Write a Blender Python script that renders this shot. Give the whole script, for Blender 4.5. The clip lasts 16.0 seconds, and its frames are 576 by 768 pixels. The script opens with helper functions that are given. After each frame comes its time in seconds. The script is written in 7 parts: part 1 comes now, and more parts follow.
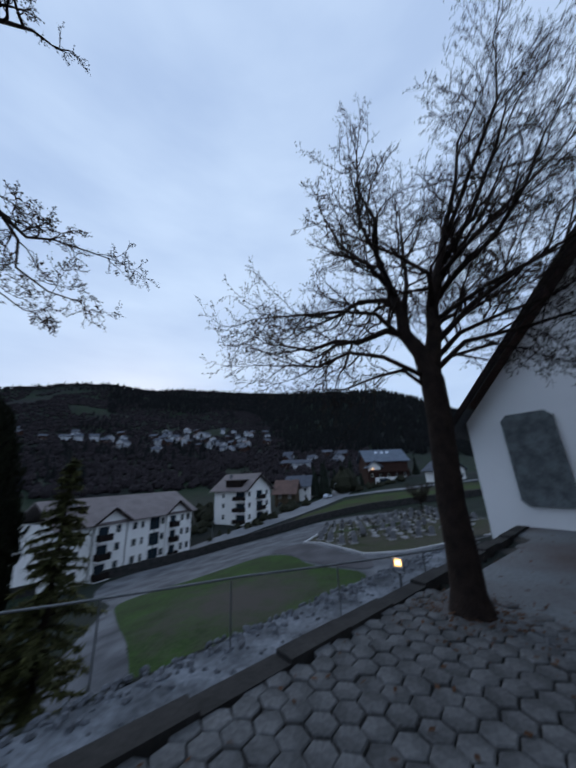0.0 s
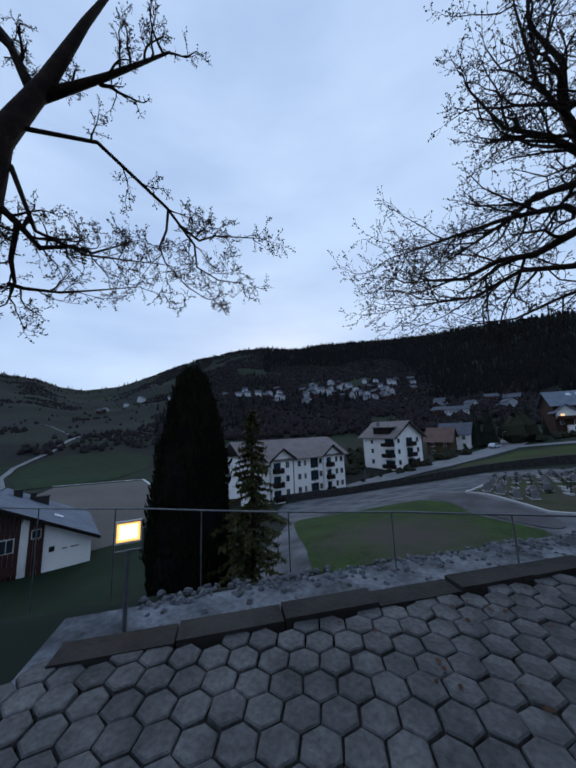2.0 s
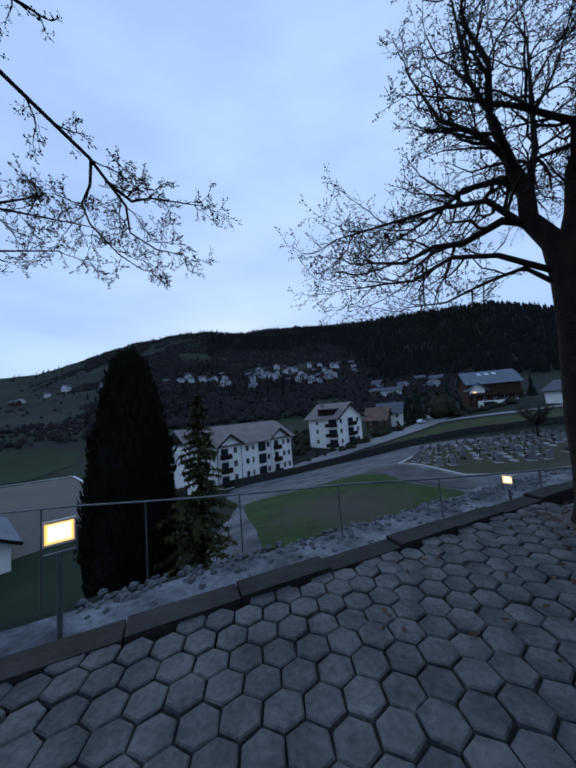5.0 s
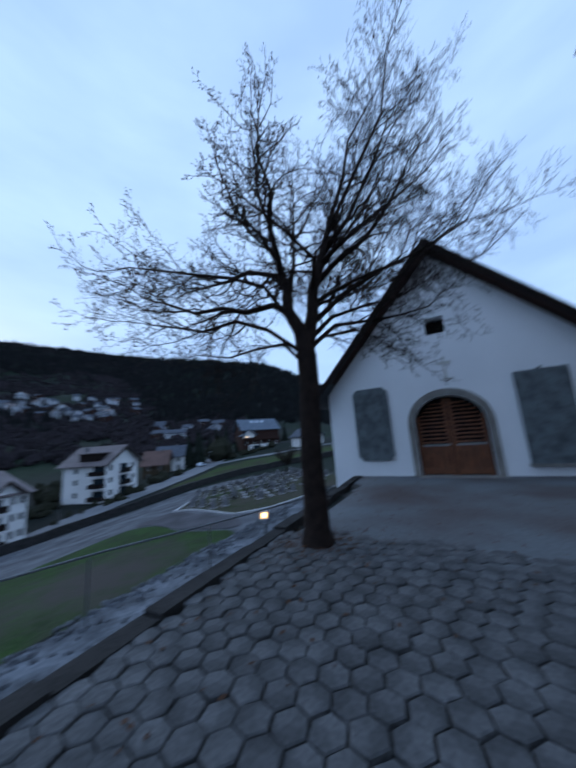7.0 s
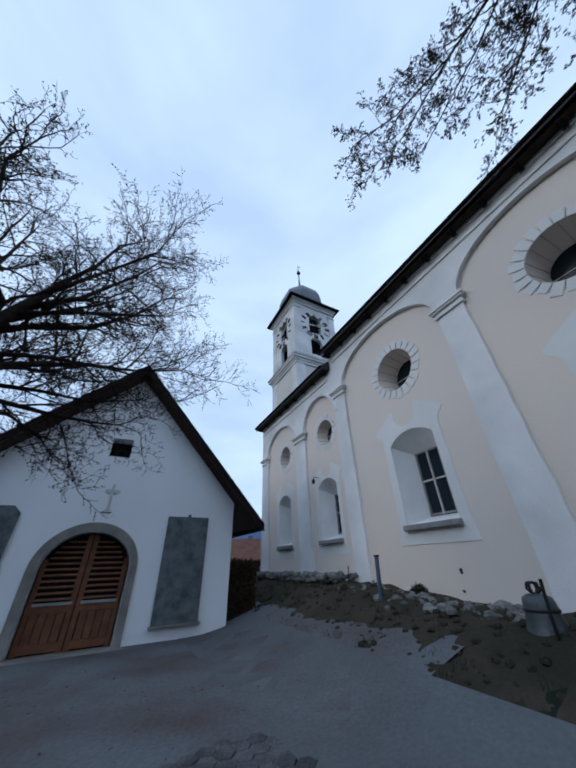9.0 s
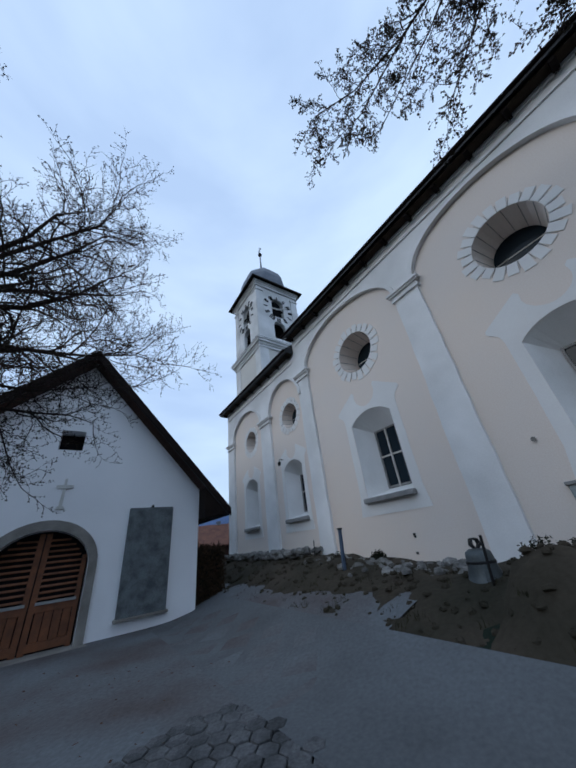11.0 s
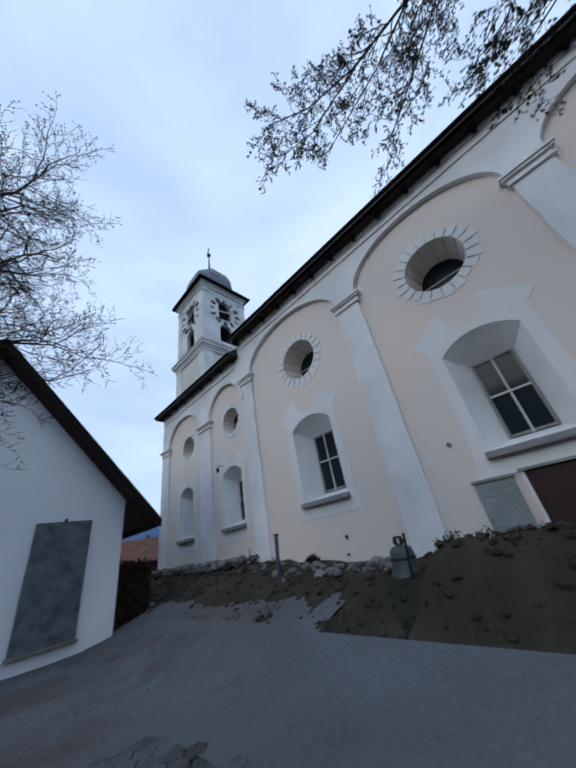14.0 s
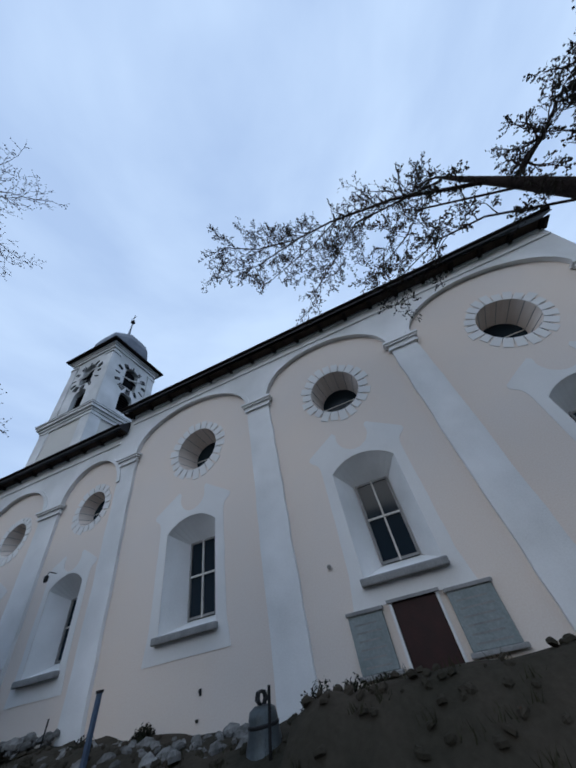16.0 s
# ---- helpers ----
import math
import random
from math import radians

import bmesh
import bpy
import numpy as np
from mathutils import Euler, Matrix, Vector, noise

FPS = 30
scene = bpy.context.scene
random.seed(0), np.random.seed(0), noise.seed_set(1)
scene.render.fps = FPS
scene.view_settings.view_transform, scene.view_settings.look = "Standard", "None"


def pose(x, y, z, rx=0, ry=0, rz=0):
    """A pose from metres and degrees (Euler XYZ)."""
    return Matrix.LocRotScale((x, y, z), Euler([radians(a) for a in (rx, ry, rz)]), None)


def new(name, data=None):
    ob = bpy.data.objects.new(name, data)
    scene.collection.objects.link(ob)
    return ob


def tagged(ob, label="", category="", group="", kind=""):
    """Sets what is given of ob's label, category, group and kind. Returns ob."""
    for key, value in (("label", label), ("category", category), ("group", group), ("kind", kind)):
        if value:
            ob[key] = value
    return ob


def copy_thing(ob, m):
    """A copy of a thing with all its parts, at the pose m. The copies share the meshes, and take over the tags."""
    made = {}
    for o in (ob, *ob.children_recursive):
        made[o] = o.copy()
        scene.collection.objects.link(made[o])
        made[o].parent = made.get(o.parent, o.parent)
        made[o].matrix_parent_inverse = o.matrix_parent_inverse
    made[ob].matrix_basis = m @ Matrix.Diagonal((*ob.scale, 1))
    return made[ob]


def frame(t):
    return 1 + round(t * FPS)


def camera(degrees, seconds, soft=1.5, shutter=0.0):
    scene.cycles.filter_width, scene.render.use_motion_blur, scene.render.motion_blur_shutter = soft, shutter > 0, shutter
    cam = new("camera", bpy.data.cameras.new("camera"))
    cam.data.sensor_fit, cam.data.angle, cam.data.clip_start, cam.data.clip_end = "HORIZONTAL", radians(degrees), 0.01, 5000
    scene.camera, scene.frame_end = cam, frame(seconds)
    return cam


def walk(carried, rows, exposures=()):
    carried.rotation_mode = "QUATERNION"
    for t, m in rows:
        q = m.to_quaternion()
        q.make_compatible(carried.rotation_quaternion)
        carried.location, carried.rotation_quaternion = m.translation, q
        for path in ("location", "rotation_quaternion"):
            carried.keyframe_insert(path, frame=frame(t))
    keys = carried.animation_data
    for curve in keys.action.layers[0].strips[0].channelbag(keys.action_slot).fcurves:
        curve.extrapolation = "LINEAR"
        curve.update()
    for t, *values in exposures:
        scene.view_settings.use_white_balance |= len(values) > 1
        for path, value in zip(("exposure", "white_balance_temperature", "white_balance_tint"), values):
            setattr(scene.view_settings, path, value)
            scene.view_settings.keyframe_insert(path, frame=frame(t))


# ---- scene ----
cam = camera(90.23, 16.0, soft=2.4, shutter=0.4)
PATH = [
    (0.0, pose(-0.074, 0.012, 1.618, 107.82, 2.32, 7.61)),
    (0.5, pose(-0.069, -0.051, 1.592, 102.27, 6.34, 19.29)),
    (1.0, pose(-0.080, -0.105, 1.587, 101.30, 4.54, 28.26)),
    (1.5, pose(-0.105, -0.172, 1.572, 99.90, 2.02, 32.76)),
    (2.0, pose(-0.097, -0.159, 1.583, 99.01, 2.12, 35.46)),
    (2.5, pose(-0.098, -0.173, 1.584, 98.18, 2.49, 35.14)),
    (3.0, pose(-0.093, -0.185, 1.581, 97.29, 2.40, 35.47)),
    (3.5, pose(-0.081, -0.187, 1.571, 96.82, 3.09, 31.63)),
    (6.0, pose(-0.232, -0.093, 1.516, 95.50, 6.25, 12.78)),
    (6.5, pose(-0.210, -0.092, 1.542, 98.74, 7.06, -0.04)),
    (7.0, pose(-0.126, -0.045, 1.571, 100.55, 4.16, -16.15)),
    (7.3, pose(-0.132, -0.040, 1.583, 108.25, 0.81, -33.60)),
    (7.5, pose(-0.096, -0.074, 1.606, 108.60, 1.68, -39.98)),
    (7.8, pose(-0.026, -0.043, 1.627, 110.48, 1.92, -47.55)),
    (8.0, pose(0.055, -0.033, 1.645, 112.84, 2.58, -53.71)),
    (8.5, pose(0.185, -0.021, 1.644, 116.52, 2.01, -66.16)),
    (9.0, pose(0.226, -0.024, 1.647, 122.08, 1.55, -74.90)),
    (9.5, pose(0.265, -0.045, 1.644, 121.79, 2.63, -78.57)),
    (10.0, pose(0.277, -0.059, 1.631, 120.63, 3.56, -80.86)),
    (12.5, pose(0.305, -0.012, 1.581, 116.18, 9.43, -77.05)),
    (13.0, pose(0.345, -0.031, 1.554, 114.97, 9.52, -77.08)),
    (13.5, pose(0.365, -0.078, 1.573, 115.65, 9.55, -82.84)),
    (14.0, pose(0.356, -0.080, 1.579, 118.61, 9.29, -91.28)),
    (14.5, pose(0.342, -0.095, 1.603, 120.95, 10.05, -97.37)),
    (15.0, pose(0.349, -0.108, 1.638, 124.14, 10.11, -104.15)),
    (15.5, pose(0.281, -0.090, 1.656, 130.33, 10.73, -110.38)),
    (16.0, pose(0.283, -0.090, 1.629, 133.38, 10.11, -113.57)),
]
EXPOSURE = [(0.0, 0.22, 6500, 8), (3.5, 0.18, 6000, 8), (6.0, 0.2, 5600, 6), (7.0, 0.36, 5550, 6), (7.4, 0.32, 5600, 6), (7.9, 0.5, 6250, 6), (10.0, 0.46, 6350, 6), (12.5, 0.33, 6400, 6), (13.2, 0.4, 6400, 6), (14.5, 0.5, 6500, 7), (15.5, 0.38, 6400, 7), (16.0, 0.25, 6300, 7)]
walk(cam, PATH, EXPOSURE)

# ---- light ----
world = bpy.data.worlds.new("dusk_sky")
scene.world = world
world.use_nodes = True


def build_world():
    nt = world.node_tree
    nt.nodes.clear()
    out = nt.nodes.new("ShaderNodeOutputWorld")
    bg = nt.nodes.new("ShaderNodeBackground")
    sky = nt.nodes.new("ShaderNodeTexSky")
    sky.sky_type = "NISHITA"
    sky.sun_disc = False
    sky.sun_elevation, sky.sun_rotation = radians(SUN_UP), radians(-SUN_AZ)
    sky.air_density, sky.dust_density, sky.ozone_density = 1.0, 1.5, 2.0
    # thin overcast veil over the clear sky, in soft streaks
    co = nt.nodes.new("ShaderNodeTexCoord")
    mp = nt.nodes.new("ShaderNodeMapping")
    mp.inputs["Scale"].default_value = (1.2, 1.2, 4.5)
    nz = nt.nodes.new("ShaderNodeTexNoise")
    nz.inputs["Scale"].default_value, nz.inputs["Detail"].default_value = 1.6, 5
    ramp = nt.nodes.new("ShaderNodeValToRGB")
    ramp.color_ramp.elements[0].position, ramp.color_ramp.elements[1].position = 0.34, 0.70
    ramp.color_ramp.elements[0].color = (*VEIL_DARK, 1)
    ramp.color_ramp.elements[1].color = (*VEIL_LIGHT, 1)
    mix = nt.nodes.new("ShaderNodeMixRGB")
    mix.inputs["Fac"].default_value = 0.8
    nt.links.new(co.outputs["Generated"], mp.inputs["Vector"])
    nt.links.new(mp.outputs["Vector"], nz.inputs["Vector"])
    nt.links.new(nz.outputs["Fac"], ramp.inputs["Fac"])
    nt.links.new(sky.outputs["Color"], mix.inputs["Color1"])
    nt.links.new(ramp.outputs["Color"], mix.inputs["Color2"])
    nt.links.new(mix.outputs["Color"], bg.inputs["Color"])
    bg.inputs["Strength"].default_value = SKY
    nt.links.new(bg.outputs["Background"], out.inputs["Surface"])


SUN_UP, SUN_AZ, SKY = 6.0, 35.0, 0.10
VEIL_DARK, VEIL_LIGHT = (4.7, 6.1, 8.9), (6.3, 7.8, 10.4)
build_world()
sun_data = bpy.data.lights.new("sun", "SUN")
sun_data.energy, sun_data.angle, sun_data.color = 0.5, radians(30), (1.0, 0.97, 0.94)
sun = new("sun", sun_data)
sun.matrix_world = pose(0, 0, 60, 90 - SUN_UP - 14, 0, SUN_AZ + 180)


# ---- materials ----
def material(name, base, dark=None, rough=0.8, scale=6.0, fine=60.0, bump=0.15, metal=0.0, random_tint=0.0, stain=0.35, glow=0.0, grain=0.3):
    """A surface of two tones mixed by coarse and fine noise, with fine relief."""
    m = bpy.data.materials.new(name)
    m.use_nodes = True
    nt = m.node_tree
    b = nt.nodes["Principled BSDF"]
    dark = dark or tuple(c * 0.7 for c in base)
    co = nt.nodes.new("ShaderNodeTexCoord")
    n1, n2 = nt.nodes.new("ShaderNodeTexNoise"), nt.nodes.new("ShaderNodeTexNoise")
    n1.inputs["Scale"].default_value, n1.inputs["Detail"].default_value = scale, 6
    n2.inputs["Scale"].default_value, n2.inputs["Detail"].default_value = fine, 4
    nt.links.new(co.outputs["Object"], n1.inputs["Vector"])
    nt.links.new(co.outputs["Object"], n2.inputs["Vector"])
    ramp = nt.nodes.new("ShaderNodeValToRGB")
    ramp.color_ramp.elements[0].position, ramp.color_ramp.elements[1].position = 0.32, 0.32 + 0.5 * (1.2 - stain)
    ramp.color_ramp.elements[0].color, ramp.color_ramp.elements[1].color = (*dark, 1), (*base, 1)
    nt.links.new(n1.outputs["Fac"], ramp.inputs["Fac"])
    mul = nt.nodes.new("ShaderNodeMixRGB")
    mul.blend_type, mul.inputs["Fac"].default_value = "OVERLAY", grain
    nt.links.new(ramp.outputs["Color"], mul.inputs["Color1"])
    nt.links.new(n2.outputs["Fac"], mul.inputs["Color2"])
    last = mul.outputs["Color"]
    if random_tint:
        info = nt.nodes.new("ShaderNodeObjectInfo")
        geo = nt.nodes.new("ShaderNodeNewGeometry")
        add = nt.nodes.new("ShaderNodeMath")
        add.operation = "ADD"
        nt.links.new(info.outputs["Random"], add.inputs[0])
        nt.links.new(geo.outputs["Random Per Island"], add.inputs[1])
        rng = nt.nodes.new("ShaderNodeMapRange")
        rng.inputs["From Max"].default_value = 2.0
        rng.inputs["To Min"].default_value, rng.inputs["To Max"].default_value = 1 - random_tint, 1 + random_tint
        hsv = nt.nodes.new("ShaderNodeHueSaturation")
        nt.links.new(add.outputs[0], rng.inputs["Value"])
        nt.links.new(rng.outputs[0], hsv.inputs["Value"])
        nt.links.new(last, hsv.inputs["Color"])
        last = hsv.outputs["Color"]
    nt.links.new(last, b.inputs["Base Color"])
    b.inputs["Roughness"].default_value, b.inputs["Metallic"].default_value = rough, metal
    b.inputs["Specular IOR Level"].default_value = 0.12 if rough >= 0.85 else 0.4
    if bump:
        bp = nt.nodes.new("ShaderNodeBump")
        bp.inputs["Strength"].default_value, bp.inputs["Distance"].default_value = bump, 0.02
        nt.links.new(n2.outputs["Fac"], bp.inputs["Height"])
        nt.links.new(bp.outputs["Normal"], b.inputs["Normal"])
    if glow:
        b.inputs["Emission Color"].default_value = (*base, 1)
        b.inputs["Emission Strength"].default_value = glow
    return m


def glass_material(name, tint):
    m = bpy.data.materials.new(name)
    m.use_nodes = True
    b = m.node_tree.nodes["Principled BSDF"]
    b.inputs["Base Color"].default_value = (*tint, 1)
    b.inputs["Roughness"].default_value = 0.09
    b.inputs["Specular IOR Level"].default_value = 0.12
    return m


M_WHITE = material("lime_plaster_white", (0.85, 0.84, 0.83), (0.66, 0.655, 0.64), 0.93, 0.7, 38, 0.2, stain=0.45, grain=0.2)
M_CHAPEL = material("chapel_plaster", (0.82, 0.825, 0.84), (0.72, 0.73, 0.75), 0.92, 0.5, 45, 0.2, stain=0.2, grain=0.1)
M_BEIGE = material("plaster_beige", (0.79, 0.675, 0.58), (0.725, 0.655, 0.60), 0.93, 0.35, 38, 0.2, stain=0.4, grain=0.22)
M_TOWER = material("tower_plaster", (0.74, 0.70, 0.64), (0.62, 0.60, 0.56), 0.9, 0.3, 30, 0.1, grain=0.1)
M_SILL = material("sill_stone", (0.30, 0.29, 0.28), (0.2, 0.2, 0.2), 0.8, 3, 30, 0.2)
M_STONE = material("door_surround_stone", (0.29, 0.275, 0.255), (0.16, 0.15, 0.135), 0.88, 2, 40, 0.4)
M_SLATE = material("slate_roof", (0.045, 0.048, 0.055), (0.028, 0.03, 0.034), 0.7, 2, 30, 0.3, random_tint=0.3)
M_DARKWOOD = material("dark_timber", (0.018, 0.012, 0.010), (0.008, 0.006, 0.006), 0.85, 2, 30, 0.3)
M_RAFTER = material("weathered_rafter", (0.05, 0.035, 0.026), (0.028, 0.02, 0.015), 0.85, 3, 30, 0.3)
M_DOOR = material("door_timber", (0.19, 0.068, 0.026), (0.095, 0.036, 0.016), 0.6, 4, 40, 0.25)
M_REDDOOR = material("dark_red_board", (0.035, 0.009, 0.008), (0.02, 0.007, 0.006), 0.6, 4, 40, 0.2)
M_PLAQUE = material("slate_plaque", (0.125, 0.145, 0.155), (0.06, 0.07, 0.075), 0.7, 4.5, 30, 0.4, stain=0.55, grain=0.5)
M_PLAQUE2 = material("grey_plaque", (0.26, 0.29, 0.29), (0.2, 0.23, 0.23), 0.65, 2.5, 25, 0.3, stain=0.5)
# near-black that paints shade inside rooms, behind slats and within foliage
M_BLACK = material("shade_black", (0.012, 0.012, 0.014), None, 0.9, 2, 10, 0)
M_GLASS = glass_material("window_glass", (0.016, 0.024, 0.032))
M_FRAME = material("window_frame_paint", (0.62, 0.60, 0.56), (0.5, 0.48, 0.45), 0.6, 4, 40, 0.1)
M_COPPER = material("weathered_sheet_metal", (0.145, 0.16, 0.19), (0.09, 0.105, 0.13), 0.45, 1.5, 20, 0.15, metal=0.35)
M_IRON = material("wrought_iron", (0.03, 0.03, 0.032), (0.02, 0.02, 0.02), 0.55, 5, 50, 0.1, metal=0.6)
M_GALV = material("galvanised_steel", (0.16, 0.17, 0.18), (0.1, 0.11, 0.12), 0.5, 5, 50, 0.1, metal=0.5)
M_BARK = material("bark", (0.032, 0.022, 0.018), (0.014, 0.010, 0.009), 0.92, 7, 45, 1.0)
M_TWIG = material("twig_bark", (0.034, 0.022, 0.022), (0.018, 0.012, 0.012), 0.9, 5, 30, 0.2)
M_BUD = material("bud", (0.035, 0.03, 0.02), (0.02, 0.017, 0.012), 0.9, 8, 30, 0)
M_PAVE = material("paving_stone", (0.115, 0.117, 0.122), (0.05, 0.052, 0.054), 0.85, 2.6, 26, 0.8, random_tint=0.35, stain=0.5, grain=0.6)
M_JOINT = material("paving_joint", (0.055, 0.052, 0.05), (0.03, 0.03, 0.028), 0.95, 3, 40, 0.6)
M_KERB = material("kerb_stone", (0.045, 0.043, 0.042), (0.02, 0.02, 0.02), 0.85, 2, 20, 0.5)
M_GRAVEL = material("gravel", (0.125, 0.13, 0.142), (0.05, 0.052, 0.058), 0.95, 0.35, 9, 0.7, stain=0.55)
M_ROAD = material("road_asphalt", (0.20, 0.205, 0.22), (0.14, 0.145, 0.155), 0.9, 0.2, 8, 0.3)
M_LAWN = material("lawn_grass", (0.030, 0.050, 0.013), (0.032, 0.031, 0.018), 0.97, 0.14, 3, 0.8, stain=0.65, grain=0.6)
M_FIELD = material("field_grass", (0.010, 0.030, 0.009), (0.012, 0.019, 0.010), 0.97, 0.014, 0.3, 0.0, stain=0.5, grain=0.6)
M_MEADOW = material("hill_meadow", (0.011, 0.022, 0.011), (0.013, 0.012, 0.015), 0.97, 0.014, 0.22, 0.0, stain=0.55, grain=0.6)
M_SOIL = material("bare_soil", (0.06, 0.048, 0.036), (0.03, 0.028, 0.02), 0.95, 1, 14, 0.8)
M_CONIFER = material("conifer_needles", (0.012, 0.017, 0.011), (0.008, 0.010, 0.008), 0.9, 1.0, 12, 0.0, random_tint=0.4)
M_FOREST = material("far_forest", (0.012, 0.014, 0.014), (0.009, 0.0095, 0.010), 0.95, 0.02, 0.3, 0.0, random_tint=0.4)
M_SCRUB = material("bare_scrub", (0.029, 0.023, 0.026), (0.020, 0.017, 0.019), 0.95, 0.05, 0.5, 0.0, random_tint=0.35)
M_THUJA = material("thuja_foliage", (0.02, 0.022, 0.012), (0.010, 0.011, 0.007), 0.9, 1.5, 14, 0.0, random_tint=0.4)
M_HOUSE = material("house_render", (0.72, 0.71, 0.70), (0.62, 0.61, 0.6), 0.9, 0.3, 5, 0.05)
M_ROOF = material("tile_roof", (0.17, 0.145, 0.145), (0.12, 0.1, 0.1), 0.8, 0.5, 4, 0.2)
M_ROOF2 = material("grey_roof", (0.095, 0.105, 0.13), (0.065, 0.072, 0.088), 0.9, 0.5, 4, 0.1)
M_CHALET = material("chalet_timber", (0.052, 0.026, 0.020), (0.03, 0.017, 0.014), 0.85, 1, 8, 0.1)
M_YELLOW = material("ochre_render", (0.075, 0.054, 0.032), (0.05, 0.038, 0.025), 0.9, 0.5, 5, 0.05)
M_HEDGE = material("ivy_hedge", (0.026, 0.028, 0.016), (0.016, 0.016, 0.011), 0.9, 3, 20, 0.0, random_tint=0.5)
M_BROWNHEDGE = material("dry_beech_hedge", (0.060, 0.036, 0.022), (0.03, 0.022, 0.014), 0.9, 3, 20, 0.0, random_tint=0.5)
M_GRAVE = material("gravestone", (0.17, 0.17, 0.18), (0.1, 0.1, 0.11), 0.6, 3, 30, 0.2, random_tint=0.4)
M_RUBBLE = material("rubble_stone", (0.27, 0.265, 0.255), (0.11, 0.107, 0.10), 0.9, 5, 40, 0.4, random_tint=0.55)
M_PALEGRAVE = material("pale_gravestone", (0.42, 0.42, 0.43), (0.3, 0.3, 0.31), 0.7, 3, 30, 0.2, random_tint=0.3)
M_LAMP = material("lamp_glow", (1.0, 0.72, 0.30), (1.0, 0.66, 0.24), 0.4, 3, 20, 0.0, glow=2.9)
M_LAMPEDGE = material("lamp_edge_glow", (1.0, 0.50, 0.12), (1.0, 0.44, 0.10), 0.4, 3, 20, 0.0, glow=1.25)
M_GLOWWIN = material("lit_window", (1.0, 0.55, 0.25), (1.0, 0.5, 0.2), 0.4, 3, 20, 0.0, glow=1.2)
M_STRIP = material("rubble_path", (0.17, 0.185, 0.21), (0.05, 0.055, 0.062), 0.92, 1.6, 11, 1.0, stain=0.55, grain=0.7)
M_PALEROOF = material("pale_metal_roof", (0.14, 0.165, 0.205), (0.10, 0.12, 0.15), 0.88, 0.5, 4, 0.1)
M_REDROOF = material("red_tile_roof", (0.16, 0.075, 0.05), (0.1, 0.05, 0.04), 0.85, 1, 8, 0.1)
# aerial haze is put into this base colour as blue
M_HAZE = material("haze_blue_mountain", (0.085, 0.13, 0.24), (0.06, 0.09, 0.16), 0.97, 0.004, 0.05, 0.0)
M_FARWALL = material("distant_wall", (0.50, 0.52, 0.56), (0.28, 0.29, 0.32), 0.9, 0.3, 5, 0.0, random_tint=0.55)
M_BROWNROOF = material("brown_tile_roof", (0.15, 0.095, 0.08), (0.10, 0.066, 0.058), 0.85, 0.6, 5, 0.2)
M_LEAF = material("fallen_leaf", (0.10, 0.05, 0.028), (0.05, 0.028, 0.018), 0.9, 4, 30, 0.0, random_tint=0.5)
M_DRYGRASS = material("dry_grass", (0.055, 0.05, 0.028), (0.03, 0.03, 0.016), 0.95, 3, 20, 0.0, random_tint=0.5)
M_DIRT = material("packed_gravel", (0.115, 0.108, 0.10), (0.085, 0.08, 0.075), 0.95, 0.06, 2, 0.2)
M_ASPHALT = material("yard_asphalt", (0.13, 0.14, 0.15), (0.09, 0.095, 0.10), 0.9, 0.6, 20, 0.3)
M_PATHSTONE = material("path_stone", (0.15, 0.16, 0.18), (0.07, 0.075, 0.085), 0.9, 6, 40, 0.4, random_tint=0.5)
M_YARD = material("worn_yard_asphalt", (0.125, 0.135, 0.145), (0.085, 0.072, 0.07), 0.88, 0.55, 18, 0.4, stain=0.6, grain=0.35)
M_BAREPATCH = material("thin_grass_soil", (0.044, 0.040, 0.030), (0.031, 0.038, 0.016), 0.96, 0.5, 4, 0.6, stain=0.6, grain=0.6)
M_GRAVEL2 = material("worn_gravel", (0.085, 0.083, 0.09), (0.05, 0.048, 0.052), 0.95, 0.5, 7, 0.6, stain=0.5)
M_ICE = material("pale_sheet", (0.55, 0.6, 0.68), (0.4, 0.44, 0.5), 0.5, 2, 20, 0.1)
M_RAYPLASTER = material("ray_plaster", (0.80, 0.785, 0.76), (0.70, 0.68, 0.66), 0.92, 0.6, 40, 0.12, grain=0.12)



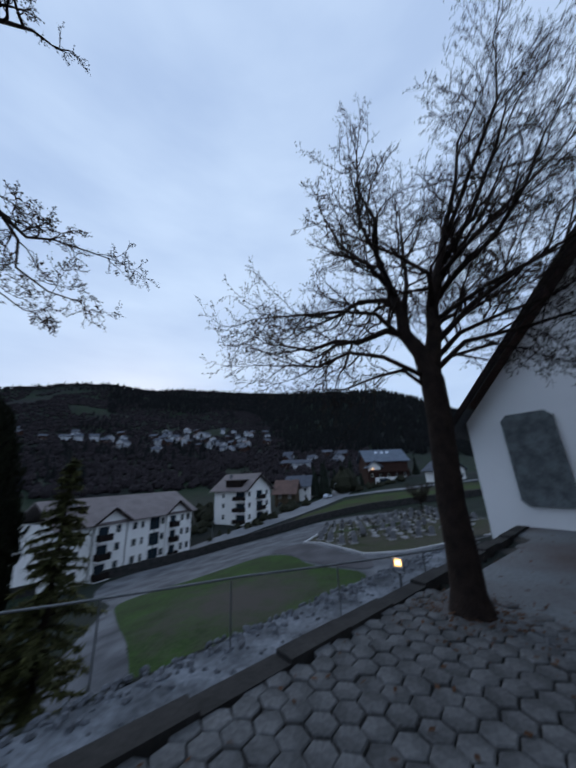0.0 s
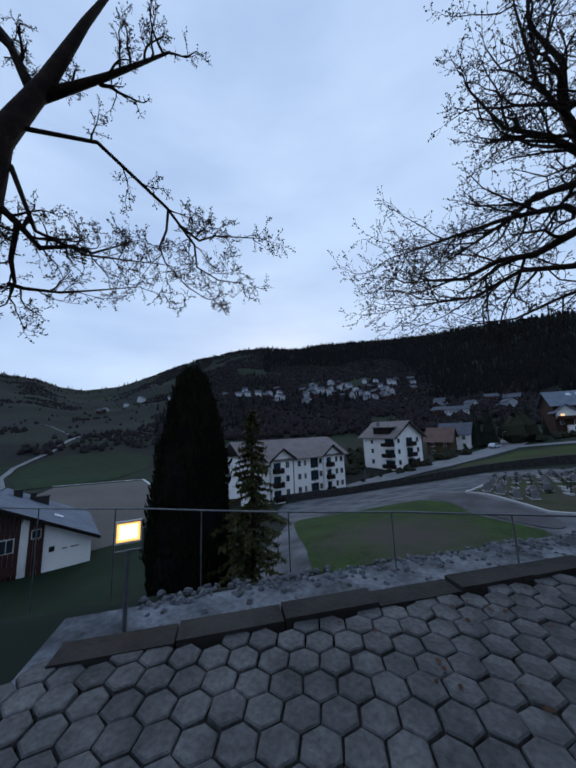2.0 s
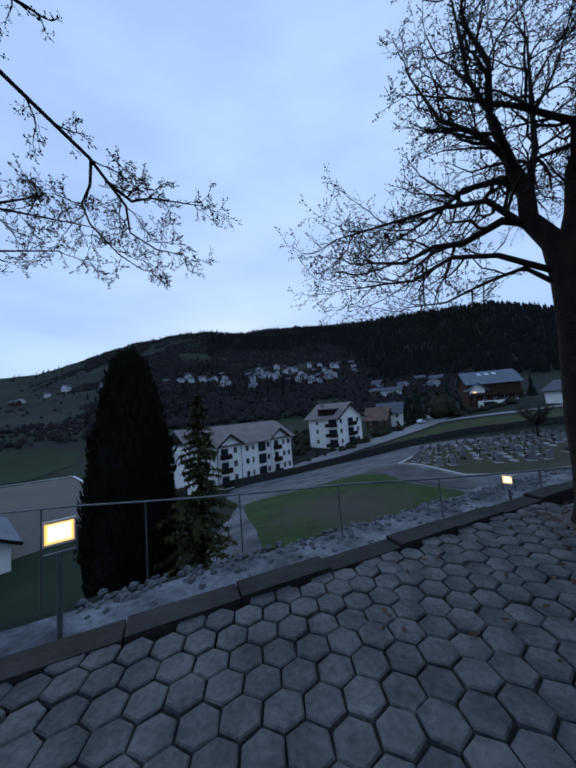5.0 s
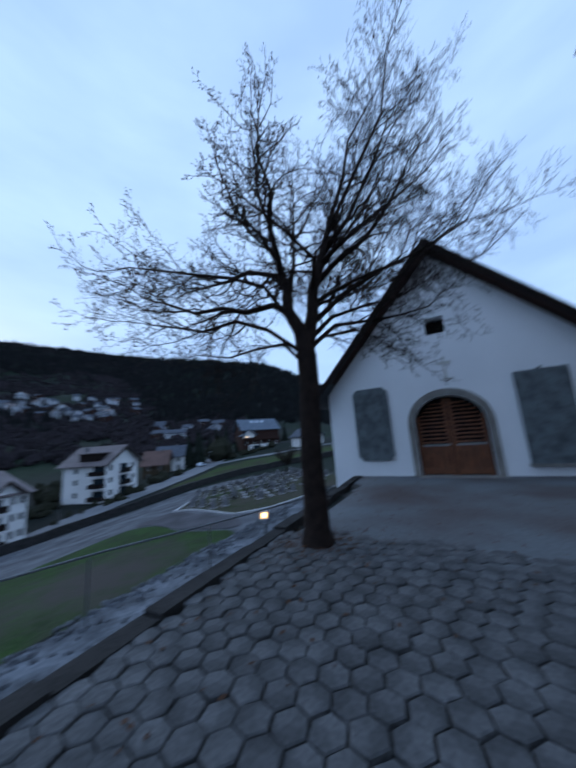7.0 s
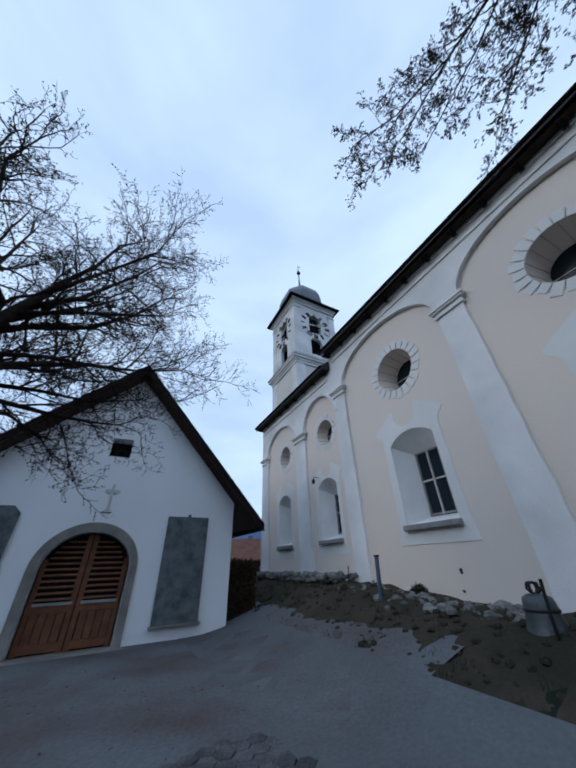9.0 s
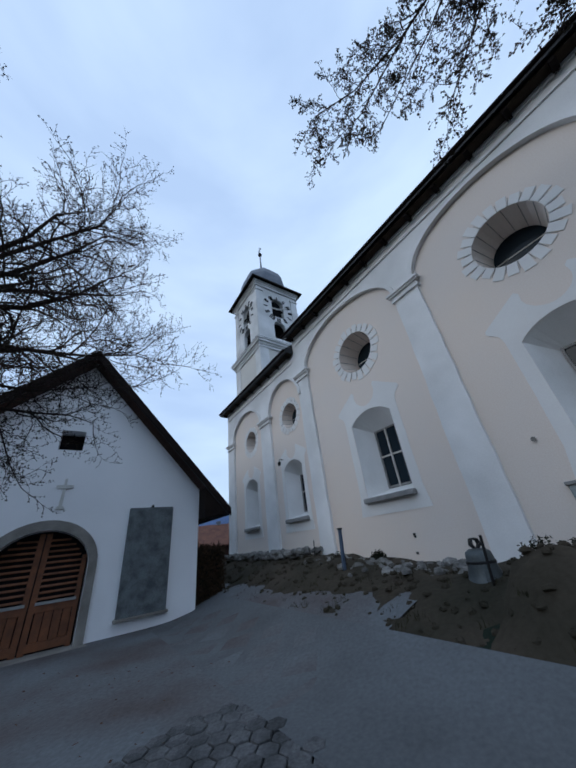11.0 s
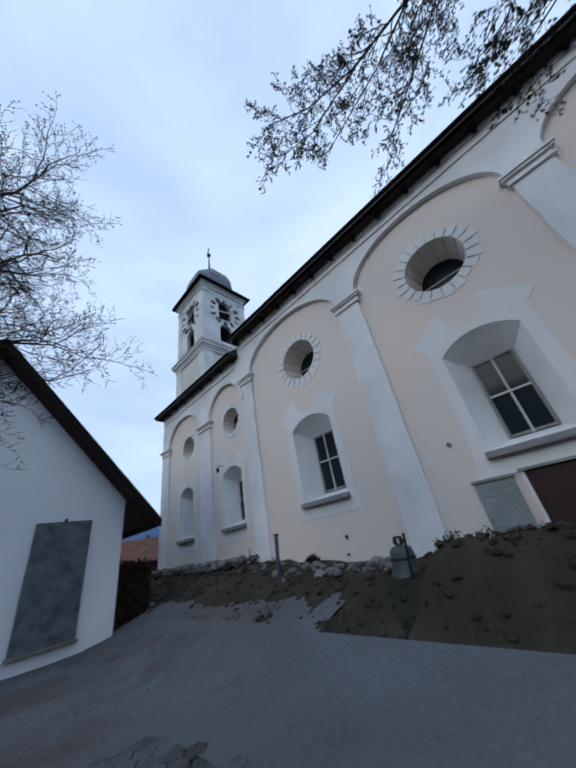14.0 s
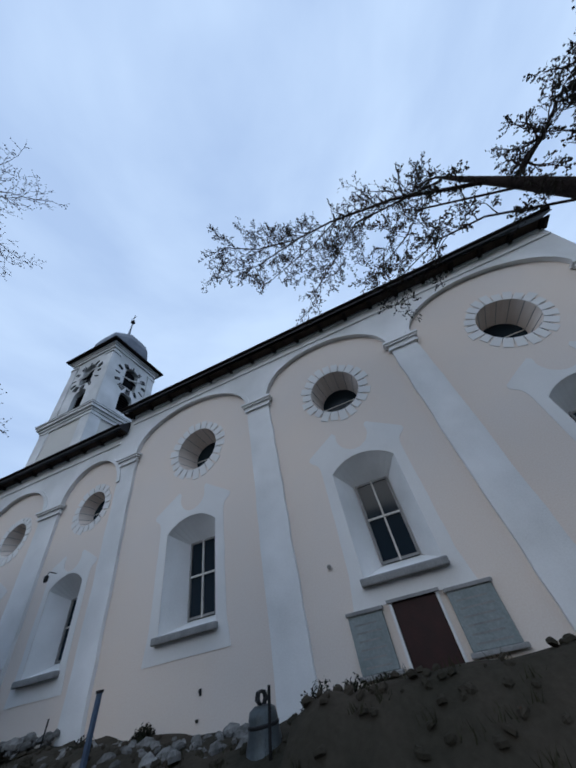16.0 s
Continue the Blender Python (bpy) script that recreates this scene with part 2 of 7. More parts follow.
def worn_lawn():
    """Grass that thins to brown soil round the middle of the lawn."""
    m = material("worn_lawn", (0.028, 0.056, 0.013), (0.022, 0.034, 0.013), 0.97, 0.5, 5, 0.8, stain=0.5, grain=0.6)
    nt = m.node_tree
    b = nt.nodes["Principled BSDF"]
    green = b.inputs["Base Color"].links[0].from_socket
    co, mp, ln = nt.nodes.new("ShaderNodeTexCoord"), nt.nodes.new("ShaderNodeMapping"), nt.nodes.new("ShaderNodeVectorMath")
    mp.vector_type = "POINT"
    mp.inputs["Location"].default_value = (7.2 / 16, -24.4 / 15, 0)
    mp.inputs["Scale"].default_value = (1 / 16, 1 / 15, 0)
    ln.operation = "LENGTH"
    nz, add, ramp, mix = nt.nodes.new("ShaderNodeTexNoise"), nt.nodes.new("ShaderNodeMath"), nt.nodes.new("ShaderNodeValToRGB"), nt.nodes.new("ShaderNodeMixRGB")
    nz.inputs["Scale"].default_value, nz.inputs["Detail"].default_value = 0.55, 7
    ramp.color_ramp.elements[0].position, ramp.color_ramp.elements[1].position = 0.6, 1.0
    nz.inputs["Roughness"].default_value = 0.7
    add.use_clamp = False
    nt.links.new(co.outputs["Object"], mp.inputs["Vector"])
    nt.links.new(mp.outputs["Vector"], ln.inputs[0])
    nt.links.new(co.outputs["Object"], nz.inputs["Vector"])
    nt.links.new(ln.outputs["Value"], add.inputs[0])
    nt.links.new(nz.outputs["Fac"], add.inputs[1])
    nt.links.new(add.outputs[0], ramp.inputs["Fac"])
    nt.links.new(ramp.outputs["Color"], mix.inputs["Fac"])
    mix.inputs["Color1"].default_value = (0.052, 0.046, 0.040, 1)
    nt.links.new(green, mix.inputs["Color2"])
    nt.links.new(mix.outputs["Color"], b.inputs["Base Color"])
    return m


M_WORNLAWN = worn_lawn()


# ---- mesh tools ----
class Shape:
    """Vertices and faces gathered for one mesh."""

    def __init__(self):
        self.v, self.f = [], []

    def add(self, verts, faces):
        k = len(self.v)
        self.v += [tuple(p) for p in verts]
        self.f += [tuple(i + k for i in f) for f in faces]
        return self

    def box(self, x0, x1, y0, y1, z0, z1, bevel=0.0):
        if not bevel:
            return self.add([(x, y, z) for x in (x0, x1) for y in (y0, y1) for z in (z0, z1)],
                            [(0, 1, 3, 2), (4, 6, 7, 5), (0, 4, 5, 1), (2, 3, 7, 6), (0, 2, 6, 4), (1, 5, 7, 3)])
        b = bevel
        ring = lambda e, z: [(x0 + e, y0 + b, z), (x0 + b, y0 + e, z), (x1 - b, y0 + e, z), (x1 - e, y0 + b, z), (x1 - e, y1 - b, z), (x1 - b, y1 - e, z), (x0 + b, y1 - e, z), (x0 + e, y1 - b, z)]
        return self.loft([ring(b * 0.6, z0), ring(0, z0 + b), ring(0, z1 - b), ring(b * 0.6, z1)])

    def loft(self, rings, closed=True, caps=True):
        n = len(rings[0])
        faces = []
        for k in range(len(rings) - 1):
            for i in range(n if closed else n - 1):
                j = (i + 1) % n
                faces.append((k * n + i, k * n + j, (k + 1) * n + j, (k + 1) * n + i))
        if caps:
            faces += [tuple(reversed(range(n))), tuple(range((len(rings) - 1) * n, len(rings) * n))]
        return self.add([p for r in rings for p in r], faces)

    def plate(self, outline, y0, y1):
        """An outline in x and z, as a slab from y0 to y1."""
        return self.loft([[(x, y0, z) for x, z in outline], [(x, y1, z) for x, z in outline]])

    def slab(self, outline, z0, z1):
        return self.loft([[(x, y, z0) for x, y in outline], [(x, y, z1) for x, y in outline]])

    def tube(self, points, radii, sides=6, caps=True):
        rings = []
        pts = [Vector(p) for p in points]
        for k, p in enumerate(pts):
            d = (pts[min(k + 1, len(pts) - 1)] - pts[max(k - 1, 0)]).normalized()
            a = d.orthogonal().normalized() if k == 0 else (a - d * a.dot(d)).normalized()
            c = d.cross(a)
            rings.append([p + (a * math.cos(t) + c * math.sin(t)) * radii[k] for t in [2 * math.pi * i / sides for i in range(sides)]])
        return self.loft(rings, caps=caps)

    def lathe(self, profile, x=0.0, y=0.0, sides=16, turn=0.0):
        return self.loft([[(x + r * math.cos(turn + 2 * math.pi * i / sides), y + r * math.sin(turn + 2 * math.pi * i / sides), z) for i in range(sides)] for r, z in profile])

    def pierced(self, outline, holes, y):
        """A flat wall in x and z with holes through it."""
        bm = bmesh.new()
        for loop in (outline, *holes):
            vs = [bm.verts.new((x, y, z)) for x, z in loop]
            for i in range(len(vs)):
                bm.edges.new((vs[i], vs[(i + 1) % len(vs)]))
        bmesh.ops.triangle_fill(bm, use_beauty=True, use_dissolve=False, edges=bm.edges, normal=(0, -1, 0))
        bm.verts.index_update()
        self.add([v.co for v in bm.verts], [[v.index for v in f.verts] for f in bm.faces])
        bm.free()
        return self


def part(name, shape, mat, parent=None, label="", smooth=False, weld=False):
    me = bpy.data.meshes.new(name)
    me.from_pydata(shape.v, [], shape.f)
    me.materials.append(mat)
    bm = bmesh.new()
    bm.from_mesh(me)
    if weld:
        bmesh.ops.remove_doubles(bm, verts=bm.verts, dist=0.0005)
    bmesh.ops.recalc_face_normals(bm, faces=bm.faces)
    bm.to_mesh(me)
    bm.free()
    if smooth:
        me.polygons.foreach_set("use_smooth", [True] * len(me.polygons))
    ob = new(name, me)
    if parent:
        ob.parent = parent
    if label:
        tagged(ob, label)
    return ob


def quick(name, shape, mat, parent=None, label="", smooth=False):
    """The same for large meshes whose faces are wound already."""
    me = bpy.data.meshes.new(name)
    me.from_pydata(shape.v, [], shape.f)
    me.materials.append(mat)
    if smooth:
        me.polygons.foreach_set("use_smooth", [True] * len(me.polygons))
    ob = new(name, me)
    if parent:
        ob.parent = parent
    if label:
        tagged(ob, label)
    return ob


def thing(name, m, label, category, group="", kind=""):
    ob = new(name)
    ob.matrix_world = m
    ob.empty_display_size = 0.2
    return tagged(ob, label, category, group, kind)


def twin(ob, name, m, parent):
    """Another part on the same mesh."""
    o = new(name, ob.data)
    o.parent = parent
    o.matrix_basis = m
    return o


def arch(x0, x1, z0, spring, rise, n=14):
    """An opening with straight sides and an arched head."""
    c, a = (x0 + x1) / 2, (x1 - x0) / 2
    return [(x0, z0), (x1, z0)] + [(c + a * math.cos(math.pi * i / n), spring + rise * math.sin(math.pi * i / n)) for i in range(n + 1)]


def segment(x0, x1, z0, spring, rise, n=10):
    """An opening with straight sides and a flat segmental head."""
    c, a = (x0 + x1) / 2, (x1 - x0) / 2
    r = (a * a + rise * rise) / (2 * rise)
    h = math.asin(a / r)
    return [(x0, z0), (x1, z0)] + [(c + r * math.sin(h * (1 - 2 * i / n)), spring + rise - r + r * math.cos(h * (1 - 2 * i / n))) for i in range(n + 1)]


def wavy(outline, amp, step):
    """An outline whose long straight edges waver a little, like hand-laid plaster."""
    rng = random.Random(len(outline) + int(abs(outline[0][0]) * 100))
    out = []
    for (a, b), (c, d) in zip(outline, outline[1:] + outline[:1]):
        out.append((a, b))
        n = int(math.hypot(c - a, d - b) / step)
        for i in range(1, n):
            out.append((a + (c - a) * i / n + rng.uniform(-amp, amp), b + (d - b) * i / n + rng.uniform(-amp, amp) * 0.3))
    return out


def circle(x, z, r, n=28):
    return [(x + r * math.cos(2 * math.pi * i / n), z + r * math.sin(2 * math.pi * i / n)) for i in range(n)]


# ---- ground ----
# heights of the slope below the terrace: x, y, z
KNOTS = np.array([(2, 20, -4.6), (-3, 30, -4.7), (10, 32, -4.0), (-9, 15, -5.2), (-14, 21, -6.4), (-24, 51, -10.2), (-30, 40, -10), (-12, 66, -7.1),
                  (-25, 64, -7.8), (1.6, 92, -4.4), (15, 95, -2.2), (26, 99, 0.2), (-40, 18, -10), (-28, 11, -9.6), (-70, 28, -9.6), (-22, 3, -9), (32, 40, -2), (30, 15, -0.5), (-14, -16, -5), (12, 55, -4.6)], float)
SKY_AZ = (-180, -60, -40, -30, -20.6, -12, -5, 2, 10, 18, 25, 34, 40, 47, 55, 62, 66, 71, 74, 77, 95, 130, 180)
SKY_EL = (3, 3, 3, 7.5, 11.2, 14.8, 15.6, 16.0, 15.9, 16.2, 16.3, 15.9, 16.1, 15.4, 12.8, 10.5, 8.5, 7.4, 7.8, 9.2, 10, 6, 3)
KERB_A, KERB_D = Vector((-0.53, 3.25)), Vector((0.676, 0.737)).normalized()
RAIL_A, RAIL_D = Vector((-3.67, 4.68)), Vector((0.907, 0.42)).normalized()


def knots_solved():
    d = np.hypot(KNOTS[:, None, 0] - KNOTS[None, :, 0], KNOTS[:, None, 1] - KNOTS[None, :, 1])
    n = len(KNOTS)
    a = np.zeros((n + 1, n + 1))
    a[:n, :n], a[n, :n], a[:n, n] = d, 1, 1
    return np.linalg.solve(a, np.append(KNOTS[:, 2], 0))


KNOT_W = knots_solved()


def smooth01(a, b, v):
    s = min(max((v - a) / (b - a), 0.0), 1.0)
    return s * s * (3 - 2 * s)


def beyond_kerb(x, y):
    return -(x - KERB_A.x) * KERB_D.y + (y - KERB_A.y) * KERB_D.x


def beyond_rail(x, y):
    return -(x - RAIL_A.x) * RAIL_D.y + (y - RAIL_A.y) * RAIL_D.x


def terrace_z(x, y):
    """The paved yard, which rises gently to the church's bank."""
    u = -(x - 4.727) * 0.737 - (y + 5.156) * 0.676
    n = (x - 4.727) * 0.676 - (y + 5.156) * 0.737
    return 0.8 * smooth01(-4.5, -0.8, n)


SPREAD = 1.3


def far(x, y):
    return x * SPREAD, y * SPREAD


def valley_z(x, y):
    """The valley floor and the hills beyond it."""
    r, az = math.hypot(x, y), math.degrees(math.atan2(-x, y))
    low = float(KNOT_W[:-1] @ np.hypot(KNOTS[:, 0] - x, KNOTS[:, 1] - y) + KNOT_W[-1])
    if r < 105:
        return low
    rs = 850 + 60 * math.sin(az / 9.0)
    top = rs * math.tan(radians(float(np.interp(az, SKY_AZ, SKY_EL))))
    g = max(min((r - 105) / (rs - 105), 1.0), 0.0)
    hill = (top + 4) * g ** 1.55 - 4
    if r > rs:
        hill = max(top - (r - rs) * 0.22, -40)
    k = smooth01(105, 190, r)
    rough = 7 * noise.noise((x / 90, y / 90, 0)) * smooth01(150, 500, r)
    return (low if r < 190 else -5) * (1 - k) + hill * k + rough


def ground_z(x, y):
    r = math.hypot(x, y)
    low = 1.6 + SPREAD * (valley_z(x / SPREAD, y / SPREAD) - 1.6)
    if r > 30:
        return low
    s, q = beyond_kerb(x, y), beyond_rail(x, y)
    near = -0.08 + terrace_z(x, y) - 0.95 * smooth01(0.02, 0.2, s)
    if s > 0:
        k = max(smooth01(2.85, 6.2, s), smooth01(-7, -13, x))
        near += (low - near) * k
    near -= 1.5 * smooth01(16, 30, x)
    k = smooth01(15 if s > 0 else 20, 28, r)
    return near * (1 - k) + low * k


def build_ground():
    rings = [0.0]
    r = 0.5
    while r < 3200:
        rings.append(r)
        r += 0.35 if r < 14 else max(0.6, r * 0.028)
    na = 300
    s = Shape()
    s.v.append((0, 0, ground_z(0, 0)))
    for r in rings[1:]:
        for i in range(na):
            a = 2 * math.pi * i / na
            x, y = r * math.cos(a), r * math.sin(a)
            s.v.append((x, y, ground_z(x, y)))
    for i in range(na):
        s.f.append((0, 1 + i, 1 + (i + 1) % na))
    for k in range(len(rings) - 2):
        for i in range(na):
            a, b = 1 + k * na, 1 + (k + 1) * na
            j = (i + 1) % na
            s.f.append((a + i, b + i, b + j, a + j))
    return tagged(quick("ground", s, M_MEADOW, smooth=True), "dusky brown-green hillside meadow and valley ground", "ground", kind="structure")


ground = build_ground()


def strip(name, points, widths, mat, label, lift=0.06, category="road"):
    """A band laid on the ground along a line of points."""
    s = Shape()
    pts = []
    for (a, b), (c, d) in zip(points[:-1], points[1:]):
        n = max(2, int(math.hypot(c - a, d - b) / 1.2))
        pts += [(a + (c - a) * i / n, b + (d - b) * i / n) for i in range(n)]
    pts.append(points[-1])
    n = len(pts)
    for k, (x, y) in enumerate(pts):
        p, q = pts[max(k - 3, 0)], pts[min(k + 3, n - 1)]
        d = Vector((q[0] - p[0], q[1] - p[1])).normalized()
        w = float(np.interp(k / (n - 1) * (len(widths) - 1), range(len(widths)), widths)) / 2
        for j in range(7):
            o = w * (j / 3 - 1)
            px, py = x - d.y * o, y + d.x * o
            s.v.append((px, py, ground_z(px, py) + lift))
    for k in range(n - 1):
        for j in range(6):
            a = k * 7 + j
            s.f.append((a, a + 7, a + 8, a + 1))
    return tagged(quick(name, s, mat, smooth=True), label, category, kind="structure")


def rounded(points, times=2):
    """An outline with its corners cut to a soft curve."""
    for _ in range(times):
        points = [q for a, b in zip(points, points[1:] + points[:1]) for q in ((a[0] * .75 + b[0] * .25, a[1] * .75 + b[1] * .25), (a[0] * .25 + b[0] * .75, a[1] * .25 + b[1] * .75))]
    return points


def ragged(cx, cy, rx, ry, n, seed):
    rng = random.Random(seed)
    return [(cx + rx * k * math.cos(2 * math.pi * i / n), cy + ry * k * math.sin(2 * math.pi * i / n)) for i, k in enumerate(rng.uniform(0.72, 1.15) for _ in range(n))]


def patch(name, outline, mat, label, lift=0.05, step=1.0, category="ground"):
    """A surface laid on the ground inside an outline."""
    from_x, to_x = min(p[0] for p in outline), max(p[0] for p in outline)
    from_y, to_y = min(p[1] for p in outline), max(p[1] for p in outline)
    bm = bmesh.new()
    f = bm.faces.new([bm.verts.new((x, y, 0)) for x, y in outline])
    for axis, lo, hi in ((0, from_x, to_x), (1, from_y, to_y)):
        k = lo + step
        while k < hi:
            co, no = [0, 0, 0], [0, 0, 0]
            co[axis], no[axis] = k, 1
            bmesh.ops.bisect_plane(bm, geom=bm.verts[:] + bm.edges[:] + bm.faces[:], plane_co=co, plane_no=no)
            k += step
    for v in bm.verts:
        v.co.z = ground_z(v.co.x, v.co.y) + lift
    me = bpy.data.meshes.new(name)
    bmesh.ops.recalc_face_normals(bm, faces=bm.faces)
    bm.to_mesh(me)
    bm.free()
    me.materials.append(mat)
    me.polygons.foreach_set("use_smooth", [True] * len(me.polygons))
    return tagged(new(name, me), label, category, kind="structure")


# ---- church ----
church = thing("church", pose(4.727, -5.156, 0, 0, 0, -137.49), "large baroque village church, white and beige plaster", "church")
U0, U1 = -16.05, 7.05
NAVE = [(-7.92, -3.42), (-2.65, 1.41), (2.15, 6.6)]
NAVE_PIL = [(-8.6, -7.92), (-3.42, -2.65), (1.41, 2.15), (6.6, U1)]
CHOIR = [(-15.3, -12.05), (-11.13, -8.6)]
CHOIR_PIL = [(U0, -15.3), (-12.05, -11.13)]
BAYS = [dict(x=x, xo=xo, a=a, b=b, spring=7.75, rise=1.28, ocz=7.0, ocr=0.72, w=1.54, sill=2.42, ws=4.59) for (a, b), x, xo in zip(NAVE, (-5.48, -0.575, 4.38), (-5.4, -0.57, 4.38))]
BAYS += [dict(x=x, xo=xo, a=a, b=b, spring=6.9, rise=1.22, ocz=6.375, ocr=0.55, w=1.27, sill=2.34, ws=4.2) for (a, b), x, xo in zip(CHOIR, (-13.48, -9.8), (-13.31, -9.62))]


def splay(s, outer, inner, y0, y1):
    s.loft([[(x, y0, z) for x, z in outer], [(x, y1, z) for x, z in inner]], caps=False)


def build_church_front():
    holes, white_holes = [], []
    reveals, ocs = Shape(), []
    for b in BAYS:
        x, w = b["x"], b["w"]
        wo = segment(x - w / 2, x + w / 2, b["sill"], b["ws"], 0.30)
        oc = circle(b["xo"], b["ocz"], b["ocr"])
        holes += [wo, oc]
        white_holes.append(wavy(arch(b["a"], b["b"], 0.6, b["spring"], b["rise"], 22), 0.016, 0.4))
    front = Shape().pierced([(U0, 0.3), (U1, 0.3), (U1, 9.7), (-8.5, 9.7), (-8.5, 9.0), (U0, 9.0)], holes, 0.0)
    part("front_wall", front, M_BEIGE, church, "pinkish beige plaster wall")
    skin = Shape().pierced([(U0 - 0.08, 0.3), (U1 + 0.08, 0.3), (U1 + 0.08, 9.7), (-8.6, 9.7), (-8.6, 9.0), (U0 - 0.08, 9.0)], white_holes, -0.10)
    for h in white_holes:
        splay(skin, h, h, -0.10, 0.0)
    part("white_pilaster_order", skin, M_WHITE, church, "white plaster pilasters and arches", weld=True)
    # pale raised moulding round each arch
    for b in BAYS:
        hood = Shape()
        o = arch(b["a"], b["b"], b["spring"], b["spring"], b["rise"], 24)[2:]
        p = arch(b["a"] - 0.13, b["b"] + 0.13, b["spring"], b["spring"], b["rise"] + 0.13, 24)[2:]
        ring = lambda y: [[(x, y, z) for x, z in o], [(x, y, z) for x, z in p]]
        hood.loft([[(x, -0.10, z) for x, z in o], [(x, -0.15, z) for x, z in o], [(x, -0.15, z) for x, z in p], [(x, -0.10, z) for x, z in p]], closed=False, caps=False)
        part("arch_moulding", hood, M_WHITE, church)
    # capitals
    for k, (a, b) in enumerate(NAVE_PIL + CHOIR_PIL):
        z = 7.46 if k < len(NAVE_PIL) else 6.63
        cap = Shape()
        for d, z0, z1 in ((0.06, 0, 0.07), (0.035, 0.07, 0.17), (0.10, 0.17, 0.23), (0.14, 0.23, 0.30)):
            cap.box(a - d, b + d, -0.10 - d, -0.02, z + z0, z + z1)
        part("capital", cap, M_WHITE, church)
    # windows and oculi
    for b in BAYS:
        x, w = b["x"], b["w"]
        gi = w * 0.265
        cx = x
        outer = segment(x - w / 2, x + w / 2, b["sill"], b["ws"], 0.30)
        inner = segment(cx - gi, cx + gi, b["sill"] + 0.21, b["ws"] - 0.29, 0.07)
        win = part("window", Shape().loft([[(a, -0.004, z) for a, z in outer], [(a, 0.62, z) for a, z in inner]], caps=False), M_WHITE, church, "deep splayed window with dark leaded glass")
        part("pane", Shape().plate(inner, 0.60, 0.63), M_GLASS, win, "dark glass panes")
        z0, z1 = b["sill"] + 0.21, b["ws"] - 0.23
        for q, wd in ((cx - gi + 0.02, 0.02), (cx, 0.02), (cx + gi - 0.02, 0.02)):
            part("glazing_bar", Shape().box(q - wd, q + wd, 0.55, 0.60, z0, z1), M_FRAME if q == cx else M_SILL, win)
        for h, wd in ((0.02, 0.025), (0.52, 0.02), (0.985, 0.02)):
            zz = z0 + (z1 - z0) * h
            part("glazing_bar", Shape().box(cx - gi, cx + gi, 0.552, 0.602, zz - wd, zz + wd), M_FRAME if h == 0.52 else M_SILL, win)
        part("sill", Shape().box(x - w / 2 - 0.06, x + w / 2 + 0.06, -0.16, 0.35, b["sill"] - 0.13, b["sill"], 0.02), M_SILL, win, "grey weathered stone sill")
        # painted white surround, with shoulders that rise to the oculus
        e = w / 2
        big = b["ocr"] > 0.6
        k = 1.0 if big else 0.8
        sil, ws = b["sill"], b["ws"]
        lo = sil - 0.45
        prof = [(-e - 0.36 * k, lo), (-e - 0.27 * k, sil + 0.1), (-e - 0.25 * k, ws - 0.5), (-e - 0.25 * k, ws + 0.1 * k), (-e - 0.30 * k, ws + 0.34 * k), (-e - 0.46 * k, ws + 0.6 * k), (-0.47 * k, ws + 1.07 * k),
                (-0.40 * k, ws + 1.0 * k), (-0.414 * k, ws + 0.80 * k), (-0.32 * k, ws + 0.60 * k), (-0.14 * k, ws + 0.475 * k), (0, ws + 0.45 * k)]
        left = []
        for q in range(len(prof) - 1):
            p0, p1, p2, p3 = (prof[max(0, min(len(prof) - 1, q + o))] for o in (-1, 0, 1, 2))
            sharp = q in (0, 1, 2, 5, 6)
            for f in ((0,) if sharp else (0, 0.25, 0.5, 0.75)):
                left.append(tuple(0.5 * (2 * b_ + (c_ - a_) * f + (2 * a_ - 5 * b_ + 4 * c_ - d_) * f * f + (3 * b_ - a_ - 3 * c_ + d_) * f ** 3) for a_, b_, c_, d_ in zip(p0, p1, p2, p3)))
        left.append(prof[-1])
        outline = wavy([(x + a, z) for a, z in left] + [(x - a, z) for a, z in reversed(left[:-1])], 0.012, 0.3)
        s = Shape().pierced(outline, [outer], -0.012)
        s.loft([[(a, -0.012, z) for a, z in outline], [(a, 0.0, z) for a, z in outline]], caps=False)
        part("window_surround", s, M_RAYPLASTER, church, "white painted window surround with shoulders")
        # oculus
        xo, zo, r = b["xo"], b["ocz"], b["ocr"]
        ri = r * 0.8
        deep = 0.78 if big else 0.46
        n = 28
        oo, ii = circle(xo, zo, r, n), circle(xo, zo, ri, n)
        ocl = part("oculus", Shape().loft([[(a, -0.004, z) for a, z in oo], [(a, deep + 0.02, z) for a, z in ii]], caps=False), M_BEIGE, church, "round splayed oculus window")
        part("pane", Shape().plate(ii, deep, deep + 0.03), M_GLASS, ocl)
        part("glazing_bar", Shape().box(xo - ri, xo + ri, deep - 0.015, deep + 0.002, zo - 0.012, zo + 0.012), M_FRAME, ocl)
        rays = 22 if big else 18
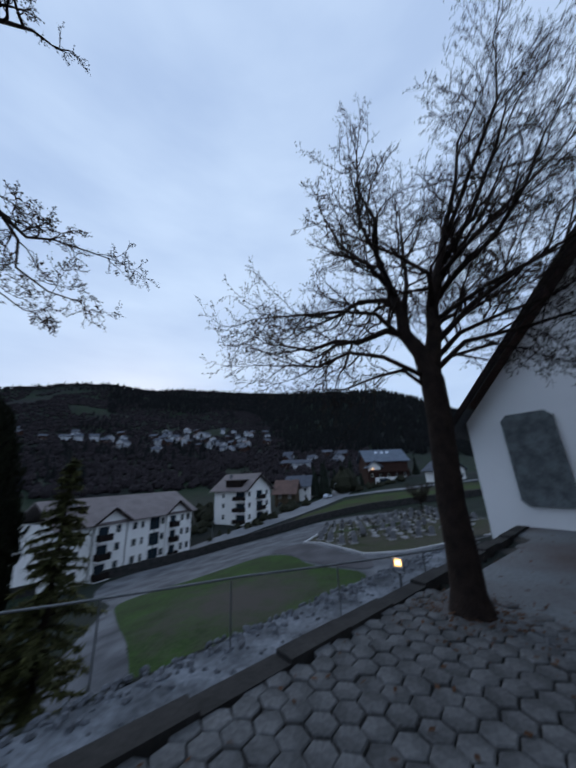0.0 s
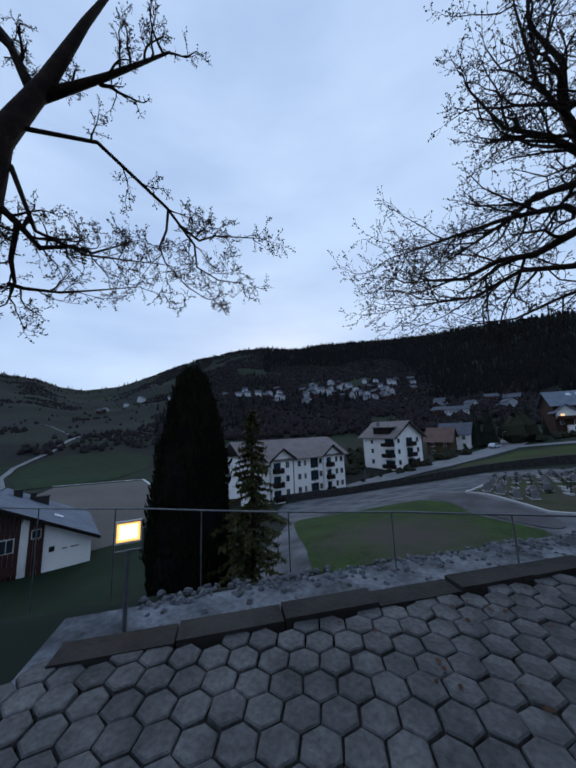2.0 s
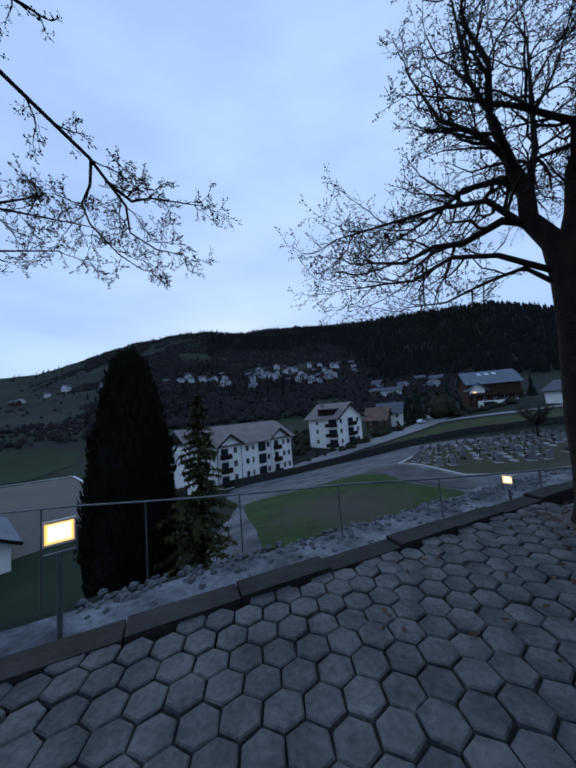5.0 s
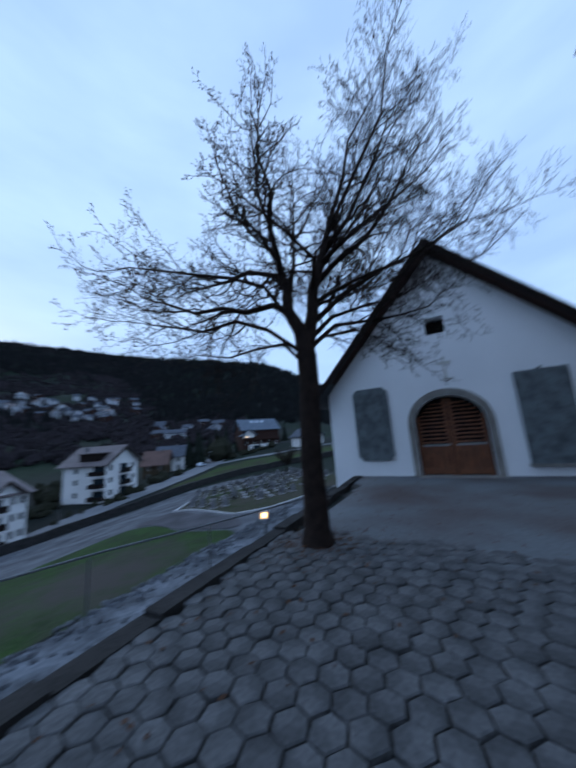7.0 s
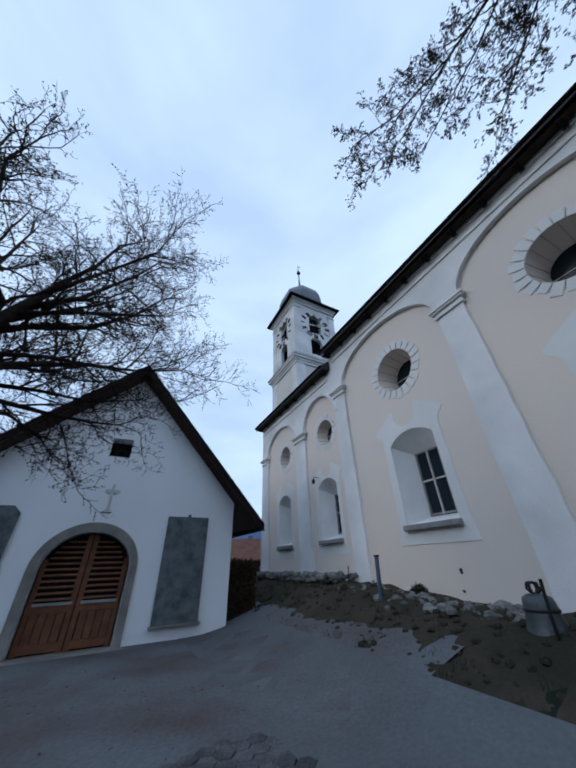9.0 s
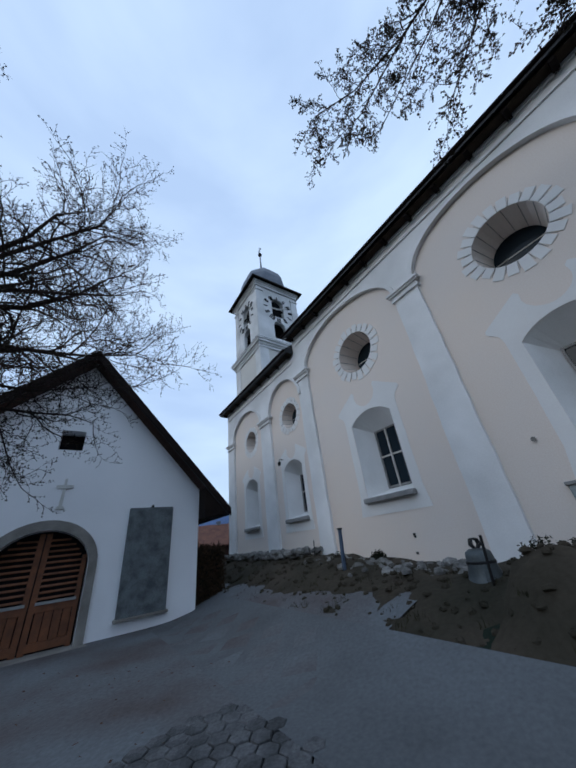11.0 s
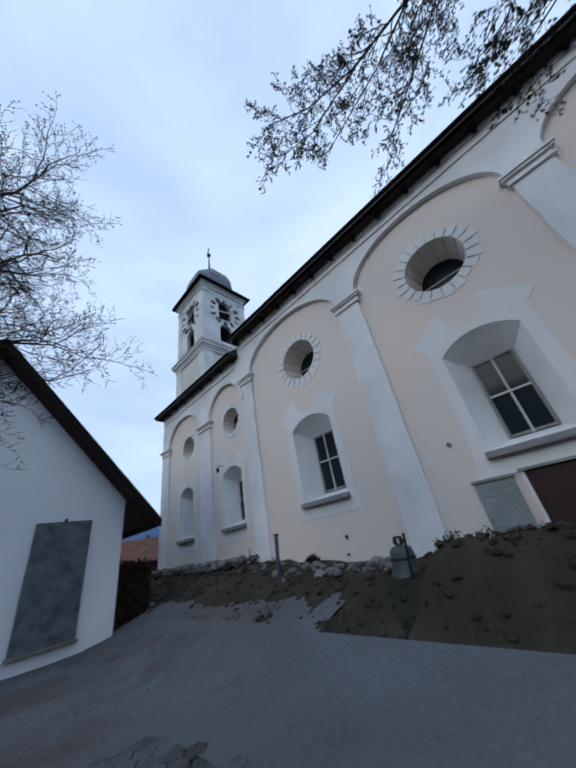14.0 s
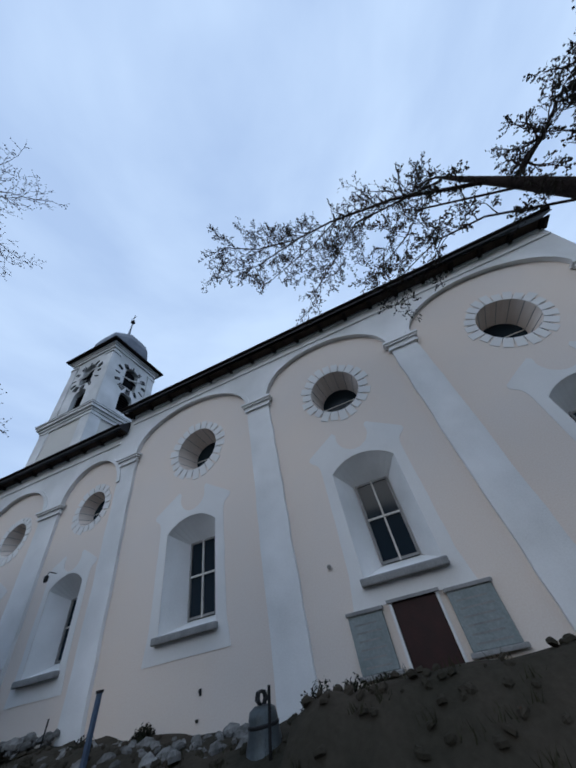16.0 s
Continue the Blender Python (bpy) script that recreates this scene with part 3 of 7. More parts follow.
        for i in range(rays):
            t0, t1 = 2 * math.pi * (i + 0.04) / rays, 2 * math.pi * (i + 0.96) / rays
            r1 = r + random.uniform(0.24, 0.36) * k
            q = [(xo + (r + 0.01) * math.cos(t0), zo + (r + 0.01) * math.sin(t0)), (xo + (r + 0.01) * math.cos(t1), zo + (r + 0.01) * math.sin(t1)), (xo + r1 * math.cos(t1 - 0.03), zo + r1 * math.sin(t1 - 0.03)), (xo + r1 * math.cos(t0 + 0.03), zo + r1 * math.sin(t0 + 0.03))]
            part("ray", Shape().plate(q, -0.016, 0.002), M_RAYPLASTER, ocl)
            t = 2 * math.pi * i / rays
            part("joint", Shape().tube([(xo + u * math.cos(t), -0.004, zo + u * math.sin(t)) for u in (r + 0.01, r + 0.22 * k)], [0.009, 0.005], 4), M_SILL, ocl)
        # incised joints in the oculus reveal
        for i in range(0, n, 2):
            t = 2 * math.pi * i / n
            a = Vector((xo + r * math.cos(t), 0.0, zo + r * math.sin(t)))
            c = Vector((xo + ri * math.cos(t), deep, zo + ri * math.sin(t)))
            inward = Vector((-math.cos(t), 0, -math.sin(t))) * 0.004
            part("joint", Shape().tube([a + inward, c + inward], [0.008, 0.006], 4), M_SILL, ocl)


build_church_front()


def build_church_body():
    body = Shape()
    # gable and rear walls stand behind the front, leaving it open
    body.box(U1 - 0.02, U1 + 0.06, 0.0, 13, 0.2, 9.7).box(-8.5, U1 + 0.06, 12.6, 13, 0.2, 9.7)
    body.add([(U1 + 0.06, 0, 9.7), (U1 + 0.06, 13, 9.7), (U1 + 0.06, 6.5, 15.1), (U1 - 0.3, 0, 9.7), (U1 - 0.3, 13, 9.7), (U1 - 0.3, 6.5, 15.1)], [(0, 1, 2), (5, 4, 3), (0, 2, 5, 3), (1, 4, 5, 2)])
    body.add([(-8.5, 0, 9.1), (-8.5, 13, 9.1), (-8.5, 13, 9.7), (-8.5, 6.5, 15.1), (-8.5, 0, 9.7)], [(0, 1, 2, 3, 4)])
    body.box(-8.6, -8.5, 0, 13, 0.2, 9.6)
    body.box(U0 - 0.04, U0 + 0.1, 0.0, 9, 0.2, 9.1).box(U0, -8.5, 8.8, 9, 0.2, 9.1)
    part("side_walls", body, M_WHITE, church)
    # solid black boxes paint the darkness seen through the windows
    part("interior", Shape().box(U0 + 0.2, -8.7, 0.9, 8.7, 0.3, 8.9).box(-8.4, U1 - 0.1, 0.9, 12.5, 0.3, 9.6), M_BLACK, church, "black boxes painted as the unlit interior behind the windows")
    for name, x0, x1, ez, dep, over in (("nave_roof", -8.72, U1 + 0.3, 9.84, 13.0, 0.55), ("choir_roof", -16.42, -8.62, 9.14, 9.0, 0.52)):
        mid, pitch = dep / 2, 0.84
        rz = ez + (mid + over) * pitch
        t = 0.16
        s = Shape()
        if name == "choir_roof":
            hip = 3.5
            lo = [(x0, -over, ez), (x1, -over, ez), (x1, dep + over, ez), (x0, dep + over, ez)]
            s.add([*lo, (x0 + hip, mid, rz), (x1, mid, rz), *[(a, b, c - t) for a, b, c in lo]],
                  [(0, 1, 5, 4), (2, 3, 4, 5), (3, 0, 4), (0, 6, 7, 1), (1, 7, 8, 2), (2, 8, 9, 3), (3, 9, 6, 0), (6, 9, 8, 7), (1, 2, 5)])
        else:
            sec = [(-over, ez), (mid, rz), (dep + over, ez), (dep + over, ez - t), (mid, rz - t * 1.3), (-over, ez - t)]
            s.loft([[(x0, a, b) for a, b in sec], [(x1, a, b) for a, b in sec]])
        roof = part(name, s, M_SLATE, church, "dark slate roof")
        sof = Shape().box(x0 + 0.05, x1 - 0.05, -over + 0.12, -0.02, ez - t - 0.03, ez - t + 0.01)
        part("soffit", sof, M_RAFTER, roof, "dark timber soffit boards")
        n = int((x1 - x0) / 0.85)
        first = None
        for i in range(n):
            xx = x0 + 0.3 + i * (x1 - x0 - 0.6) / (n - 1)
            if first is None:
                first = part("rafter_end", Shape().box(-0.06, 0.06, -over + 0.10, -0.02, ez - t - 0.12, ez - t - 0.03), M_DARKWOOD, roof)
                first.location.x = xx
            else:
                twin(first, "rafter_end", Matrix.Translation((xx, 0, 0)), roof)
        gutter = Shape()
        arc = [(-over - 0.02 + 0.06 * math.cos(math.pi * (1 + i / 8)), ez - 0.02 + 0.06 * math.sin(math.pi * (1 + i / 8))) for i in range(9)]
        arc += [(a * 1.0 + 0.0, b + 0.012) for a, b in reversed(arc)]
        gutter.loft([[(x0, a, b) for a, b in arc], [(x1, a, b) for a, b in arc]])
        part("gutter", gutter, M_DARKWOOD, roof, "dark metal gutter")
        part("cornice", Shape().box(x0 + 0.3, x1 - 0.25, -0.145, -0.09, ez - t - 0.44, ez - t - 0.38).box(x0 + 0.3, x1 - 0.25, -0.16, -0.09, ez - t - 0.12, ez - t - 0.035), M_WHITE, church, "thin white plaster ledge under the eaves")


build_church_body()
M_U0, M_N0, TOWER_W = -17.1, 3.24, 4.66


def build_tower():
    tower = thing("church_tower", church.matrix_world @ pose(M_U0 - TOWER_W / 2, M_N0 + TOWER_W / 2, 0) @ Matrix.Diagonal((1, 1, 0.968, 1)), "white square bell tower with clock faces and a metal dome", "tower")
    h = TOWER_W / 2
    lower = Shape().box(-h, h, -h, h, 0.0, 17.4)
    part("shaft", lower, M_TOWER, tower, "beige and white plastered tower shaft")
    for sx in (-1, 1):
        for sy in (-1, 1):
            part("corner_pilaster", Shape().box(min(sx * (h + 0.07), sx * (h - 0.8)), max(sx * (h + 0.07), sx * (h - 0.8)), min(sy * (h + 0.07), sy * (h - 0.8)), max(sy * (h + 0.07), sy * (h - 0.8)), 0.0, 17.0), M_WHITE, tower)
    cor = Shape()
    for d, z0, z1 in ((0.12, 16.7, 16.95), (0.20, 16.95, 17.15), (0.34, 17.15, 17.38), (0.42, 17.38, 17.5)):
        cor.box(-h - d, h + d, -h - d, h + d, z0, z1)
    part("string_cornice", cor, M_WHITE, tower)
    part("cornice_cover", Shape().loft([[(-h - .45, -h - .45, 17.5), (h + .45, -h - .45, 17.5), (h + .45, h + .45, 17.5), (-h - .45, h + .45, 17.5)], [(-h, -h, 17.75), (h, -h, 17.75), (h, h, 17.75), (-h, h, 17.75)]]), M_COPPER, tower)
    # belfry: four pierced walls round a black box painted as the room's shade
    part("bell_room_shade", Shape().box(-h + 0.45, h - 0.45, -h + 0.45, h - 0.45, 17.5, 24.8), M_BLACK, tower)
    H = h - 0.05
    low = arch(-0.62, 0.62, 18.3, 19.8, 0.62)
    up = arch(-0.66, 0.66, 21.0, 22.75, 0.66)
    for q in range(4):
        m = pose(0, 0, 0, 0, 0, 90 * q)
        s = Shape().pierced([(-H, 17.5), (H, 17.5), (H, 24.6), (-H, 24.6)], [low, up], -H)
        for o in (low, up):
            splay(s, o, o, -H, -H + 0.42)
        w = part("belfry_wall", s, M_WHITE, tower)
        w.matrix_basis = m
        for x0 in (-H, H - 0.62):
            p = part("pilaster", Shape().box(x0 - 0.03, x0 + 0.65, -H - 0.09, -H, 17.6, 23.9).box(x0 - 0.1, x0 + 0.72, -H - 0.16, -H, 23.75, 23.95), M_WHITE, tower)
            p.matrix_basis = m
        for i in range(7):
            z = 18.45 + i * 0.24
            part("louvre", Shape().box(-0.76, 0.76, -H + 0.26, -H + 0.40, z, z + 0.03), M_DARKWOOD, tower).matrix_basis = m
        part("cross_beam", Shape().box(-0.66, 0.66, -H + 0.1, -H + 0.2, 21.95, 22.1), M_DARKWOOD, tower).matrix_basis = m
        # open clock face: black numerals as bars, set on the wall round the opening
        dial = part("clock_dial", Shape().pierced(circle(0, 22.0, 1.76, 40), [circle(0, 22.0, 1.72, 40)], -H - 0.008), M_WHITE, tower)
        dial.matrix_basis = m
        for i in range(12):
            t = math.pi / 6 * i
            c, sn = math.cos(t), math.sin(t)
            n = Shape()
            bars = (1, 2, 3, 2, 1, 2, 3, 4, 2, 1, 2, 3)[i]
            for j in range(bars):
                o = (j - (bars - 1) / 2) * 0.15
                q4 = []
                for dr, dt in ((-0.25, -0.05), (-0.25, 0.05), (0.25, 0.05), (0.25, -0.05)):
                    rr, tt = 1.42 + dr, o + dt
                    q4.append((rr * sn + tt * c, 22.0 + rr * c - tt * sn))
                n.plate(q4, -H - 0.04, -H - 0.004)
            part("numeral", n, M_IRON, dial)
        for ang, ln, wd in ((62, 1.25, 0.10), (-100, 0.85, 0.13)):
            t = radians(ang)
            dx, dz = math.sin(t), math.cos(t)
            hnd = [(-0.3 * dx - wd * dz * .4, 22 - 0.3 * dz + wd * dx * .4), (-0.3 * dx + wd * dz * .4, 22 - 0.3 * dz - wd * dx * .4), (ln * .8 * dx + wd * dz * .5, 22 + ln * .8 * dz - wd * dx * .5), (ln * dx, 22 + ln * dz), (ln * .8 * dx - wd * dz * .5, 22 + ln * .8 * dz + wd * dx * .5)]
            part("clock_pointer", Shape().plate(hnd, -H - 0.10, -H - 0.06), M_FRAME, dial, "pale clock pointer")
    top = Shape()
    for d, z0, z1 in ((0.08, 24.35, 24.6), (0.16, 24.6, 24.75), (0.26, 24.75, 24.9)):
        top.box(-h - d, h + d, -h - d, h + d, z0, z1)
    part("top_cornice", top, M_WHITE, tower)
    E = h + 0.44
    part("eave_edge", Shape().box(-h - 0.56, h + 0.56, -h - 0.56, h + 0.56, 24.903, 25.05), M_DARKWOOD, tower, "dark metal roof edge")

    def octa(w, z, cut):
        c = w * cut
        return [(-w, -w + c, z), (-w + c, -w, z), (w - c, -w, z), (w, -w + c, z), (w, w - c, z), (w - c, w, z), (-w + c, w, z), (-w, w - c, z)]
    dome = [octa(E, 25.052, 0.02), octa(E, 25.1, 0.02), octa(E * 0.90, 25.22, 0.10), octa(E * 0.80, 25.5, 0.26), octa(E * 0.76, 25.95, 0.38), octa(E * 0.78, 26.6, 0.45),
            octa(E * 0.775, 27.3, 0.5), octa(E * 0.70, 28.1, 0.55), octa(E * 0.56, 28.75, 0.58), octa(E * 0.34, 29.25, 0.58), octa(E * 0.13, 29.6, 0.58), octa(E * 0.06, 30.0, 0.58)]
    part("dome", Shape().loft(dome), M_COPPER, tower, "weathered grey-green sheet metal dome")
    part("finial", Shape().lathe([(0.26, 29.9), (0.15, 30.6), (0.09, 31.4), (0.06, 32.9)], sides=8), M_COPPER, tower)
    part("ball", Shape().lathe([(0.02, 32.8), (0.17, 32.93), (0.24, 33.15), (0.17, 33.37), (0.02, 33.5)], sides=12), M_IRON, tower, smooth=True)
    part("cross", Shape().box(-0.035, 0.035, -0.02, 0.02, 33.4, 34.6).box(-0.34, 0.34, -0.02, 0.02, 34.0, 34.07), M_IRON, tower)


build_tower()


M_PALECROSS = material("pale_stone_cross", (0.56, 0.56, 0.53), (0.46, 0.46, 0.44), 0.8, 3, 30, 0.1)


# ---- chapel ----
def build_chapel():
    ch = thing("chapel", pose(7.692, 7.354, -0.03, 0, 0, -45.96), "white gabled chapel with an arched wooden door", "chapel")
    apx, apz, sl = -0.05, 7.66, 1.055
    xl, xr = -4.28, 3.77
    zl, zr = apz - sl * (apx - xl), apz - sl * (xr - apx)
    door = arch(-1.27, 0.83, -0.05, 1.70, 0.88, 18)
    hole = [(-0.48, 4.73), (0.12, 4.73), (0.12, 5.33), (-0.48, 5.33)]
    outline = [(xl, -0.3), (xr, -0.3), (xr, zr), (apx, apz), (xl, zl)]
    wall = Shape().pierced(outline, [door, hole], 0.0)
    splay(wall, door, door, 0, 0.45)
    splay(wall, hole, hole, 0, 0.5)
    part("front_wall", wall, M_CHAPEL, ch, "white rough plaster gable wall")
    part("side_walls", Shape().box(xl, xl + 0.4, 0.003, 9, -1.4, zl).box(xr - 0.4, xr, 0.003, 9, -0.3, zr).add([(xl, 9, -0.3), (xr, 9, -0.3), (xr, 9, zr), (apx, 9, apz), (xl, 9, zl)], [(0, 1, 2, 3, 4)]), M_CHAPEL, ch)
    # black boxes paint the shade behind the door and the vent
    part("interior", Shape().box(xl + 0.5, xr - 0.5, 0.55, 8.8, -0.2, 3.2).box(-0.8, 0.5, 0.52, 2, 4.4, 5.6), M_BLACK, ch, "black boxes painted as the shade inside")
    # roof of two thick slopes
    ov = 0.6
    er, el = 4.68, -4.78
    top = 7.98
    s1 = (top - 2.84) / (er - apx)
    sec = [(el, top - s1 * (apx - el)), (apx, top), (er, top - s1 * (er - apx)), (er - 0.06, top - s1 * (er - apx) - 0.20), (apx, top - 0.28), (el + 0.06, top - s1 * (apx - el) - 0.20)]
    roof = part("roof", Shape().loft([[(a, -ov, z) for a, z in sec], [(a, 9.4, z) for a, z in sec]]), M_SLATE, ch, "steep dark roof with deep eaves")
    for sg, e in ((1, er), (-1, el)):
        brd = [(apx, top + 0.03), (e, top - s1 * abs(e - apx) + 0.03), (e, top - s1 * abs(e - apx) - 0.22), (apx, top - 0.30)]
        part("barge_board", Shape().plate(brd, -ov - 0.035, -ov), M_DARKWOOD, roof, "dark brown barge board")
    sof = Shape()
    sof.add([(xr + 0.01, -ov + 0.03, zr - 0.0), (er - 0.1, -ov + 0.03, 2.80), (er - 0.1, 9.3, 2.80), (xr + 0.01, 9.3, zr - 0.0), (xr + 0.01, -ov + 0.03, 2.62), (er - 0.1, -ov + 0.03, 2.74), (er - 0.1, 9.3, 2.74), (xr + 0.01, 9.3, 2.62)],
            [(0, 1, 2, 3), (4, 7, 6, 5), (0, 4, 5, 1), (1, 5, 6, 2), (2, 6, 7, 3), (3, 7, 4, 0)])
    part("eaves_box", sof, M_DARKWOOD, roof, "boxed dark timber eaves")
    for sg, e in ((1, er), (-1, el)):
        n_b = 7
        for i in range(n_b):
            y0, y1 = -ov + 0.02 + i * (ov - 0.02) / n_b, -ov + 0.01 + (i + 1) * (ov - 0.02) / n_b
            zz = lambda x: top - s1 * abs(x - apx) - 0.31
            e2 = e - sg * 0.15
            part("soffit_board", Shape().add([(apx, y0, zz(apx)), (e2, y0, zz(e2) + .05), (e2, y1, zz(e2) + .05), (apx, y1, zz(apx)), (apx, y0, zz(apx) + .03), (e2, y0, zz(e2) + .08), (e2, y1, zz(e2) + .08), (apx, y1, zz(apx) + .03)],
                                             [(0, 1, 2, 3), (7, 6, 5, 4), (0, 4, 5, 1), (1, 5, 6, 2), (2, 6, 7, 3), (3, 7, 4, 0)]), M_CHALET, roof, "red-brown soffit board" if i == 0 else "")
    # stone door surround and two board leaves
    outer = arch(-1.47, 1.03, -0.05, 1.70, 1.12, 18)
    n = len(outer)
    sur = Shape().pierced(outer, [door], -0.05)
    sur.loft([[(a, -0.05, z) for a, z in outer], [(a, 0.0, z) for a, z in outer]], caps=False)
    splay(sur, door, door, -0.05, 0.02)
    part("door_surround", sur, M_STONE, ch, "worn grey stone arch round the door")
    # the backing plate is black, painting the shade between slats and boards
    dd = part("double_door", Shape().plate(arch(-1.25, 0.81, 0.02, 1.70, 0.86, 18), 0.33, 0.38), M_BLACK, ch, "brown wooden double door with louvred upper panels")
    for sx in (-1, 1):
        cx = -0.22
        fr = Shape()
        x_in, x_out = cx + sx * 0.015, cx + sx * 1.0
        lo, hi = min(x_in, x_out), max(x_in, x_out)
        fr.box(min(x_in, x_in + sx * .12), max(x_in, x_in + sx * .12), 0.24, 0.30, 0.02, 2.52)
        fr.box(min(x_out, x_out - sx * .1), max(x_out, x_out - sx * .1), 0.24, 0.30, 0.02, 1.95)
        for z in (0.06, 0.80):
            fr.box(lo, hi, 0.245, 0.30, z, z + 0.16)
        leaf = part("door_leaf_frame", fr, M_DOOR, dd)
        for i in range(11):
            z = 1.06 + i * 0.128
            half = 1.0 if z < 1.70 else math.sqrt(max(0.05, 1 - ((z - 1.70) / 0.86) ** 2))
            a, b = sorted((cx + sx * 0.14, cx + sx * max(half - 0.1, 0.2)))
            sl_ = part("slat", Shape().add([(a, 0.25, z), (b, 0.25, z), (b, 0.28, z + 0.04), (a, 0.28, z + 0.04), (a, 0.26, z - 0.015), (b, 0.26, z - 0.015), (b, 0.29, z + 0.025), (a, 0.29, z + 0.025)],
                                        [(0, 1, 2, 3), (4, 7, 6, 5), (0, 4, 5, 1), (1, 5, 6, 2), (2, 6, 7, 3), (3, 7, 4, 0)]), M_DOOR, dd)
        for i in range(4):
            a = cx + sx * (0.16 + i * 0.185)
            b = a + sx * 0.17
            part("board", Shape().box(min(a, b), max(a, b), 0.27, 0.305, 0.22, 0.80, 0.008), M_DOOR, dd)
        part("weather_bar", Shape().box(lo + .1, hi - .06, 0.20, 0.26, 0.95, 1.01), M_SILL, dd, "pale horizontal bar")
    # square vent frame, cross
    part("vent_grille", Shape().box(-0.48, 0.12, 0.25, 0.28, 5.01, 5.04).box(-0.195, -0.165, 0.25, 0.28, 4.73, 5.33), M_DARKWOOD, ch)
    part("threshold", Shape().box(-1.35, 1.1, -0.35, 0.4, -0.2, 0.02, 0.02), M_STONE, ch)
    cross = thing("wall_cross", ch.matrix_world, "thin iron crucifix on the white gable wall", "cross")
    part("cross_post", Shape().plate([(-0.125, 3.13), (-0.045, 3.13), (-0.055, 3.89), (-0.115, 3.89)], -0.03, -0.004), M_PALECROSS, cross)
    part("cross_arm", Shape().plate([(-0.28, 3.66), (-0.24, 3.63), (0.08, 3.63), (0.12, 3.66), (0.12, 3.70), (0.08, 3.72), (-0.24, 3.72), (-0.28, 3.70)], -0.034, -0.004), M_PALECROSS, cross)
    part("cross_foot", Shape().plate([(-0.20, 3.09), (0.03, 3.09), (-0.03, 3.17), (-0.14, 3.17)], -0.04, 0.0), M_PALECROSS, cross)
    c = 0.16
    pl = thing("memorial_plaque", ch.matrix_world, "tall slate memorial slab with clipped corners", "plaque", "wall memorials")
    o = [(-3.28 + c, 0.56), (-2.03 - c, 0.56), (-2.03, 0.56 + c), (-2.03, 3.15 - c), (-2.03 - c, 3.15), (-3.28 + c, 3.15), (-3.28, 3.15 - c), (-3.28, 0.56 + c)]
    part("slab", Shape().plate(o, -0.09, -0.01), M_PLAQUE, pl)
    part("relief", Shape().plate([(-2.83, 1.9), (-2.43, 1.9), (-2.38, 2.1), (-2.63, 2.35), (-2.88, 2.1)], -0.105, -0.09), M_PLAQUE, pl)
    for i in range(5):
        part("carved_line", Shape().box(-3.0, -2.27, -0.096, -0.088, 1.2 + i * 0.13, 1.24 + i * 0.13), M_PLAQUE, pl)
    pr = thing("memorial_plaque", ch.matrix_world, "tall rectangular slate memorial slab on the chapel wall", "plaque", "wall memorials")
    part("slab", Shape().box(1.65, 2.90, -0.10, -0.01, 0.36, 3.04, 0.012), M_PLAQUE, pr)
    part("ledge", Shape().box(1.60, 2.95, -0.16, -0.01, 0.30, 0.36, 0.01), M_STONE, pr)
    part("top_clip", Shape().box(2.25, 2.31, -0.12, -0.01, 3.04, 3.11), M_IRON, pr)
    for i in range(9):
        part("carved_line", Shape().box(1.85, 2.78 - 0.08 * (i % 3), -0.104, -0.098, 1.2 + i * 0.16, 1.24 + i * 0.16), M_PLAQUE, pr)


build_chapel()


# ---- church yard: bank, rubble, old bell ----
CH = church.matrix_world


def on_church(x, y, z=0.0):
    return CH @ Vector((x, y, z))


def rubble(rng, r):
    """One rough stone, about r across."""
    s = Shape()
    top, low = [], []
    n = 6
    ph = rng.uniform(0, 6)
    for i in range(n):
        t = ph + 2 * math.pi * i / n
        k = rng.uniform(0.7, 1.15) * r
        low.append((k * math.cos(t), k * 0.8 * math.sin(t), -0.3 * r))
        top.append((k * 0.62 * math.cos(t + .2), k * 0.5 * math.sin(t + .2), r * rng.uniform(0.4, 0.7)))
    mid = [(a * 1.08, b * 1.08, r * 0.15) for a, b, c in low]
    return s.loft([low, mid, top])


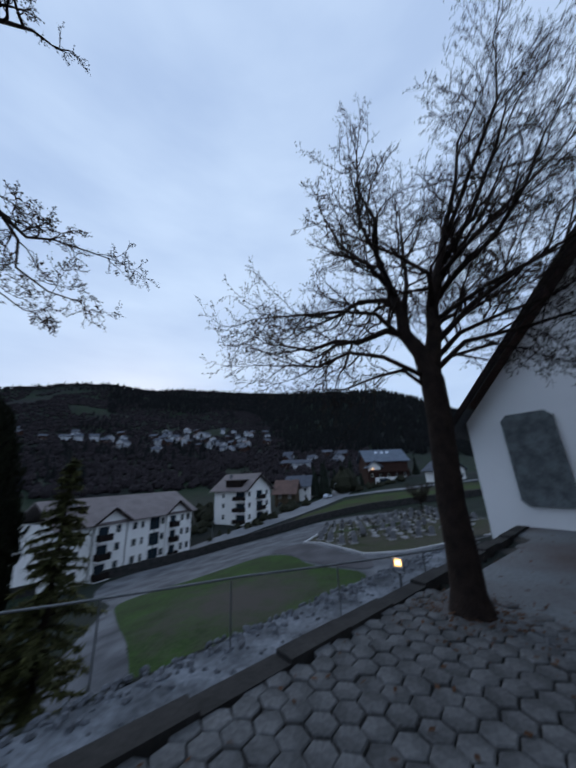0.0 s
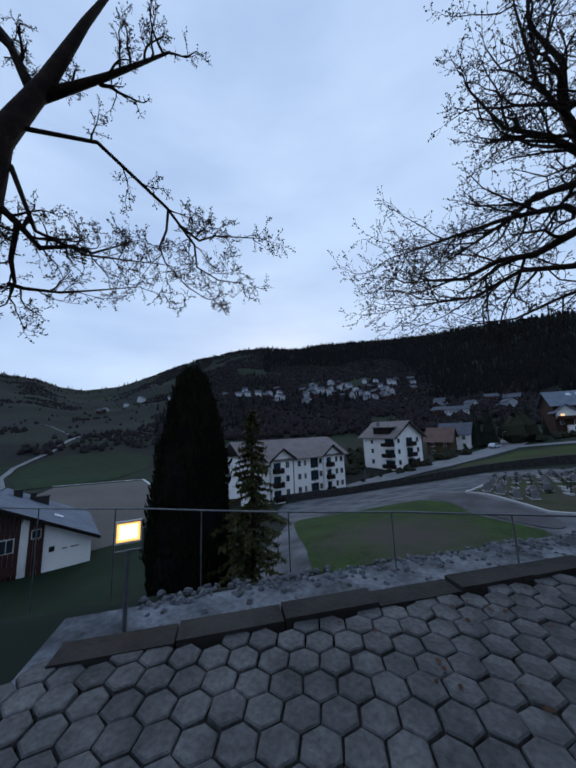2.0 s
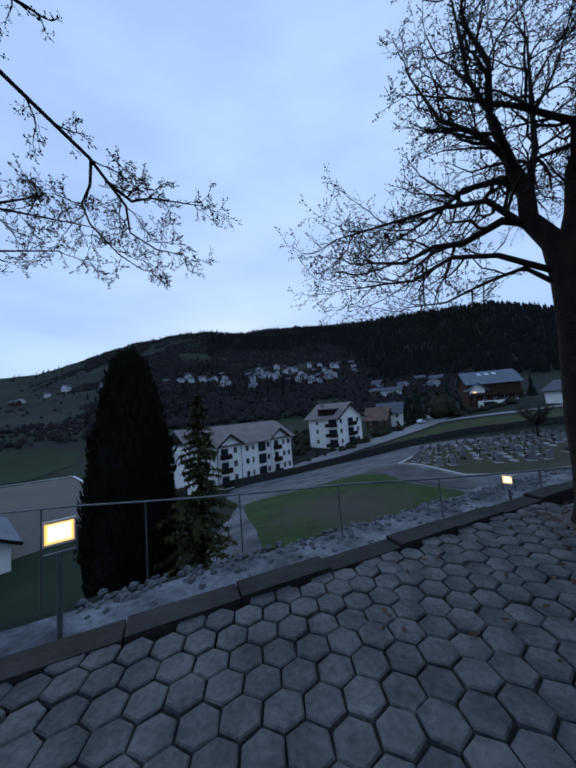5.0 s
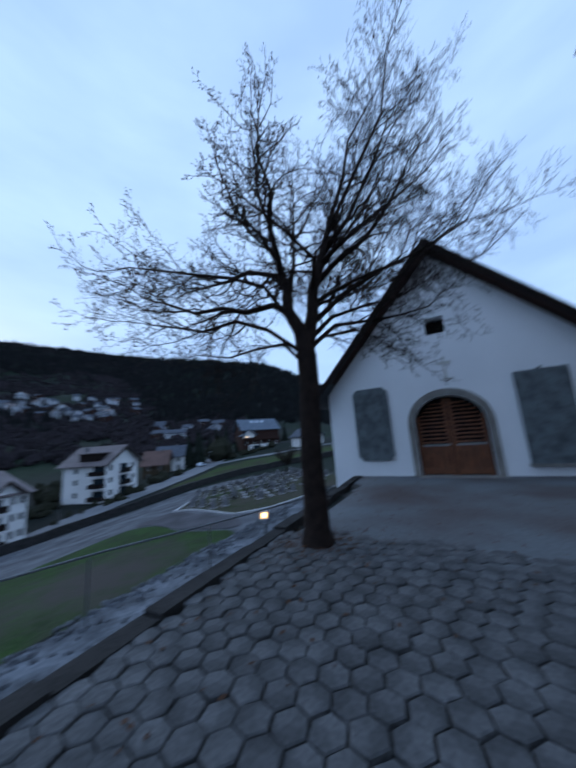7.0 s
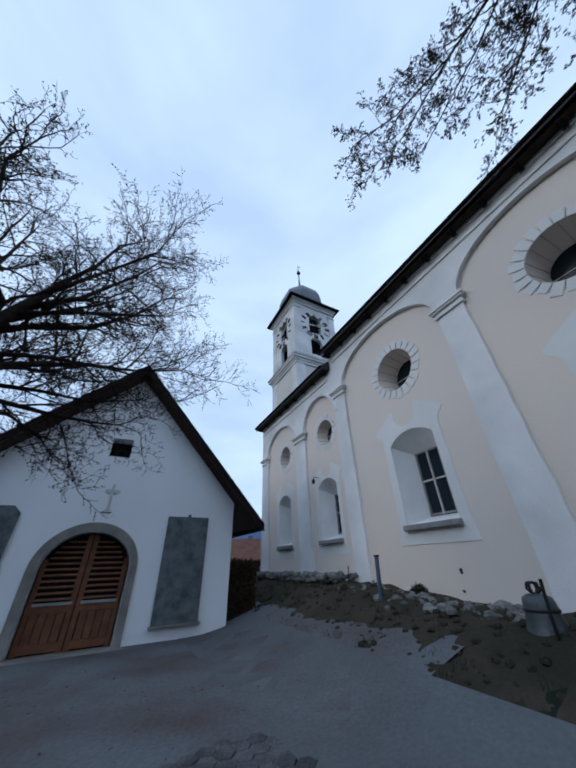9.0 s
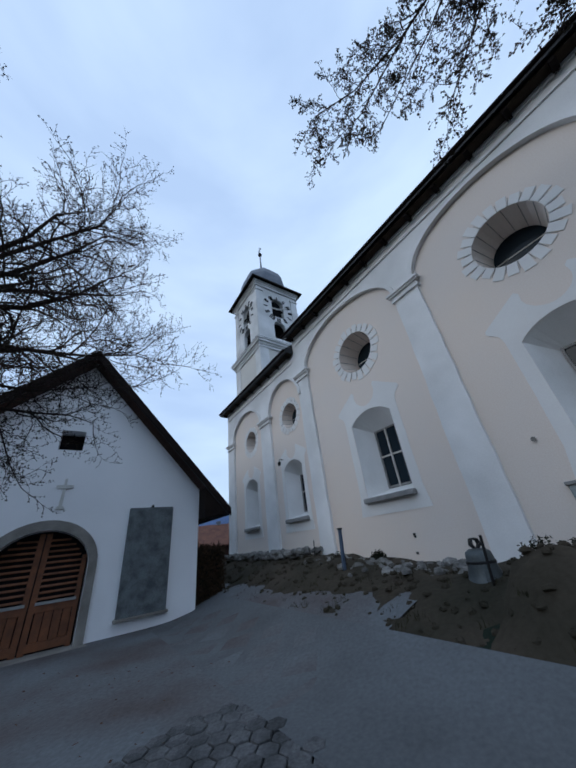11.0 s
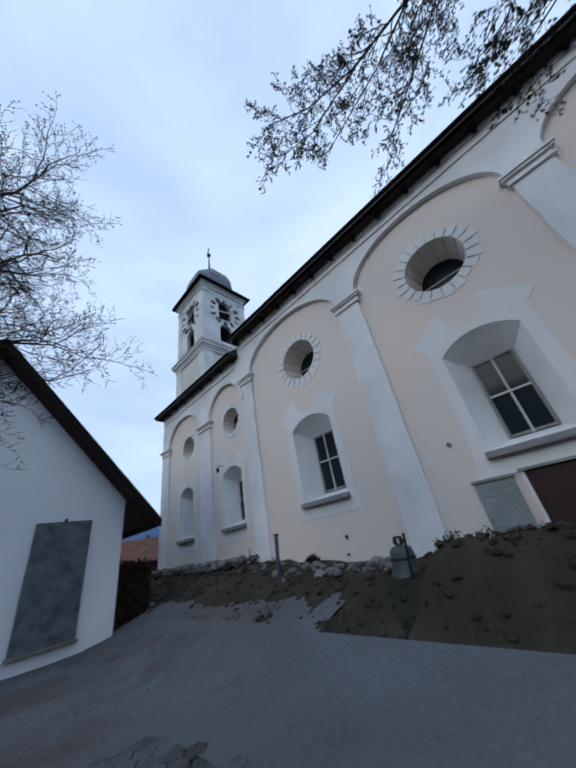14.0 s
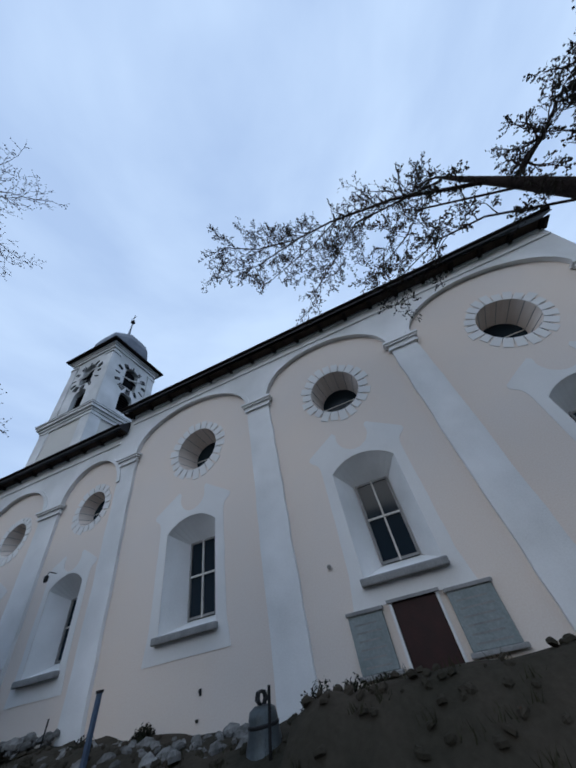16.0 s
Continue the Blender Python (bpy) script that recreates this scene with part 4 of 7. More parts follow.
def build_bank():
    rng = random.Random(5)
    s = Shape()
    nx, ny = 120, 16
    for i in range(nx):
        x = -18.5 + i * 31.0 / (nx - 1)
        base = 1.25 if x < -8.6 else 0.95 + 0.3 * smooth01(-4, -8.6, x)
        for j in range(ny):
            y = -3.3 + j * 3.45 / (ny - 1)
            p = on_church(x, y)
            g = terrace_z(p.x, p.y) - 0.06
            z = g + (base - 0.12 - g) * smooth01(-2.4, -0.8, y) + 0.10 * noise.noise((x * 1.7, y * 1.7, 3)) + 0.05 * noise.noise((x * 6, y * 6, 5))
            z -= 0.3 * smooth01(-2.7, -3.3, y)
            if x > -2.4:
                z += 0.55 * math.exp(-((y + 1.9) / 0.6) ** 2) * smooth01(-3.2, -1.9, x)
            s.v.append((x, y, z))
    for i in range(nx - 1):
        for j in range(ny - 1):
            a = i * ny + j
            s.f.append((a, a + ny, a + ny + 1, a + 1))
    b = quick("soil_bank", s, M_SOIL, smooth=True)
    b.matrix_world = CH
    tagged(b, "brown bare soil bank along the church wall", "bank", kind="structure")
    kinds = []
    first = {}
    heap = thing("rubble_edge", CH, "loose grey rubble stones edging the soil bank", "stones")
    loose = Shape()
    for i in range(760):
        x = rng.uniform(-14.5, -3.5)
        if -8.5 < x < -8.1:
            continue
        y = min(-0.12, rng.gauss(-0.62, 0.34))
        k = i % 7
        m = pose(x, y, (1.24 if x < -8.4 else 1.02 - 0.06 * (x + 8.4)) + 0.0 + rng.uniform(-0.08, 0.09), rng.uniform(-15, 15), rng.uniform(-15, 15), rng.uniform(0, 360))
        if i >= 300:
            r = rubble(rng, rng.uniform(0.035, 0.10))
            loose.add([m @ Vector(p) for p in r.v], r.f)
        elif k not in first:
            first[k] = part("stone", rubble(rng, rng.uniform(0.07, 0.16)), M_RUBBLE, heap)
            first[k].matrix_basis = m
        else:
            twin(first[k], "stone", m, heap)
    tagged(quick("loose_stone", loose, M_RUBBLE, heap), kind="stuff")
    # clods on the soil and dry tufts along the wall
    clods, tufts = Shape(), Shape()
    for i in range(1260):
        x, y = rng.uniform(-17, 8), rng.uniform(-2.7, -0.3)
        p = on_church(x, y)
        g = terrace_z(p.x, p.y) - 0.06
        base = 1.25 if x < -8.6 else 0.95 + 0.3 * smooth01(-4, -8.6, x)
        z = g + (base - 0.12 - g) * smooth01(-2.4, -0.8, y) + 0.10 * noise.noise((x * 1.7, y * 1.7, 3))
        if x > -2.4:
            z += 0.55 * math.exp(-((y + 1.9) / 0.6) ** 2) * smooth01(-3.2, -1.9, x)
        if i >= 1000 and y > -0.9 and x < -3.2:
            continue
        m = pose(x, y, z, rng.uniform(-30, 30), rng.uniform(-30, 30), rng.uniform(0, 360))
        if i < 1000:
            r = rubble(rng, rng.uniform(0.025, 0.09))
            clods.add([m @ Vector(q) for q in r.v], r.f)
        else:
            for _ in range(16):
                h = rng.uniform(0.04, 0.15)
                b = Vector((x + rng.gauss(0, .07), y + rng.gauss(0, .07), z - 0.02))
                l = Vector((rng.gauss(0, .35), rng.gauss(0, .35), 1)) * h
                o = Vector((rng.gauss(0, 1), rng.gauss(0, 1), 0)).normalized() * 0.008
                tufts.add([b - o, b + o, b + l], [(0, 1, 2)])
    for name, sh, mat, lab, cat in (("soil_clods", clods, M_SOIL, "dark earth clods on the bank", "soil"), ("grass_tufts", tufts, M_DRYGRASS, "dry dark grass tufts along the bank", "grass")):
        o = quick(name, sh, mat)
        o.matrix_world = CH
        tagged(o, lab, cat, kind="stuff")
    # low shrubs on the bank
    for x, y, r in ((-2.3, -0.9, 0.34), (-1.8, -0.8, 0.3), (-1.3, -0.8, 0.25), (-7.2, -0.6, 0.26), (-6.0, -0.4, 0.22)):
        s = Shape()
        for i in range(420):
            d = Vector((rng.gauss(0, 1), rng.gauss(0, 1), abs(rng.gauss(0, 0.8)))).normalized() * r * rng.uniform(0.3, 1)
            t = Vector((rng.gauss(0, 1), rng.gauss(0, 1), rng.gauss(0, 1))).normalized() * 0.035
            o = d.cross(t).normalized() * 0.016
            s.add([d - t, d + o, d + t, d - o], [(0, 1, 2, 3)])
        sh = quick("shrub", s, M_HEDGE)
        sh.matrix_world = CH @ Matrix.Translation((x, y, 0.98))
        tagged(sh, "small dry shrub on the soil bank", "shrub", "bank shrubs")


build_bank()


def build_old_bell():
    b = thing("old_bell", CH @ pose(-3.06, -1.3, 0.58), "old bronze church bell set down on the bank", "bell")
    part("body", Shape().lathe([(0.30, 0.0), (0.33, 0.04), (0.325, 0.07), (0.27, 0.16), (0.22, 0.34), (0.20, 0.50), (0.185, 0.56), (0.12, 0.60), (0.02, 0.61)], sides=24), material("bell_bronze", (0.10, 0.115, 0.12), (0.06, 0.07, 0.075), 0.5, 4, 30, 0.1, metal=0.6), b, "dull grey-green bronze bell", True)
    part("band", Shape().lathe([(0.215, 0.40), (0.222, 0.41), (0.222, 0.43), (0.212, 0.44)], sides=24), M_IRON, b)
    for t in range(4):
        a = math.pi / 2 * t
        part("crown_loop", Shape().tube([(0.03 * math.cos(a), 0.03 * math.sin(a), 0.60), (0.09 * math.cos(a), 0.09 * math.sin(a), 0.66), (0.07 * math.cos(a), 0.07 * math.sin(a), 0.73), (0, 0, 0.74)], [0.02] * 4, 6), M_IRON, b)
    p = thing("leaning_pole", CH @ pose(-2.86, -1.62, 0.45), "thin dark iron pole leaning before the bell", "pole")
    part("rod", Shape().tube([(0, 0, 0), (0.10, 0.0, 0.93)], [0.022, 0.022], 8), M_IRON, p)
    p = thing("blue_post", CH @ pose(-6.34, -1.3, 0.55), "slim weathered blue-grey wooden post in rubble", "post")
    part("shaft", Shape().loft([[(-.035, -.035, 0), (.035, -.035, 0), (.035, .035, 0), (-.035, .035, 0)], [(.065, -.03, 1.18), (.135, -.03, 1.18), (.135, .03, 1.18), (.065, .03, 1.18)]]), material("blue_grey_wood", (0.09, 0.13, 0.20), (0.05, 0.075, 0.12), 0.8, 3, 30, 0.2), p)
    part("cap", Shape().box(0.055, 0.145, -0.045, 0.045, 1.18, 1.22), M_IRON, p)
    p = thing("marker_rod", CH @ pose(-8.08, -0.8, 0.9), "thin iron marker rod in the bank", "rod")
    part("rod", Shape().tube([(0, 0, 0), (0.06, 0, 0.66)], [0.014, 0.014], 6), M_IRON, p)
    for k, (z, h) in enumerate(((1.44, 0.10), (1.10, 0.05), (0.78, 0.18))):
        p = thing("wall_hook", CH @ pose(-5.06 - 0.06 * k, 0, z - 0.08), "small dark iron hook in the plaster", "hook", "wall hooks")
        part("plate", Shape().box(-0.02, 0.02, -0.03, 0.01, 0, h, 0.005), M_IRON, p)
        part("tip", Shape().tube([(0, -0.02, h * 0.6), (0.01, -0.07, h * 0.5), (0.01, -0.08, h * 0.9)], [0.012, 0.01, 0.008], 6), M_IRON, p)


build_old_bell()


def build_wall_memorials():
    for x0, x1, mat, lab in ((-1.83, -1.18, M_PLAQUE2, "pale grey stone memorial slab on church wall"), (-0.03, 0.72, M_PLAQUE2, "pale grey stone memorial slab on church wall"), (-0.98, -0.20, M_REDDOOR, "dark red memorial board under the church window")):
        p = thing("wall_memorial", CH, lab, "memorial", "church wall memorials")
        low = 0.85 if mat is M_REDDOOR else 1.15
        part("slab", Shape().box(x0, x1, -0.07, -0.015, low, 1.97 if mat is M_REDDOOR else 1.92, 0.012), mat, p)
        if mat is M_REDDOOR:
            for a, b in ((x0 - 0.05, x0 - 0.003), (x1 + 0.003, x1 + 0.05)):
                part("jamb", Shape().box(a, b, -0.10, -0.015, 0.82, 1.972), M_WHITE, p)
            part("hood", Shape().box(x0 - 0.08, x1 + 0.08, -0.14, -0.015, 1.975, 2.02), M_SILL, p)
        else:
            part("cornice", Shape().box(x0 - 0.03, x1 + 0.03, -0.10, -0.015, 1.922, 1.98, 0.01), M_SILL, p)
            part("ledge", Shape().box(x0 - 0.05, x1 + 0.05, -0.13, -0.015, 1.09, 1.148, 0.01), M_SILL, p)
            for i in range(6):
                part("carved_line", Shape().box(x0 + 0.1, x1 - 0.1 - 0.05 * (i % 2), -0.074, -0.066, 1.22 + i * 0.11, 1.245 + i * 0.11), M_SILL, p)
    l = thing("wall_lantern", CH @ pose(-10.31, -0.1, 4.50), "small dark lantern on an iron bracket", "lamp")
    part("bracket", Shape().tube([(0, 0.05, 0.12), (0, -0.16, 0.14), (0, -0.2, 0.06)], [0.015] * 3, 6), M_IRON, l)
    part("housing", Shape().lathe([(0.02, 0.05), (0.065, 0.02), (0.055, -0.10), (0.035, -0.13)], 0, -0.2, 8), M_IRON, l)
    n = thing("wall_spout", CH @ pose(-1.953, 0, 2.78), "short stone spout stub on the wall", "spout")
    part("stub", Shape().tube([(0, 0.02, 0), (0, -0.05, -0.01)], [0.035, 0.03], 10), M_SILL, n)
    part("rim", Shape().tube([(0, -0.05, -0.01), (0, -0.06, -0.012)], [0.045, 0.045], 10), M_STONE, n)


build_wall_memorials()


def leaf_mass(rng, n, place, size):
    """Many small leaf cards, each set by place()."""
    s = Shape()
    for _ in range(n):
        c, out = place()
        t = Vector((rng.gauss(0, 1), rng.gauss(0, 1), rng.gauss(0, 1)))
        a = (t - out * t.dot(out) * 0.6).normalized() * size * rng.uniform(0.6, 1.3)
        b = a.cross(out + t * 0.3).normalized() * size * rng.uniform(0.35, 0.6)
        s.add([c - a, c + b, c + a, c - b], [(0, 1, 2, 3)])
    return s


def build_ivy():
    rng = random.Random(11)
    ch = bpy.data.objects["chapel"].matrix_world

    def place():
        f = Vector((rng.choice((0, 1)), 0, 0))
        x, y, z = rng.uniform(3.8, 4.85), rng.uniform(0.35, 7.0), rng.uniform(-0.1, 1.75 + 0.25 * noise.noise((rng.random() * 9, 0, 0)))
        k = rng.random()
        if k < 0.35:
            x = 4.85 + rng.gauss(0, 0.05)
        elif k < 0.75:
            y = 0.35 + rng.gauss(0, 0.06)
        else:
            z = 1.75 + rng.gauss(0, 0.08)
        return Vector((x, y, z)), Vector((0.3, -0.8, 0.2)).normalized()
    h = thing("clipped_hedge", ch, "dense clipped brown hedge beside the chapel wall", "hedge")
    # black box inside the leaves, its colour standing in for their inner shade
    part("core", Shape().box(3.82, 4.82, 0.4, 7.0, -0.15, 1.7, 0.1), M_BLACK, h, "black core painted as the shade inside the hedge")
    quick("foliage", leaf_mass(rng, 5200, place, 0.055), M_BROWNHEDGE, h, "dry brown small leaves")


build_ivy()

# ---- terrace edge, rail, lamps ----
for i in range(-1, 14):
    a, b = -2.6 + i * 0.86, -2.6 + i * 0.86 + 0.845
    p, q = KERB_A + KERB_D * a, KERB_A + KERB_D * b
    n = Vector((-KERB_D.y, KERB_D.x))
    o = [p - n * 0.02, q - n * 0.02, q + n * 0.22, p + n * 0.22]
    k = thing("kerb_stone", pose(0, 0, 0), "dark rough kerb stone at the terrace edge", "kerb", "terrace kerb")
    part("block", Shape().slab([tuple(v) for v in o], -1.15, 0.025 + 0.02 * math.sin(i * 2.3)), M_KERB, k)


def build_rail():
    r = thing("handrail", pose(0, 0, 0), "thin grey steel handrail along the lower path", "railing")
    p0, p1 = RAIL_A - RAIL_D * 8.6, RAIL_A + RAIL_D * 7.6
    n = 12
    pts = [(p0.x + (p1.x - p0.x) * i / n, p0.y + (p1.y - p0.y) * i / n, 0.0 - 0.03 * math.sin(math.pi * ((i * 3) % n) / n)) for i in range(n + 1)]
    part("top_rail", Shape().tube(pts, [0.019] * (n + 1), 8), M_GALV, r)
    for d in (-7.9, -5.9, -3.85, -1.8, 0.05, 2.0, 4.0, 6.0, 7.5):
        p = RAIL_A + RAIL_D * d
        part("post", Shape().tube([(p.x, p.y, -3.0), (p.x, p.y, 0.0)], [0.014, 0.014], 8), M_GALV, r)


build_rail()


def floodlight(at, turn, size, post):
    f = thing("floodlight", pose(*at, 0, 0, turn), "lit warm yellow floodlight on a short post", "lamp", "church floodlights")
    w, h = size / 2, size * 0.42
    part("housing", Shape().loft([[(-w * .7, 0.16, -h * .7), (w * .7, 0.16, -h * .7), (w * .7, 0.16, h * .7), (-w * .7, 0.16, h * .7)], [(-w, 0.02, -h), (w, 0.02, -h), (w, 0.02, h), (-w, 0.02, h)]]), M_IRON, f)
    rim = Shape().box(-w - .02, w + .02, -0.02, 0.02, h, h + .025).box(-w - .02, w + .02, -0.02, 0.02, -h - .025, -h).box(-w - .02, -w, -0.02, 0.02, -h, h).box(w, w + .02, -0.02, 0.02, -h, h)
    part("rim", rim, M_FRAME, f, "pale metal rim")
    part("lens", Shape().box(-w, w, 0.0, 0.02, -h, h), M_LAMPEDGE, f, "glowing orange lens")
    part("lamp_core", Shape().box(-w * 0.78, w * 0.78, -0.006, 0.004, -h * 0.78, h * 0.78, 0.002), M_LAMP, f, "white-hot core of the lamp")
    part("stirrup", Shape().box(-w - .04, -w - .02, 0.0, 0.04, -h - .12, 0.02).box(w + .02, w + .04, 0.0, 0.04, -h - .12, 0.02).box(-w - .04, w + .04, 0.0, 0.04, -h - .14, -h - .12), M_GALV, f)
    part("post", Shape().tube([(0, 0.02, -h - .14 - post), (0, 0.02, -h - .13)], [0.03, 0.03], 8), M_GALV, f)
    ld = bpy.data.lights.new("lamp_light", "SPOT")
    ld.energy, ld.color, ld.spot_size, ld.spot_blend, ld.shadow_soft_size = 14, (1.0, 0.7, 0.35), radians(120), 0.8, 0.12
    lo = new("lamp_light", ld)
    lo.matrix_world = pose(*at) @ pose(0, 0, 0, 0, 0, turn) @ pose(0, -0.05, 0, 90, 0, 180)


floodlight((-4.42, 2.0, 0.26), 60, 0.29, 1.0)
floodlight((1.25, 7.25, -0.23), -32, 0.16, 0.6)


# ---- trees ----
class Tree:
    """A bare spring tree: tapering limbs, branches, twigs and buds."""

    def __init__(self, seed, bud=0.011, rise=0.25, cap=(0.2, 0.26, 0.6, 1.25), dense=1.0, fine=0.0028):
        self.cap, self.dense, self.fine = cap, dense, fine
        self.curl = 0.25
        self.rng, self.wood, self.twigs, self.buds, self.bud, self.rise = random.Random(seed), Shape(), Shape(), Shape(), bud, rise

    def turn(self, d, deg):
        ax = d.orthogonal().normalized()
        ax.rotate(Matrix.Rotation(self.rng.uniform(0, 6.283), 3, d))
        e = d.copy()
        e.rotate(Matrix.Rotation(radians(deg), 3, ax))
        return e

    def grow(self, p, d, length, r, level):
        """level counts down; 0 is a twig."""
        rng = self.rng
        n = 5 if level > 1 else 4 if level else 3
        pts, d = [Vector(p)], Vector(d).normalized()
        for i in range(n):
            d = (d + Vector((rng.gauss(0, 1), rng.gauss(0, 1), rng.gauss(0, 1))) * self.curl + Vector((0, 0, self.rise * 0.16))).normalized()
            pts.append(pts[-1] + d * length / n)
        self.limb(pts, r, r * 0.35, level)

    def limb(self, pts, r0, r1, level):
        rng = self.rng
        n = len(pts) - 1
        radii = [r0 + (r1 - r0) * i / n for i in range(n + 1)]
        if level >= 2:
            self.wood.tube(pts, radii, 7 if level > 2 else 5)
        else:
            self.twigs.tube(pts, radii, 4 if level else 3, caps=False)
        if level == 0:
            for i in range(1, n + 1):
                if rng.random() < 0.75:
                    self.add_bud(pts[i] + Vector((rng.gauss(0, 1), rng.gauss(0, 1), rng.gauss(0, 1))) * 0.008)
            return
        length = sum((pts[i + 1] - pts[i]).length for i in range(n))
        kids = {3: 10, 2: 8, 1: 6}[min(level, 3)]
        kids = max(3, int(kids * self.dense * max(0.7, length / {3: 2.2, 2: 1.1, 1: 0.55}[min(level, 3)])))
        for k in range(kids):
            f = (k + rng.uniform(0.35, 1.0)) / kids * 0.88 + 0.12
            i = min(int(f * n), n - 1)
            g = f * n - i
            p = pts[i].lerp(pts[i + 1], g)
            d = (pts[i + 1] - pts[i]).normalized()
            self.grow(p, self.turn(d, rng.uniform(28, 68)), min(length * rng.uniform(0.32, 0.55) * (1.1 - 0.35 * f), self.cap[min(level, 3)] * rng.uniform(0.7, 1.1)), max(radii[i] * rng.uniform(0.38, 0.55), self.fine), level - 1)
        self.grow(pts[-1], pts[-1] - pts[-2], min(length * 0.35, self.cap[min(level, 3)]), max(r1 * 0.9, 0.003), level - 1)

    def add_bud(self, c):
        b = self.bud * self.rng.uniform(0.7, 1.5)
        v = [c + Vector(o) * b for o in ((1, 0, -.3), (-.5, .87, -.3), (-.5, -.87, -.3), (0, 0, 1.3))]
        self.buds.add(v, [(0, 1, 3), (1, 2, 3), (2, 0, 3), (0, 2, 1)])

    def stem(self, pts, radii):
        self.wood.tube([Vector(p) for p in pts], radii, 12)

    def finish(self, label, group="yard trees"):
        t = thing("tree", pose(0, 0, 0), label, "tree", group)
        quick("trunk", self.wood, M_BARK, t, "dark furrowed bark", True)
        quick("crown", self.twigs, M_TWIG, t, "fine bare reddish-brown twigs")
        tagged(quick("bud_growth", self.buds, M_BUD, t, "small swelling buds"), kind="stuff")
        return t


def V(*p):
    return [Vector(q) for q in p]


